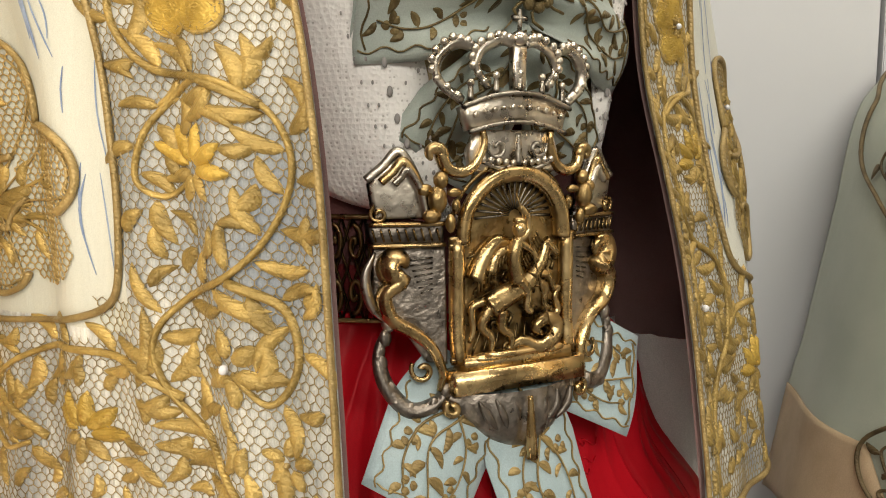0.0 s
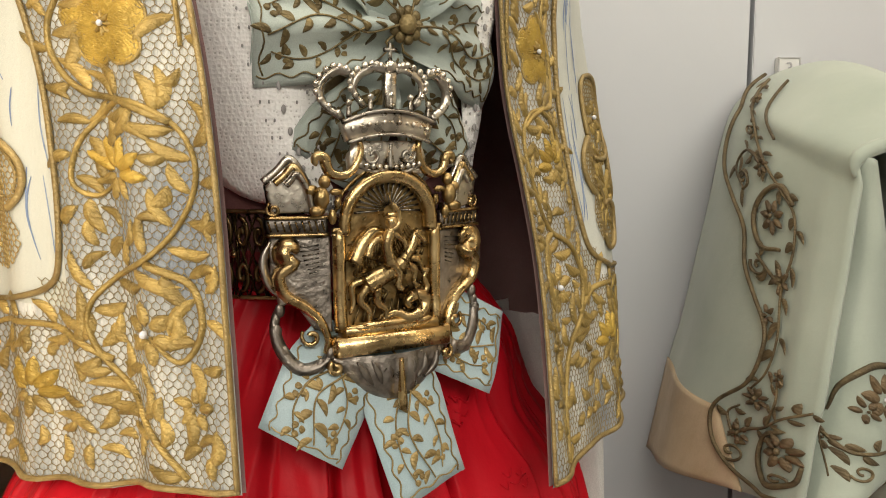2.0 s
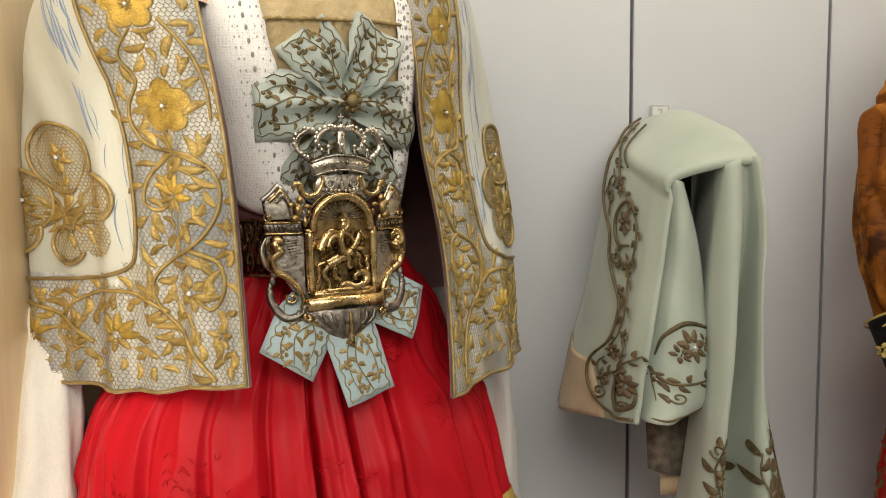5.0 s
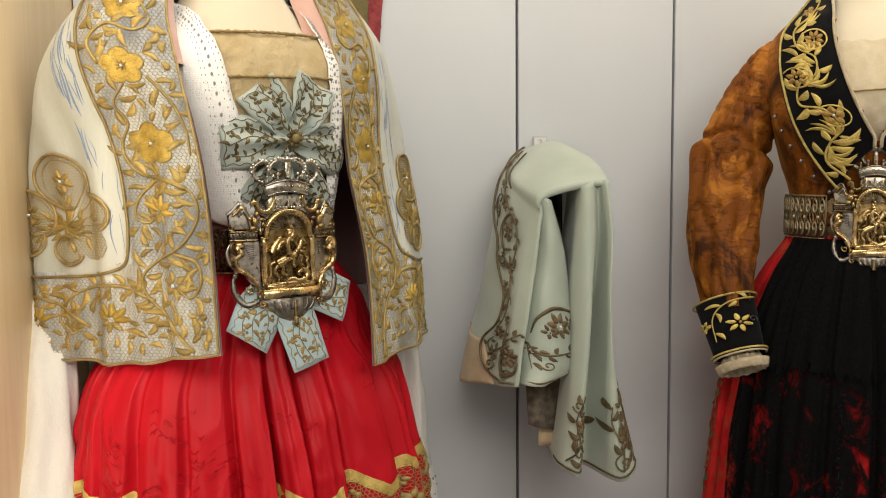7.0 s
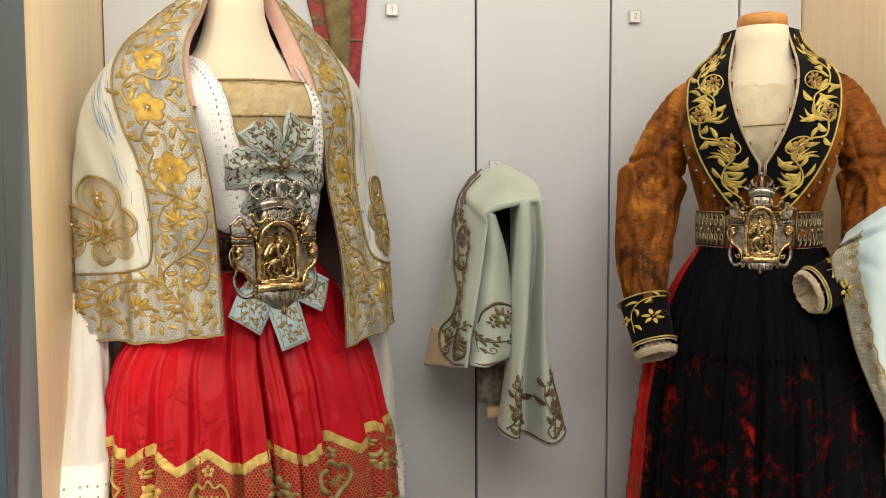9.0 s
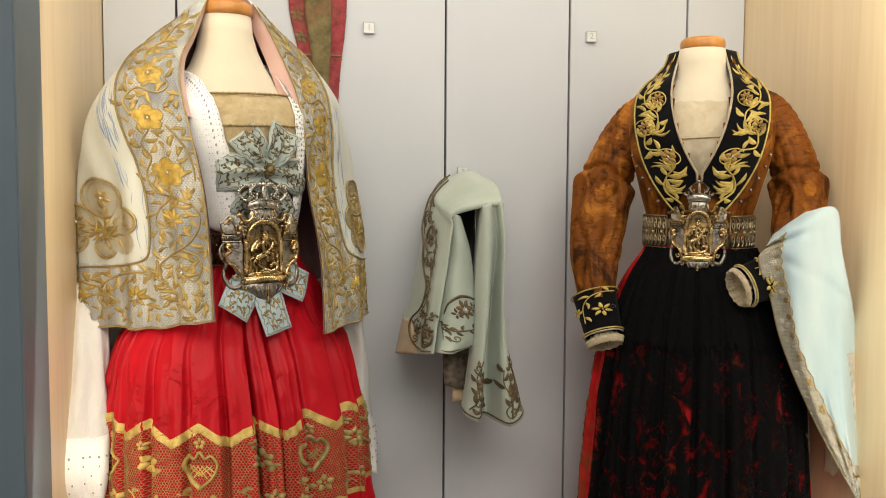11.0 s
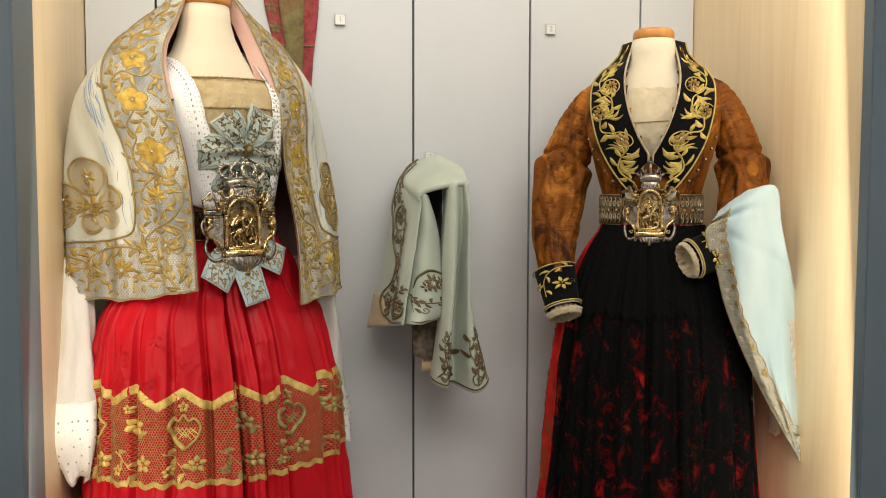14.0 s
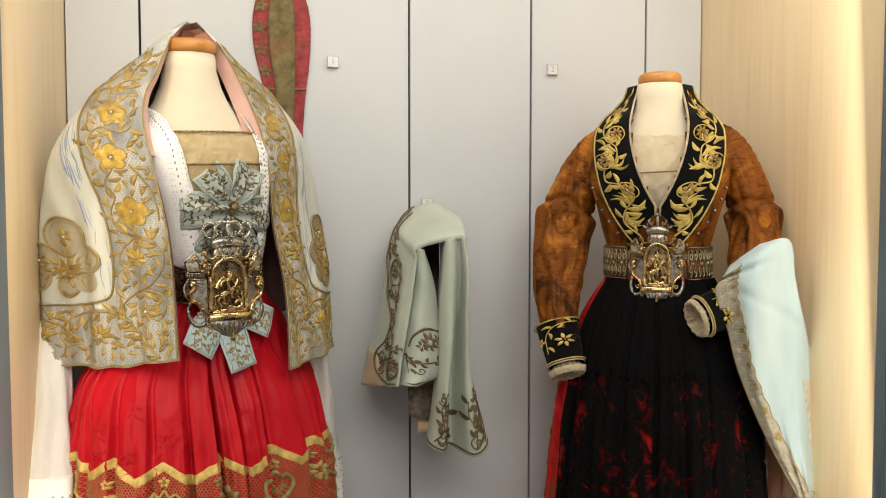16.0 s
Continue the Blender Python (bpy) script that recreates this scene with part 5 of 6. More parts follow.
    for i in range(9):
        rod(bm, [(4 + 1.4 * i, -6 + 1.8 * i), (1 + 1.2 * i, 0 + 1.9 * i)], 10, lambda t: 1.8 - 1.2 * t, 4, 5)
        rod(bm, [(-8 - 2.4 * i, 8 - 1.2 * i), (-11 - 2.2 * i, -3 - 2.2 * i)], 9.5, 1.1, 4, 5)
    for x, y, z, r, fl in ((-3, 12, 17, 4.4, (1, 1, 1.15)), (-3, 12, 22, 3.4, (1.3, 1, 0.7)), (-6, 9, -55, 7, (3.0, 0.8, 0.4)), (22, 8, -56, 6, (1.8, 0.8, 0.5)), (-22, 7, -57, 6, (1.8, 0.8, 0.5))):
        ball(bm, P(x, y, z), r * s * 0.001, fl, 10)
    part("relief", bm, GILDED, ob, "cast gilt relief in high polish")
    rng = random.Random(41)
    bm = bmesh.new()
    for _ in range(70):
        x, z, a = rng.uniform(-29, 29), rng.uniform(-54, 6), rng.uniform(0, 6.28)
        ln = rng.uniform(3, 7)
        rod(bm, [(x, z), (x + ln * math.cos(a), z + ln * math.sin(a)), (x + ln * math.cos(a + 0.7) * 1.5, z + ln * math.sin(a + 0.7) * 1.5)], rng.uniform(3, 7.5), lambda t: 1.9 - 1.3 * t, 5, 5)
    tagged(part("relief_ground", bm, OLD_GOLD, ob, "tangled cast leaves and rocks"), kind="stuff")
    part("lance", rod(bmesh.new(), [(-6, 38), (4, 10), (22, -48)], 13, 0.8, 8, 6), GILDED, ob)
    for i in range(9):
        part("engraved_line", rod(bmesh.new(), [(-30 + 7 * i, -56), (-22 + 6 * i, -40)], 3.5, 0.9, 4, 5), OLD_GOLD, ob)
    # ledge, bowl and drop
    part("ledge", slab(bmesh.new(), [(-47, -76), (47, -76), (48, -63), (-48, -63)], 0, 15, P, 1.5), GILDED, ob, "polished gilt ledge")
    part("step", slab(bmesh.new(), [(-40, -63), (40, -63), (39, -56), (-39, -56)], 0, 11, P, 1.2), GILDED, ob)

    def bowl_fn(u, v):
        x = -48 + 96 * u
        zlow = -80 - 34 * bowl * max(0.0, 1 - abs(x / 48) ** 1.7)
        z = -77 + (zlow + 77) * v
        gad = 1.6 * abs(math.sin(u * math.pi * 9)) * math.sin(math.pi * min(1, v * 1.05))
        return P(x, 2 + (12 * math.sqrt(max(0, 1 - v ** 2)) * (1 - (x / 52) ** 2)) + gad, z)
    part("leafy_bowl", grid(bowl_fn, 72, 12), DARK_SILVER, ob, "blackened silver acanthus bowl")
    for i in range(-3, 4):
        if i:
            part("acanthus_leaf", rod(bmesh.new(), [(i * 11, -80), (i * 9.5 + 2, -90), (i * 7, -98 * bowl - 2 * (1 - bowl) * 40)], lambda t: 13 - 9 * t, lambda t: 0.8 + 2.4 * math.sin(math.pi * t), 12, 8), DARK_SILVER, ob)
    part("drop", rod(bmesh.new(), [(0, -80), (0, -95), (0, -77 - 40 * bowl)], lambda t: 15 - 8 * t, lambda t: 2.0 + 2.6 * t, 12, 10), frame_metal, ob)
    for k in (-1, 1):
        part("scroll_end", rod(bmesh.new(), mir(spiral((46, -84), 1.5, 5, 60, 420, 14), k), 8, 2.2, 30, 8), frame_metal, ob)
    # shield and crown
    part("shield", slab(bmesh.new(), [(-30, 50), (30, 50), (32, 62), (27, 74), (-27, 74), (-32, 62)], 0, 5, P, 2), side_metal, ob)
    bm = bmesh.new()
    for k in (-1, 1):
        rod(bm, mir(spiral((14, 64), 1, 7, 0, 380, 14), k), 6, 1.5, 26, 6)
        rod(bm, mir([(2, 54), (12, 52), (24, 56)], k), 6, 1.6, 12, 6)
        for i in range(5):
            ball(bm, P(k * (4 + 5 * i), 7, 55 + i * 0.6), 2.2 * s * 0.001, (1, 0.7, 1), 6)
    rod(bm, [(0, 54), (0, 64), (0, 72)], 6, lambda t: 3.4 - 1.5 * t, 10, 8)
    part("shield_relief", bm, side_metal, ob)
    crown = part("crown", slab(bmesh.new(), [(-33, 73)] + [(x, 79 - 6 * (x / 33) ** 2) for x in (-22, -11, 0, 11, 22)] + [(33, 73), (37, 86)] + [(x, 95 - 8 * (x / 37) ** 2) for x in (25, 12, 0, -12, -25)] + [(-37, 86)], 0, 8, P, 1.5), side_metal, ob, "silver crown with beaded arches")
    bm = bmesh.new()
    rod(bm, [(x, 78.5 - 6 * (x / 34) ** 2) for x in (-34, -17, 0, 17, 34)], 8.5, 1.6, 24, 6)
    rod(bm, [(x, 95 - 8 * (x / 37) ** 2) for x in (-38, -18, 0, 18, 38)], 8.5, 1.8, 24, 6)
    for i in range(-5, 6):
        ball(bm, P(i * 6, 9, 87 - 7 * (i * 6 / 36) ** 2), (2.0 if i % 2 else 1.4) * s * 0.001, (1, 0.7, 1), 7)
    for i in range(-2, 3):
        z = 98 - 8 * (i * 16 / 37) ** 2
        rod(bm, [(i * 16, z - 2), (i * 16, z + 6)], 7, lambda t: 2.6 - 0.8 * t, 4, 7)
        ball(bm, P(i * 16, 7, z + 8), 2.4 * s * 0.001, (1, 1, 1), 7)
    part("crown_rim", bm, side_metal, crown)
    for line in ([(36, 90), (49, 100), (50, 112), (40, 121), (30, 120)], [(20, 98), (27, 108), (24, 118), (12, 124), (4, 123)]):
        for k in (-1, 1):
            bm = bmesh.new()
            rod(bm, mir(line, k), 5, 3.6, 30, 8, 0.6)
            for q in spline(line, 9):
                ball(bm, P(k * (q[0] + 3.2), 6, q[1] + 3.0), 2.7 * s * 0.001, (1, 0.9, 1), 8)
            part("crown_arch", bm, side_metal, crown)
    part("crown_post", slab(bmesh.new(), [(-4, 97), (4, 97), (4.5, 122), (-4.5, 122)], 2, 8, P, 1.2), side_metal, crown)
    part("orb", ball(bmesh.new(), P(0, 6, 126), 5 * s * 0.001, (1, 0.9, 0.9), 12), side_metal, crown)
    bm = bmesh.new()
    rod(bm, [(0, 130), (0, 142)], 6, 1.8, 4, 6)
    rod(bm, [(-5, 137), (5, 137)], 6, 1.8, 4, 6)
    part("finial", bm, side_metal, crown)
    return ob


buckle(M1 @ pose(-0.011, -0.168, 0, 0, 0, -1), 0.0, 1.340, 1.0, 2.2, GILDED, SILVER, "tall gilt and silver belt buckle with arched niche and crown")
buckle(M2, -0.132, 1.364, 0.90, 2.2, OLD_GOLD, AGED_SILVER, "smaller silver and dark gilt belt buckle with a crown", 0.55, 0.80)


def filigree_belt(m, at, z0, z1, spans, label, metalmat, ground):
    ob = thing("belt", label, "belt", m, "belts")
    mid, half = (z0 + z1) / 2, (z1 - z0) / 2

    def put(t, z, h):
        rx, ry, yc = at(mid)
        a = math.radians(t) - math.pi / 2
        return Vector(((rx + 0.006 + h) * math.cos(a), yc + (ry + 0.006 + h) * math.sin(a), z))
    part("strap", thick(grid(lambda u, v: put(-180 + 360 * u, z0 + 0.004 + (z1 - z0 - 0.008) * v, -0.003), 72, 2, None), 0.002), ground, ob)
    for t0, t1 in spans:
        fr = bmesh.new()
        for z in (z0, z1):
            tube(fr, [put(t0 + (t1 - t0) * i / 14, z, 0.001) for i in range(15)], 0.0017, 6)
        for t in (t0, t1):
            tube(fr, [put(t, z0, 0.001), put(t, mid, 0.001), put(t, z1, 0.001)], 0.0017, 6)
        pl = part("plate", fr, metalmat, ob, "openwork scroll plate")
        bm = bmesh.new()
        n = max(2, round((t1 - t0) / 11))
        for i in range(n):
            tc = t0 + (t1 - t0) * (i + 0.5) / n
            dt = (t1 - t0) / n / 2
            for sg in (-1, 1):
                for zz in (-1, 1):
                    line = spiral((0, 0), 0.12, 0.85, 0, 470, 20)
                    tube(bm, [put(tc + sg * dt * 0.5 + dt * 0.5 * p[0], mid + zz * half * 0.48 + half * 0.46 * p[1] * zz, 0.002) for p in line], 0.0016, 6)
            tube(bm, [put(tc, z0, 0.001), put(tc + dt * 0.3, mid, 0.0025), put(tc, z1, 0.001)], 0.0011, 5)
            ball(bm, put(tc, mid, 0.002), 0.0030, (1, 1, 1), 7)
        part("scrollwork", bm, metalmat, pl)
        # fine lattice behind the scrolls
        bm = bmesh.new()
        k = max(4, round((t1 - t0) / 3.2))
        for i in range(-3, k):
            for e in (1, -1):
                a0, a1 = (i, i + 3) if e > 0 else (i + 3, i)
                tube(bm, [put(min(t1, max(t0, t0 + (t1 - t0) * (a0 + (a1 - a0) * q / 4) / k)), z0 + (z1 - z0) * q / 4, 0.0005) for q in range(5)], 0.0009, 4)
        part("lattice", bm, metalmat, pl)
    return ob


BELT_RED = cloth("belt_ground_red", (0.10, 0.008, 0.010), (0.22, 0.02, 0.02), 40, 900, 0.7)
filigree_belt(M1, CHEST1, 1.298, 1.362, [(-100, -66), (-65, -31), (31, 65), (66, 100)], "dark red belt with gilt openwork plates behind the buckle", OLD_GOLD, BELT_RED)
PALE_GILT = metal("pale_gilding", (0.56, 0.46, 0.29), (0.88, 0.77, 0.55), 80, 0.42, 0.3, (0.20, 0.15, 0.08))
filigree_belt(M2, JK, 1.322, 1.398, [(-104, -72), (-71, -33), (33, 71), (72, 104)], "pale gilt openwork belt over the jacket waist", PALE_GILT, cloth("belt_ground_tan", (0.20, 0.13, 0.06), (0.36, 0.26, 0.14), 40, 900, 0.7))


# ---- velvet jacket: collar, buttons, cuffs; chemise; apron; shawl ----
BLACKV = cloth("black_velvet", (0.003, 0.003, 0.004), (0.008, 0.0075, 0.008), 20, 800, 0.9, 0.04, 0.4, gloss=0.08)
YELLOW = thread("yellow_silk_thread", (0.40, 0.28, 0.06), (0.70, 0.54, 0.16), 0.45, 0.2)
OCHRE = thread("ochre_thread", (0.26, 0.15, 0.04), (0.46, 0.29, 0.08), 0.5, 0.3)
COLLAR_OUT = table([(1.38, 0.022), (1.41, 0.055), (1.46, 0.094), (1.52, 0.126), (1.58, 0.143), (1.64, 0.150), (1.69, 0.142), (1.73, 0.112), (1.765, 0.086), (1.80, 0.076)])
BONE = cloth("cream_lace", (0.36, 0.28, 0.17), (0.62, 0.52, 0.37), 60, 600, 0.9, 0.1, 0.8)
STEEL = metal("steel_button", (0.16, 0.14, 0.12), (0.36, 0.33, 0.30), 120, 0.3, 0.3)


def collar_put(side):
    """Pattern (w, z): w from 0 at the neckline to 1 at the outer edge, scaled to metres by 0.1."""
    def put(x, z, h):
        inner, outer = max(0.004, VEE(z)[0] - 0.002), COLLAR_OUT(z)[0]
        w = x / 0.1
        X = inner + (outer - inner) * w
        p = jk_front(side * X, z, 0.010 + h)
        back = max(0.0, z - 1.715)
        k = JK(min(z, 1.775))
        y = p[1]
        if back > 0:
            f = min(1.0, back / 0.05)
            r = math.hypot(X, 0.06)
            y = y * (1 - f) + f * (k[2] - 0.045 + 0.055 * w + 0.6 * back)
        return Vector((p[0], y - 0.35 * h, z + 0.4 * h))
    return put


for s in (-1, 1):
    put = collar_put(s)
    zlow = lambda w: 1.395 + 0.085 * (1 - w)
    ob = part("collar", thick(grid(lambda u, v: put(0.1 * u, zlow(u) + (1.800 - zlow(u)) * v, 0), 14, 48), 0.004), BLACKV, JACKET, "black velvet shawl collar with yellow vines")
    for w, r, mat in ((0.965, 0.0024, YELLOW), (0.01, 0.0028, BONE)):
        z0 = zlow(w)
        part("edge_cord", tube(bmesh.new(), [put(0.1 * w, z0 + (1.795 - z0) * i / 50, 0.0015) for i in range(51)], r, 6), mat, ob)
    rnd = random.Random(31 + s)
    P2 = lambda x, z, h: put(x, z, h + 0.0005)
    main = [(0.050, 1.425), (0.078, 1.455), (0.060, 1.490), (0.035, 1.515), (0.050, 1.545), (0.080, 1.555), (0.072, 1.590), (0.045, 1.605), (0.040, 1.635), (0.066, 1.655), (0.075, 1.69), (0.055, 1.715), (0.045, 1.745), (0.055, 1.77)]
    leafy(ob, main, P2, YELLOW, 0.015, 0.028, 0.0095, 0.010, 48, rnd, 0.0027, ("stem", "leaf"), 0.0018)
    for cz, cw, rr in ((1.533, 0.040, 0.017), (1.602, 0.074, 0.017), (1.668, 0.040, 0.018)):
        ring = [(cw + 1.35 * rr * (0.1 / 0.1) * math.cos(a), cz + 1.05 * rr * math.sin(a)) for a in np.linspace(0.6, 5.4, 12)]
        part("tendril", cord(bmesh.new(), ring, P2, 0.0016, 40), YELLOW, ob)
    rosette(ob, (0.040, 1.533), P2, OCHRE, 5, 0.017, 0.013)
    rosette(ob, (0.074, 1.602), P2, OCHRE, 7, 0.017, 0.008, YELLOW)
    rosette(ob, (0.038, 1.668), P2, OCHRE, 8, 0.018, 0.008, OCHRE)
    rosette(ob, (0.068, 1.728), P2, OCHRE, 6, 0.014, 0.008, OCHRE)
    for base, tip in (((0.060, 1.490), (0.020, 1.497)), ((0.060, 1.490), (0.012, 1.512)), ((0.078, 1.455), (0.025, 1.470)), ((0.066, 1.640), (0.095, 1.655)), ((0.05, 1.62), (0.088, 1.632)), ((0.045, 1.62), (0.08, 1.617))):
        part("leaf", leaf(bmesh.new(), base, tip, P2, 0.0085, 0.002, 0.15), YELLOW, ob)
    for bx, bz, n, r0, turn in ((0.060, 1.590, 5, 0.034, 120), (0.050, 1.500, 4, 0.030, 60), (0.070, 1.470, 4, 0.034, 200), (0.050, 1.645, 4, 0.028, 70), (0.060, 1.705, 4, 0.024, 110)):
        for i in range(n):
            a = math.radians(turn + (i - (n - 1) / 2) * 26)
            part("plume_leaf", leaf(bmesh.new(), (bx, bz), (min(0.094, max(0.008, bx + 1.3 * r0 * math.cos(a))), bz + r0 * math.sin(a)), P2, 0.0062, 0.002, 0.2), YELLOW, ob)
    for i in range(6):
        z = 1.405 + 0.027 * i
        part("button", ball(bmesh.new(), jk_front(s * (COLLAR_OUT(z)[0] + 0.016 + 0.004 * i * 0.3), z, 0.003), 0.0042, (1, 0.6, 1), 8), STEEL, JACKET, "small dark metal button")

# chemise inside the neckline
body2 = table(BODY2)


def breast(x, z, h):
    rx, ry, yc = body2(z)
    k = min(1.0, abs(x) / rx)
    return (x, yc - (ry + h) * max(0.0, 1 - k ** 2.2) ** 0.5, z)


IVORY = cloth("ivory_cotton", (0.60, 0.49, 0.32), (0.74, 0.63, 0.45), 20, 900, 0.85, 0.1, 0.5)
ch2 = thing("chemise", "ivory cotton chemise front inside the jacket neckline", "chemise", M2)
part("front", grid(lambda u, v: breast(-0.09 + 0.18 * u, 1.45 + (0.215 + 0.006 * wob(u * 9, 0, 0.3)) * v, 0.004 + 0.005 * wob(u * 7, v * 7, 0.5) + 0.002 * wob(u * 22, v * 22, 0.3)), 40, 36), IVORY, ch2)
part("braid", tube(bmesh.new(), [breast(-0.045 + 0.09 * i / 30, 1.575 + 0.004 * i / 30, 0.0085) for i in range(31)], 0.0016, 5), GOLD_D, ch2, "narrow gold braid")

# cuffs
for s, c, d in ((-1, (-0.238, -0.095, 1.205), (0.035, -0.055, -0.115)), (1, (0.168, -0.135, 1.268), (-0.085, -0.055, -0.028))):
    c, d = Vector(c), Vector(d)
    dn = d.normalized()
    X = dn.cross(Vector((0, -1, 0.2))).normalized()
    Y = X.cross(dn).normalized()

    def tubept(u, v, r0, r1, l0, l1, X=X, Y=Y, c=c, d=d):
        a = 2 * math.pi * u
        r = r0 + (r1 - r0) * v
        return c + d * (l0 + (l1 - l0) * v) + X * (r * 1.1 * math.cos(a)) + Y * (r * 0.9 * math.sin(a))
    ob = part("cuff", thick(grid(lambda u, v: tubept(u, v, 0.048, 0.040, 0.0, 0.78), 36, 8, None, True), 0.004), BLACKV, JACKET, "black velvet cuff with a yellow sprig")
    # the face that shows turns to the front
    front = min(range(36), key=lambda k: tubept(k / 36, 0.5, 0.05, 0.05, 0, 0.8)[1]) / 36
    put = lambda x, z, h, f=front: Vector(tubept(f + x / 0.27, z / 0.13, 0.0515 + h, 0.0435 + h, 0.0, 0.78))
    for v in (0.02, 0.98):
        part("edge_cord", tube(bmesh.new(), [put(0.27 * i / 36, 0.13 * v, 0.001) for i in range(37)], 0.0020, 6), YELLOW, ob)
    leafy(ob, [(0.045, 0.015), (0.0, 0.022), (-0.025, 0.05), (-0.030, 0.10)], put, YELLOW, 0.020, 0.022, 0.007, 0.012, 45, random.Random(3), 0.0020, ("stem", "leaf"), 0.0018)
    rosette(ob, (0.012, 0.070), put, YELLOW, 6, 0.022, 0.008, OCHRE)
    rosette(ob, (-0.045, 0.060), put, YELLOW, 5, 0.014, 0.006, OCHRE)
    part("tendril", cord(bmesh.new(), spiral((0.035, 0.065), 0.002, 0.009, 0, 400, 12), put, 0.0007, 30), STEEL, ob)

    def frill(u, v, tubept=tubept):
        w = 1 + 0.10 * math.sin(u * 2 * math.pi * 14) * v + 0.07 * math.sin(u * 2 * math.pi * 23 + 1) * v
        return tubept(u, 0, (0.042 - 0.014 * v) * w, 0, 0.80 + 0.20 * math.sin(math.pi * (0.15 + 0.85 * v)) + 0.012 * math.sin(u * 80) * v, 1)
    part("lace_frill", thick(grid(frill, 90, 8, None, True), 0.0012), BONE, JACKET, "crumpled cream lace frill inside the cuff")
    part("frill_rim", tube(bmesh.new(), [tubept(i / 36, 0, 0.042, 0, 0.80, 1) for i in range(37)], 0.0020, 6), BONE, JACKET)
    part("sleeve_inside", grid(lambda u, v: tubept(u, 0, 0.030 * (1 - v) + 0.0005, 0, 0.86 - 0.30 * v, 1), 20, 3, None, True), BONE, JACKET)

# apron of black net, closely gathered at the top
def tulle(name, lo, hi, scale):
    m, N, Lk, P = nodes(name)
    P.inputs["Base Color"].default_value = (0.004, 0.004, 0.0045, 1)
    P.inputs["Roughness"].default_value = 0.85
    P.inputs["Specular IOR Level"].default_value = 0.05
    fac = noise_node(N, Lk, scale, 7, (1, 1, 0.7), 0.72, 0.8)
    fine = noise_node(N, Lk, 520, 2, (1, 1, 0.3))
    r = N.new("ShaderNodeMapRange")
    r.inputs["From Min"].default_value, r.inputs["From Max"].default_value = 0.53, 0.64
    r.inputs["To Min"].default_value, r.inputs["To Max"].default_value = hi, lo
    Lk.new(fac, r.inputs["Value"])
    f2 = N.new("ShaderNodeMapRange")
    f2.inputs["To Min"].default_value, f2.inputs["To Max"].default_value = -0.15, 0.15
    Lk.new(fine, f2.inputs["Value"])
    ad = N.new("ShaderNodeMath")
    Lk.new(r.outputs["Result"], ad.inputs[0])
    Lk.new(f2.outputs["Result"], ad.inputs[1])
    Lk.new(ad.outputs["Value"], P.inputs["Alpha"])
    bump(N, Lk, P, noise_node(N, Lk, 160, 4, (1, 1, 0.2)), 0.6, 0.003)
    return m


SHEER = tulle("sheer_black_net", 0.22, 0.985, 26)
DENSE = tulle("dense_black_net", 0.97, 0.995, 9)
apron = thing("apron", "gathered black net apron worn over the red skirt", "apron", M2)
SPAN2 = (-0.165, 0.205)
deep2 = lambda z: 0.003 + 0.009 * min(1, max(0, (1.33 - z) / 0.4))
bm, APRON = skirt("apron", SK2, M2, SHEER, "", 20, deep2, SPAN2, 1.318, 0.30, 0.010, seed=7, nv=60, nu=220)
part("net_skirt", bm, SHEER, apron, "sheer black net with red showing through")
bm, _ = skirt("apron", SK2, M2, DENSE, "", 20, deep2, SPAN2, 1.323, 1.075, 0.015, seed=7, nv=60, nu=500, mask=lambda u, v: v < 0.90 + 0.10 * wob(u * 70, 0.0, 0.3))
part("gathered_top", bm, DENSE, apron, "closely gathered black top")
for uu in (0.02, 0.36, 0.66, 0.80):
    fringe = bmesh.new()
    rnd = random.Random(int(uu * 100))
    for i in range(90):
        v = 0.24 + 0.70 * i / 90
        p = Vector(APRON(uu + 0.004 * wob(v * 9, uu, 0), v))
        d = Vector((rnd.uniform(-1, 1) * 0.007, -0.004, rnd.uniform(-1, 0.4) * 0.007))
        tube(fringe, [p, p + d * 0.6, p + d + Vector((0, 0.001, -0.003))], 0.0007, 3)
    part("gathered_seam", fringe, BLACK_T, apron)

# gold figures woven in the red skirt where it shows beside the apron
PS2 = put_on_skirt(SKIRT2, 1.36)
WOVEN = thread("woven_olive", (0.10, 0.075, 0.02), (0.24, 0.18, 0.06), 0.6, 0.2)
sk2 = [o for o in scene.objects if o.get("label", "").startswith("long red brocade")][0]
rnd = random.Random(8)
for k in range(7):
    for u in (-0.235, -0.27):
        put = lambda x, z, h, u=u: PS2(u + x / 1.5, z, h)
        z = 1.03 - 0.085 * k + (0.03 if u < -0.25 else 0)
        leafy(sk2, [(-0.012, z), (0.012, z + 0.02), (0.004, z + 0.05), (-0.012, z + 0.075)], put, WOVEN, 0.014, 0.020, 0.010, 0.006, 60, rnd, 0.0016, ("woven_stem", "woven_leaf"), 0.0008)

# blue shawl over the forearm
SHAWL_M = cloth("pale_blue_silk", (0.40, 0.53, 0.58), (0.54, 0.66, 0.70), 8, 1400, 0.45, 0.15, 0.12, (1, 1, 0.3))
shawl = thing("shawl", "pale blue silk shawl with a gold lace border over the forearm", "shawl", M2)
SL = spline([(0.161, -0.145, 1.360), (0.143, -0.181, 1.331), (0.131, -0.195, 1.301), (0.155, -0.192, 1.221), (0.184, -0.182, 1.116), (0.250, -0.158, 0.969), (0.367, -0.101, 0.748)], 60)
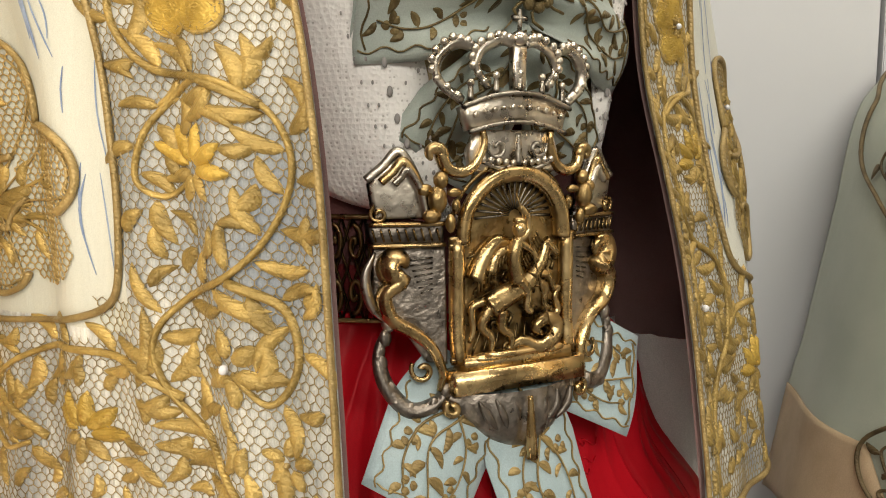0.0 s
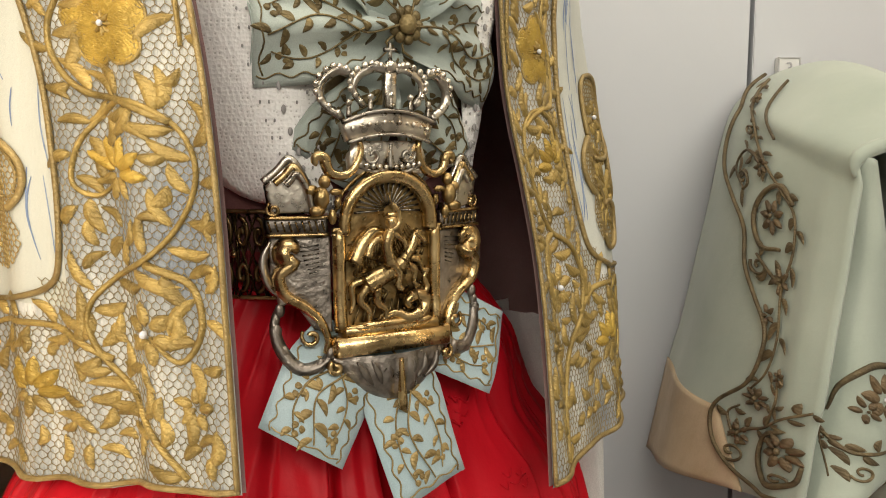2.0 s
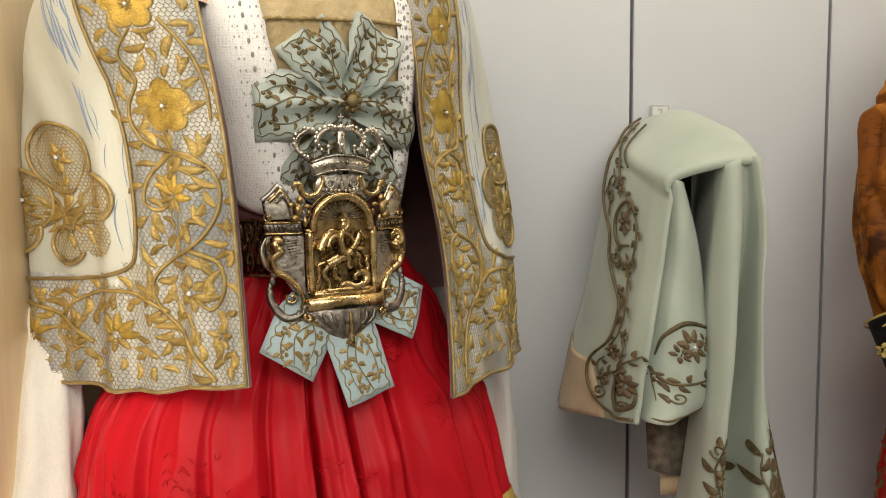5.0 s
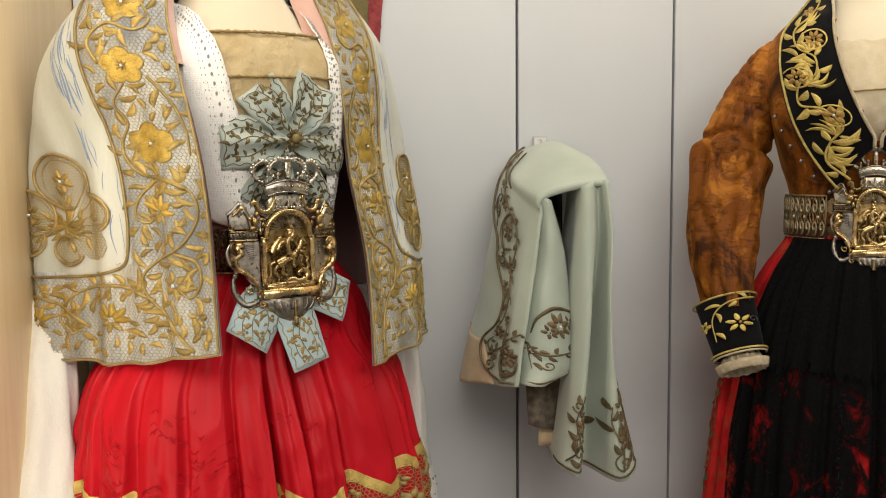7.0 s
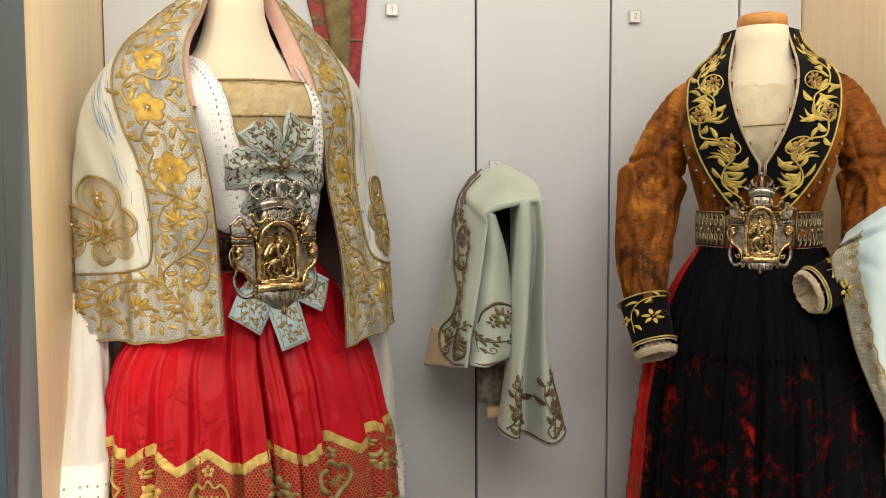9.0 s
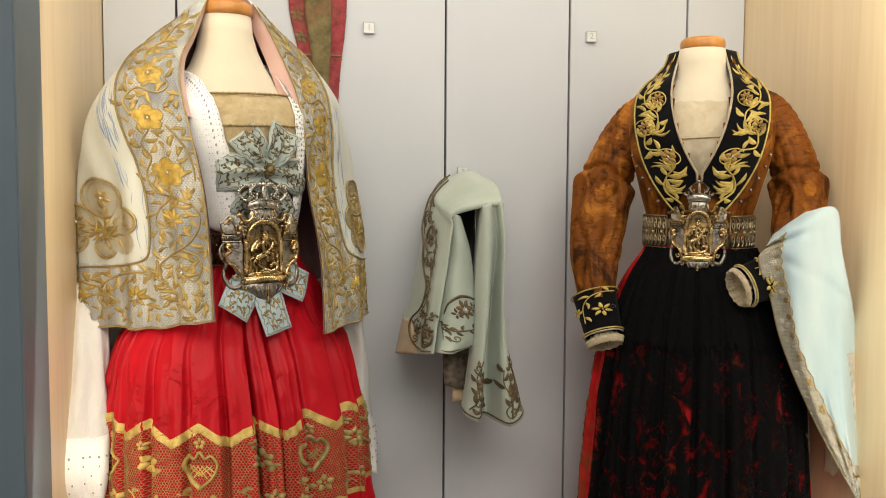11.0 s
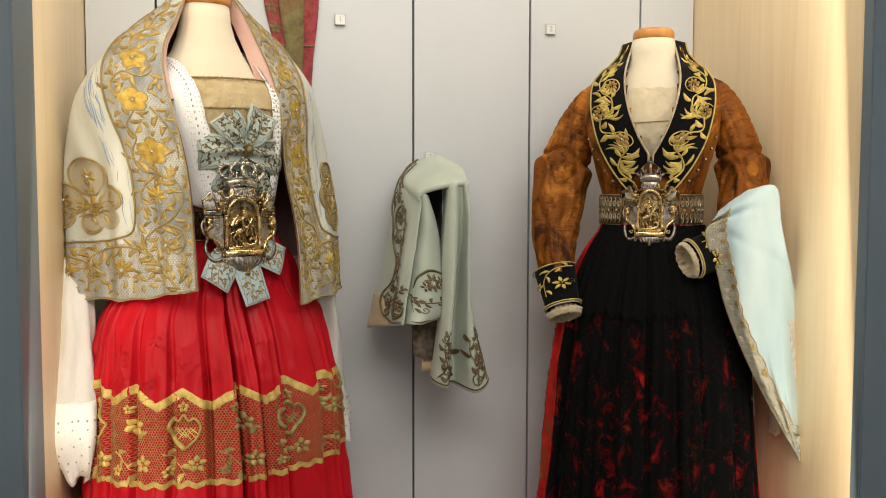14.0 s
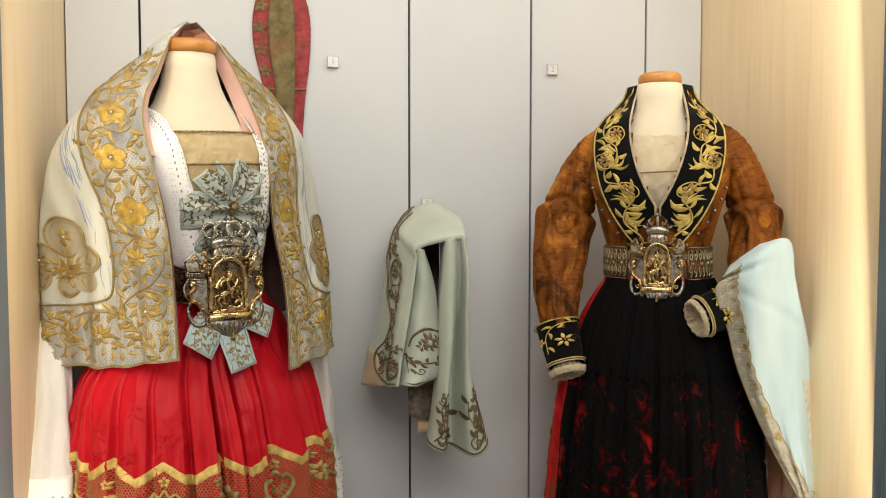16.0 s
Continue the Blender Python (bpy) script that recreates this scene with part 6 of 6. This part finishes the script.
SR = spline([(0.231, -0.123, 1.412), (0.296, -0.095, 1.419), (0.311, -0.097, 1.330), (0.337, -0.077, 1.222), (0.358, -0.050, 1.118), (0.364, -0.069, 0.957), (0.369, -0.099, 0.748)], 60)


def shawl_at(w, v, h=0.0):
    i = min(59.999, max(0.0, v * 60))
    k = int(i)
    a = Vector(SL[k]).lerp(Vector(SL[k + 1]), i - k)
    b = Vector(SR[k]).lerp(Vector(SR[k + 1]), i - k)
    p = a.lerp(b, w)
    width = (b - a).length
    puff = 0.040 * math.sin(math.pi * w) * min(1, width / 0.12) * (1.0 if v > 0.15 else 0.5 + 3.3 * v)
    fold = 0.004 * wob(w * 6, v * 9, 0.3) + 0.011 * math.sin(w * 10 + v * 8) * min(1, v * 3) * min(1, width / 0.1) - 0.020 * math.exp(-((v - 0.17 - 0.10 * w) / 0.022) ** 2) * (1 - w) - 0.012 * math.exp(-((v - 0.27 - 0.25 * w) / 0.03) ** 2) * w + 0.008 * math.sin(w * 23 + v * 3) * max(0.0, v - 0.3)
    return p + Vector((-0.25, -1, 0.05)).normalized() * (puff + fold + h)


part("silk", thick(grid(lambda u, v: shawl_at(u, v), 30, 70), 0.0015), SHAWL_M, shawl)
LACE_W = 0.058


def lace_put(x, v, h):
    i = min(59.999, max(0.0, v * 60))
    k = int(i)
    width = max(0.004, (Vector(SR[k]) - Vector(SL[k])).length)
    return shawl_at(min(0.999, x / width), v, h + 0.0018)


GOLD_LACE = cloth("gold_lace_ground", (0.42, 0.39, 0.32), (0.66, 0.63, 0.55), 60, 700, 0.55, 0.1, 0.6)
SILVER_T = thread("silver_gilt_thread", (0.42, 0.38, 0.28), (0.68, 0.63, 0.50), 0.4, 0.3)
part("lace_border", thick(grid(lambda u, v: lace_put((LACE_W + 0.004 * math.sin(v * 160)) * u, 0.13 + 0.87 * v, 0.0005), 8, 110), 0.0008), GOLD_LACE, shawl, "gold metal lace border")
bm = bmesh.new()
for i in range(70):
    for j in range(9):
        for e in (1, -1):
            v0, v1 = 0.14 + 0.85 * i / 70, 0.14 + 0.85 * (i + 1) / 70
            x0, x1 = LACE_W * (j + (0 if e > 0 else 1)) / 9, LACE_W * (j + (1 if e > 0 else 0)) / 9
            tube(bm, [lace_put(x0, v0, 0.0016), lace_put(x1, v1, 0.0016)], 0.0005, 3)
tagged(part("lace_net", bm, SILVER_T, shawl), kind="stuff")
rnd = random.Random(2)
for i in range(26):
    v = 0.155 + 0.83 * i / 26
    putv = lambda x, z, h, v=v: lace_put(x, v + z / 0.75, h + 0.0012)
    part("lace_flower", petals(bmesh.new(), (LACE_W * (0.62 + 0.16 * (i % 2)), 0.0), putv, 5, 0.001, 0.009, 0.007, rnd.uniform(0, 70), 360, 0.0012), GOLD_T if i % 2 else SILVER_T, shawl)
    part("lace_flower", petals(bmesh.new(), (LACE_W * (0.26 + 0.1 * (i % 2)), 0.010), putv, 4, 0.001, 0.008, 0.006, rnd.uniform(0, 70), 360, 0.0012), SILVER_T, shawl)
for w in (0.0, LACE_W):
    part("edge_cord", tube(bmesh.new(), [lace_put(w + (0.003 * math.sin(i * 0.9) if w else 0), 0.13 + 0.87 * i / 120, 0.001) for i in range(121)], 0.0013, 5), NETTH if not w else GOLD_T, shawl)
part("far_border", thick(grid(lambda u, v: shawl_at(1.0 - (0.13 + 0.012 * math.sin(v * 60)) * u * (1 - 0.5 * v), 0.70 + 0.22 * v, 0.002), 5, 40), 0.0008), GOLD_LACE, shawl, "other end of the gold lace border")
# ribbon ends below the shawl
BEIGE = cloth("beige_ribbon", (0.42, 0.29, 0.19), (0.58, 0.43, 0.31), 20, 900, 0.7)
for x, y, z0, z1, w in ((0.240, -0.050, 1.05, 0.842, 0.030), (0.308, -0.020, 1.00, 0.792, 0.036)):
    bm = thick(grid(lambda u, v: (x + (u - 0.5) * w * (0.7 + 0.3 * v) + 0.01 * v, y - 0.012 * math.sin(math.pi * u), z0 + (z1 - z0) * v + 0.004 * math.sin(u * 9)), 8, 14), 0.002)
    single("ribbon", bm, BEIGE, "plain beige ribbon end hanging below the shawl", "ribbon", M2, "beige ribbon ends")


# ---- garment hung over a bracket on the back wall ----
FELT = cloth("pale_green_felt", (0.385, 0.435, 0.365), (0.50, 0.545, 0.465), 7, 1300, 0.85, 0.25, 0.25)
FELT_SHADE = cloth("painted_inside_shade", (0.012, 0.013, 0.012), (0.025, 0.025, 0.023), 12, 900, 0.9)
PEACH = cloth("peach_lining", (0.50, 0.36, 0.22), (0.66, 0.51, 0.34), 16, 900, 0.7, 0.1, 0.3)
BROWN_PRINT = cloth("brown_print", (0.05, 0.035, 0.025), (0.20, 0.16, 0.12), 55, 900, 0.8)
UMBER = thread("umber_thread", (0.07, 0.05, 0.025), (0.19, 0.14, 0.07), 0.55, 0.25)
WALNUT_T = thread("walnut_thread", (0.075, 0.050, 0.026), (0.21, 0.145, 0.075), 0.5, 0.3)
gar = thing("hanging_jacket", "pale green felt jacket with umber embroidery folded over a wall bracket", "jacket")
# Left hanging: from the wall edge (AL) to the front crease (AR); its upper end rolls over the bracket to the ridge on the other side.
AL = spline([(0.002, -0.02, 1.480), (-0.035, -0.025, 1.447), (-0.061, -0.03, 1.339), (-0.091, -0.035, 1.206), (-0.110, -0.04, 1.146), (-0.136, -0.045, 1.032)], 60)
AR = spline([(-0.046, -0.340, 1.402), (-0.054, -0.345, 1.350), (-0.064, -0.350, 1.279), (-0.079, -0.360, 1.194), (-0.088, -0.360, 1.140), (-0.094, -0.360, 1.085)], 60)
BR = spline([(-0.030, -0.325, 1.394), (-0.005, -0.310, 1.323), (0.008, -0.305, 1.251), (0.018, -0.305, 1.192), (0.024, -0.310, 1.135), (0.010, -0.320, 1.100), (-0.042, -0.345, 1.087)], 60)


def between(L, R, s, t, n=60):
    i = min(n - 0.001, max(0.0, t * n))
    k = int(i)
    return Vector(L[k]).lerp(Vector(L[k + 1]), i - k).lerp(Vector(R[k]).lerp(Vector(R[k + 1]), i - k), s)


def hang_at(s, t):
    p = between(AL, AR, s, t)
    return p + Vector((-0.028 * math.sin(math.pi * s) + 0.006 * math.sin(9 * s + 1) * t - 0.008 * math.exp(-((s - 0.90) / 0.06) ** 2) * min(1.0, t * 2) * min(1.0, (1.0 - s) * 16), 0.003 * wob(s * 3, t * 5, 0.2), 0))


def gar_at(s, t, h=0.0):
    """t from -0.4 at the ridge beyond the bracket, over the top at 0, to 1 at the hem."""
    if t >= 0.12:
        p = hang_at(s, t)
        n = Vector((-0.93, -0.25, 0.22))
    else:
        ridge = Vector((0.088, -0.02, 1.486)).lerp(Vector((0.066, -0.345, 1.430)), s) + Vector((0.012 * math.sin(math.pi * s), 0, 0.016 * math.sin(math.pi * s)))
        top = hang_at(s, 0.0).lerp(ridge, 0.55) + Vector((0, 0, 0.020 - 0.012 * s + 0.020 * math.sin(math.pi * s)))
        left = hang_at(s, 0.0) + Vector((-0.002, 0, 0.004))
        pts = spline([ridge, top, left, hang_at(s, 0.12)], 24)
        i = min(23.999, max(0.0, (t + 0.4) / 0.52 * 24))
        k = int(i)
        p = Vector(pts[k] + (pts[k + 1] - pts[k]) * (i - k))
        n = Vector((-0.93, -0.25, 0.22)).lerp(Vector((0, -0.3, 1)), min(1.0, (0.12 - t) / 0.3))
    return p + n.normalized() * h


def flap_at(w, t, h=0.0):
    """The second lobe, from the crease to the edge of the opening."""
    p = between(AR, BR, w, t)
    return p + Vector((0.1, -0.99, 0.05)) * (0.022 * max(0.0, math.sin(math.pi * w)) ** 0.8 * min(1.0, 0.3 + t) + h + 0.003 * wob(w * 3, t * 6, 0.9)) + Vector((0.006, 0.034, 0)) * max(0.0, 1 - w) ** 4 * min(1.0, 4 * t)


CL = spline([(0.019, 1.420), (0.014, 1.339), (0.008, 1.249), (0.004, 1.157), (-0.002, 1.064), (-0.019, 0.937)], 50)
CV = spline([(0.050, 1.430), (0.058, 1.338), (0.056, 1.246), (0.051, 1.153), (0.042, 1.059), (0.040, 0.922)], 50)
CR = spline([(0.067, 1.428), (0.076, 1.339), (0.070, 1.248), (0.075, 1.155), (0.092, 1.061), (0.125, 0.931)], 50)
PROFILES = []
for k in range(51):
    l, v, r = CL[k], CV[k], CR[k]
    t = k / 50
    g = min(1.0, 0.2 + 1.6 * t)
    PROFILES.append(spline([(l[0] + 0.050 - 0.02 * t, -0.120, l[1]), (l[0] + 0.014, -0.235, l[1]), (l[0], -0.338, l[1]), ((l[0] + v[0]) / 2 - 0.004, -0.350 - 0.026 * g, (l[1] + v[1]) / 2),
                            (v[0], -0.350 + 0.055 * g, v[1]), (v[0] + 0.5 * (r[0] - v[0]), -0.352 - 0.018 * g, 0.5 * (v[1] + r[1]) - 0.014 * t * t), (r[0], -0.335, r[1]), (r[0] + 0.008, -0.200, r[1] + 0.01), (r[0] + 0.004, -0.030, r[1] + 0.02)], 64))


def right_at(w, t, h=0.0):
    """The far end, which falls in two deep folds: w from inside the opening to the wall."""
    i, j = min(49.999, max(0.0, t * 50)), min(63.999, max(0.0, w * 64))
    k, m = int(i), int(j)
    a = Vector(PROFILES[k][m] + (PROFILES[k][m + 1] - PROFILES[k][m]) * (j - m))
    b = Vector(PROFILES[k + 1][m] + (PROFILES[k + 1][m + 1] - PROFILES[k + 1][m]) * (j - m))
    return a.lerp(b, i - k) + Vector((-0.15, -1, 0.05)).normalized() * h


part("left_drape", thick(grid(lambda u, v: gar_at(u, -0.4 + 1.4 * v), 36, 90), 0.0035), FELT, gar)
part("peach_cuff", thick(grid(lambda u, v: gar_at(0.005 + (0.60 + 0.16 * v) * u, 0.80 + 0.20 * v, 0.003), 16, 12), 0.002), PEACH, gar, "turned-up peach lining at the hem")
part("front_flap", thick(grid(lambda u, v: flap_at(u, v), 18, 50), 0.003), FELT, gar)
part("right_drape", thick(grid(lambda u, v: right_at(u, v), 64, 50), 0.003), FELT, gar)
part("front_roll", tube(bmesh.new(), [gar_at(1.0, t, 0.0) + Vector((0, 0.003, -0.004)) for t in np.linspace(0.05, -0.40, 26)] + [right_at(0.75, t) + Vector((-0.003, 0.004, 0)) for t in (0.05, 0.12, 0.2, 0.3)], lambda t: min(0.0072, 0.0022 + 0.03 * t) - 0.016 * max(0.0, t - 0.75), 9), FELT, gar)
part("inner_tail", thick(grid(lambda u, v: (-0.060 + 0.075 * u + 0.006 * v, -0.275 - 0.008 * math.sin(u * 6), 1.10 - (0.105 + 0.022 * u) * v), 12, 14), 0.003), BROWN_PRINT, gar, "dark brown embroidered inner panel")
part("peach_tail", thick(grid(lambda u, v: (-0.031 + 0.032 * u, -0.262, 1.02 - 0.070 * v), 4, 6), 0.002), PEACH, gar)
# Near-black sheet stands in for the shade deep in the opening.
part("inside", thick(grid(lambda u, v: (-0.030 + 0.075 * u, -0.16 - 0.05 * math.sin(math.pi * u), 1.425 - 0.33 * v), 8, 12), 0.002), FELT_SHADE, gar, "dark sheet added to paint the shade inside the folds")
rnd = random.Random(17)
A_W, A_H, B_W, B_H = 0.33, 0.46, 0.075, 0.31
sp = lambda x, z, h: gar_at(x / A_W, z / A_H, h + 0.0035)
fp = lambda x, z, h: flap_at(x / B_W, z / B_H, h + 0.0030)
rp = lambda x, z, h: right_at(0.24 + x / 0.24, z / 0.50, h + 0.0030)
on_a = lambda line: [(x * A_W, z * A_H) for x, z in line]
on_b = lambda line: [(x * B_W, z * B_H) for x, z in line]


def motif(line, put, size, w, step, r=0.0014, mat=None):
    leafy(gar, line, put, mat or UMBER, step, size, w, step * 0.5, 50, rnd, r, ("stem", "leaf"), 0.0014)


# scalloped edge of the embroidered band, then its vine
part("edge_cord", cord(bmesh.new(), on_a([(0.02, -0.10), (0.10, 0.02), (0.18, 0.13), (0.23, 0.27), (0.43, 0.32), (0.55, 0.36), (0.60, 0.43), (0.68, 0.48), (0.74, 0.52), (0.75, 0.57), (0.71, 0.67), (0.60, 0.79), (0.61, 0.87), (0.70, 0.935), (0.84, 0.975), (0.99, 0.982)]), sp, 0.0024, 90), UMBER, gar, "umber couched edge cord")
part("edge_cord", cord(bmesh.new(), on_a([(0.36, -0.12), (0.48, -0.02), (0.60, 0.09)]), sp, 0.0018, 24), UMBER, gar)
for line in ([(0.16, -0.10), (0.28, -0.02), (0.36, 0.05), (0.44, 0.12), (0.57, 0.19), (0.70, 0.24), (0.78, 0.28), (0.80, 0.36), (0.78, 0.45), (0.80, 0.53), (0.78, 0.61), (0.73, 0.68)],
             [(0.57, 0.20), (0.45, 0.20), (0.40, 0.26), (0.50, 0.29)], [(0.78, 0.44), (0.70, 0.42), (0.64, 0.40)], [(0.68, 0.86), (0.76, 0.82), (0.83, 0.79), (0.93, 0.71), (0.99, 0.67)], [(0.83, 0.79), (0.86, 0.68), (0.84, 0.62)], [(0.70, 0.86), (0.66, 0.80), (0.70, 0.76)]):
    motif(on_a(line), sp, 0.019, 0.008, 0.016, 0.0021)
for line in ([(0.77, 0.26), (0.70, 0.23), (0.62, 0.27), (0.59, 0.33), (0.65, 0.38), (0.74, 0.37)], [(0.92, 0.77), (0.83, 0.82), (0.82, 0.90), (0.89, 0.945), (0.97, 0.92), (0.99, 0.86)]):
    part("ring_stem", cord(bmesh.new(), on_a(line), sp, lambda t: 0.0022 + 0.0014 * math.sin(math.pi * t), 40, 0.0012), UMBER, gar)
for c, r, n in (((0.30, -0.03), 0.016, 6), ((0.57, 0.21), 0.017, 6), ((0.68, 0.31), 0.022, 7), ((0.77, 0.43), 0.015, 5), ((0.74, 0.50), 0.012, 5), ((0.76, 0.71), 0.024, 7), ((0.92, 0.835), 0.032, 8), ((0.85, 0.61), 0.013, 6), ((0.72, 0.845), 0.018, 5)):
    rosette(gar, (c[0] * A_W, c[1] * A_H), sp, WALNUT_T, n, r * 0.85, r * 0.36, UMBER)
for c, r0, a0 in (((0.47, 0.27), 0.010, 0), ((0.66, 0.42), 0.009, 120), ((0.40, 0.14), 0.008, 200), ((0.70, 0.90), 0.012, 60), ((0.92, 0.92), 0.008, 10)):
    part("scroll", cord(bmesh.new(), [(c[0] * A_W + 1.6 * (x - c[0] * A_W), z) for x, z in spiral((c[0] * A_W, c[1] * A_H), 0.002, r0, a0, a0 + 430, 18)], sp, 0.0018, 50, 0.001), UMBER, gar)
part("ring_stem", cord(bmesh.new(), on_b([(0.98, 0.485), (0.60, 0.495), (0.35, 0.52), (0.14, 0.58), (0.08, 0.66)]), fp, lambda t: 0.0018 + 0.0022 * math.sin(math.pi * t), 40, 0.0012), UMBER, gar)
motif(on_b([(0.03, 0.73), (0.25, 0.77), (0.47, 0.75), (0.93, 0.68)]), fp, 0.016, 0.007, 0.012, 0.0022)
motif(on_b([(0.06, 0.74), (0.10, 0.80), (0.18, 0.88)]), fp, 0.016, 0.008, 0.009, 0.0018)
for c, r, n in (((0.55, 0.575), 0.021, 7), ((0.36, 0.62), 0.013, 5), ((0.08, 0.76), 0.014, 6), ((0.78, 0.545), 0.012, 5)):
    rosette(gar, (c[0] * B_W, c[1] * B_H), fp, WALNUT_T, n, r * 0.9, r * 0.40, PEARL if n == 7 else UMBER)
part("scroll", cord(bmesh.new(), spiral((0.43 * B_W, 0.83 * B_H), 0.002, 0.010, 80, 500, 18), fp, 0.0015, 40, 0.001), UMBER, gar)
part("edge_cord", cord(bmesh.new(), on_b([(0.97, 0.46), (0.97, 0.60), (0.97, 0.72), (0.97, 0.82), (0.95, 0.91), (0.6, 0.965), (0.02, 0.975)]), fp, 0.0018, 50), UMBER, gar)
for line in ([(0.012, 0.485), (0.030, 0.460), (0.020, 0.430), (0.034, 0.395)], [(0.030, 0.460), (0.052, 0.447), (0.056, 0.425)], [(0.098, 0.488), (0.104, 0.455), (0.116, 0.430), (0.106, 0.380)], [(0.104, 0.455), (0.090, 0.430), (0.092, 0.405)], [(0.116, 0.488), (0.122, 0.450), (0.118, 0.415)]):
    motif(line, rp, 0.018, 0.008, 0.012, 0.0020)
for x, z, r0, a0 in ((0.030, 0.470, 0.012, 0), (0.022, 0.410, 0.010, 90), (0.100, 0.478, 0.012, 200), (0.112, 0.400, 0.010, 0)):
    part("scroll", cord(bmesh.new(), spiral((x, z), 0.003, r0, a0, a0 + 430, 18), rp, 0.0017, 50, 0.001), UMBER, gar)
for c in ((0.034, 0.437), (0.110, 0.452), (0.050, 0.478)):
    rosette(gar, c, rp, WALNUT_T, 6, 0.015, 0.009, UMBER)
part("edge_cord", tube(bmesh.new(), [right_at(0.2 + 0.6 * i / 50, 0.988, 0.003) for i in range(51)], 0.0018, 6), UMBER, gar)
br = thing("bracket", "thin steel bracket that carries the hung jacket", "bracket")
part("arm", tube(bmesh.new(), [(0.045, 0.0, 1.472), (0.046, -0.15, 1.462), (0.048, -0.33, 1.415)], 0.005, 8), STEEL, br)
part("wall_plate", boxed((0.03, -0.004, 1.45), (0.06, 0.0, 1.485), 0.001), STEEL, br, "", False)

# ---- brocade stole on the wall ----
stole = thing("stole", "red and olive brocade strip with a rounded end on the wall", "textile")
RED_S = cloth("faded_red_brocade", (0.20, 0.03, 0.035), (0.42, 0.07, 0.075), 60, 800, 0.85, 0.2, 0.6, None, (0.13, 0.09, 0.04))
OLIVE = cloth("olive_brocade", (0.10, 0.075, 0.03), (0.24, 0.19, 0.08), 45, 800, 0.8, 0.2, 0.6, None, (0.30, 0.10, 0.06))
EDGE = table([(1.30, -0.392, -0.292), (1.45, -0.388, -0.290), (1.60, -0.382, -0.286), (1.70, -0.379, -0.281), (1.775, -0.377, -0.275), (1.83, -0.388, -0.268), (1.89, -0.402, -0.262), (1.945, -0.407, -0.260), (2.00, -0.402, -0.265), (2.04, -0.388, -0.279), (2.066, -0.362, -0.303), (2.074, -0.338, -0.328)])


def stole_at(w, z, h):
    a, b = EDGE(z)
    return (a + (b - a) * w, -0.006 - h - 0.003 * wob(w * 3, z * 6, 0.4), z)


for name, w0, w1, mat, h in (("red_border", 0.0, 0.29, RED_S, 0.0), ("red_border", 0.71, 1.0, RED_S, 0.0), ("olive_centre", 0.27, 0.73, OLIVE, 0.003)):
    part(name, thick(grid(lambda u, v: stole_at(w0 + (w1 - w0) * u, 1.30 + 0.774 * v, h), 8, 50), 0.003), mat, stole)
part("cross_seam", tube(bmesh.new(), [stole_at(i / 12, 1.795, 0.004) for i in range(13)], 0.0025, 6), OLIVE, stole)
for z in np.arange(1.62, 2.05, 0.055):
    for w in (0.12, 0.88, 0.5):
        put = lambda x, zz, h, w=w: Vector(stole_at(w + x / 0.12, zz, h + (0.004 if w == 0.5 else 0.001)))
        part("woven_flower", petals(bmesh.new(), (0.0, z + (0.02 if w == 0.5 else 0)), put, 5, 0.002, 0.017, 0.010, 90 * w, 360, 0.0010), OLIVE if w != 0.5 else WOVEN, stole)

# ---- number tags ----
ACRYL = plain("frosted_acrylic", (0.70, 0.70, 0.68), 0.25, 0.03)
RIM = plain("tag_rim_grey", (0.42, 0.42, 0.42), 0.5)
INK = plain("grey_ink", (0.36, 0.36, 0.37), 0.6)
for n, x, z in (("1", -0.203, 1.870), ("2", 0.399, 1.870), ("3", 0.046, 1.502)):
    tag = thing("number_tag", "small frosted tag with the number %s on the wall" % n, "tag", pose(x, 0, z), "number tags")
    part("block", boxed((-0.0145, -0.010, -0.0145), (0.0145, -0.0005, 0.0145), 0.0012), ACRYL, tag, "", False)
    for a, b in (((-0.0145, -0.0125), (-0.0130, 0.0125)), ((0.0130, -0.0125), (0.0145, 0.0125)), ((-0.0145, -0.0145), (0.0145, -0.0130)), ((-0.0145, 0.0130), (0.0145, 0.0145))):
        part("rim", boxed((a[0], -0.0108, a[1]), (b[0], -0.0098, b[1])), RIM, tag, "", False)
    txt = bpy.data.curves.new("number", "FONT")
    txt.body, txt.size, txt.extrude, txt.align_x, txt.align_y = n, 0.022, 0.0003, "CENTER", "CENTER"
    tmp = new("number_curve", txt)
    me = bpy.data.meshes.new_from_object(tmp)
    bpy.data.objects.remove(tmp)
    me.transform(Matrix.Translation((0, -0.0106, 0)) @ Matrix.Rotation(math.pi / 2, 4, "X"))
    me.materials.append(INK)
    ob = new("number", me)
    ob.parent = tag
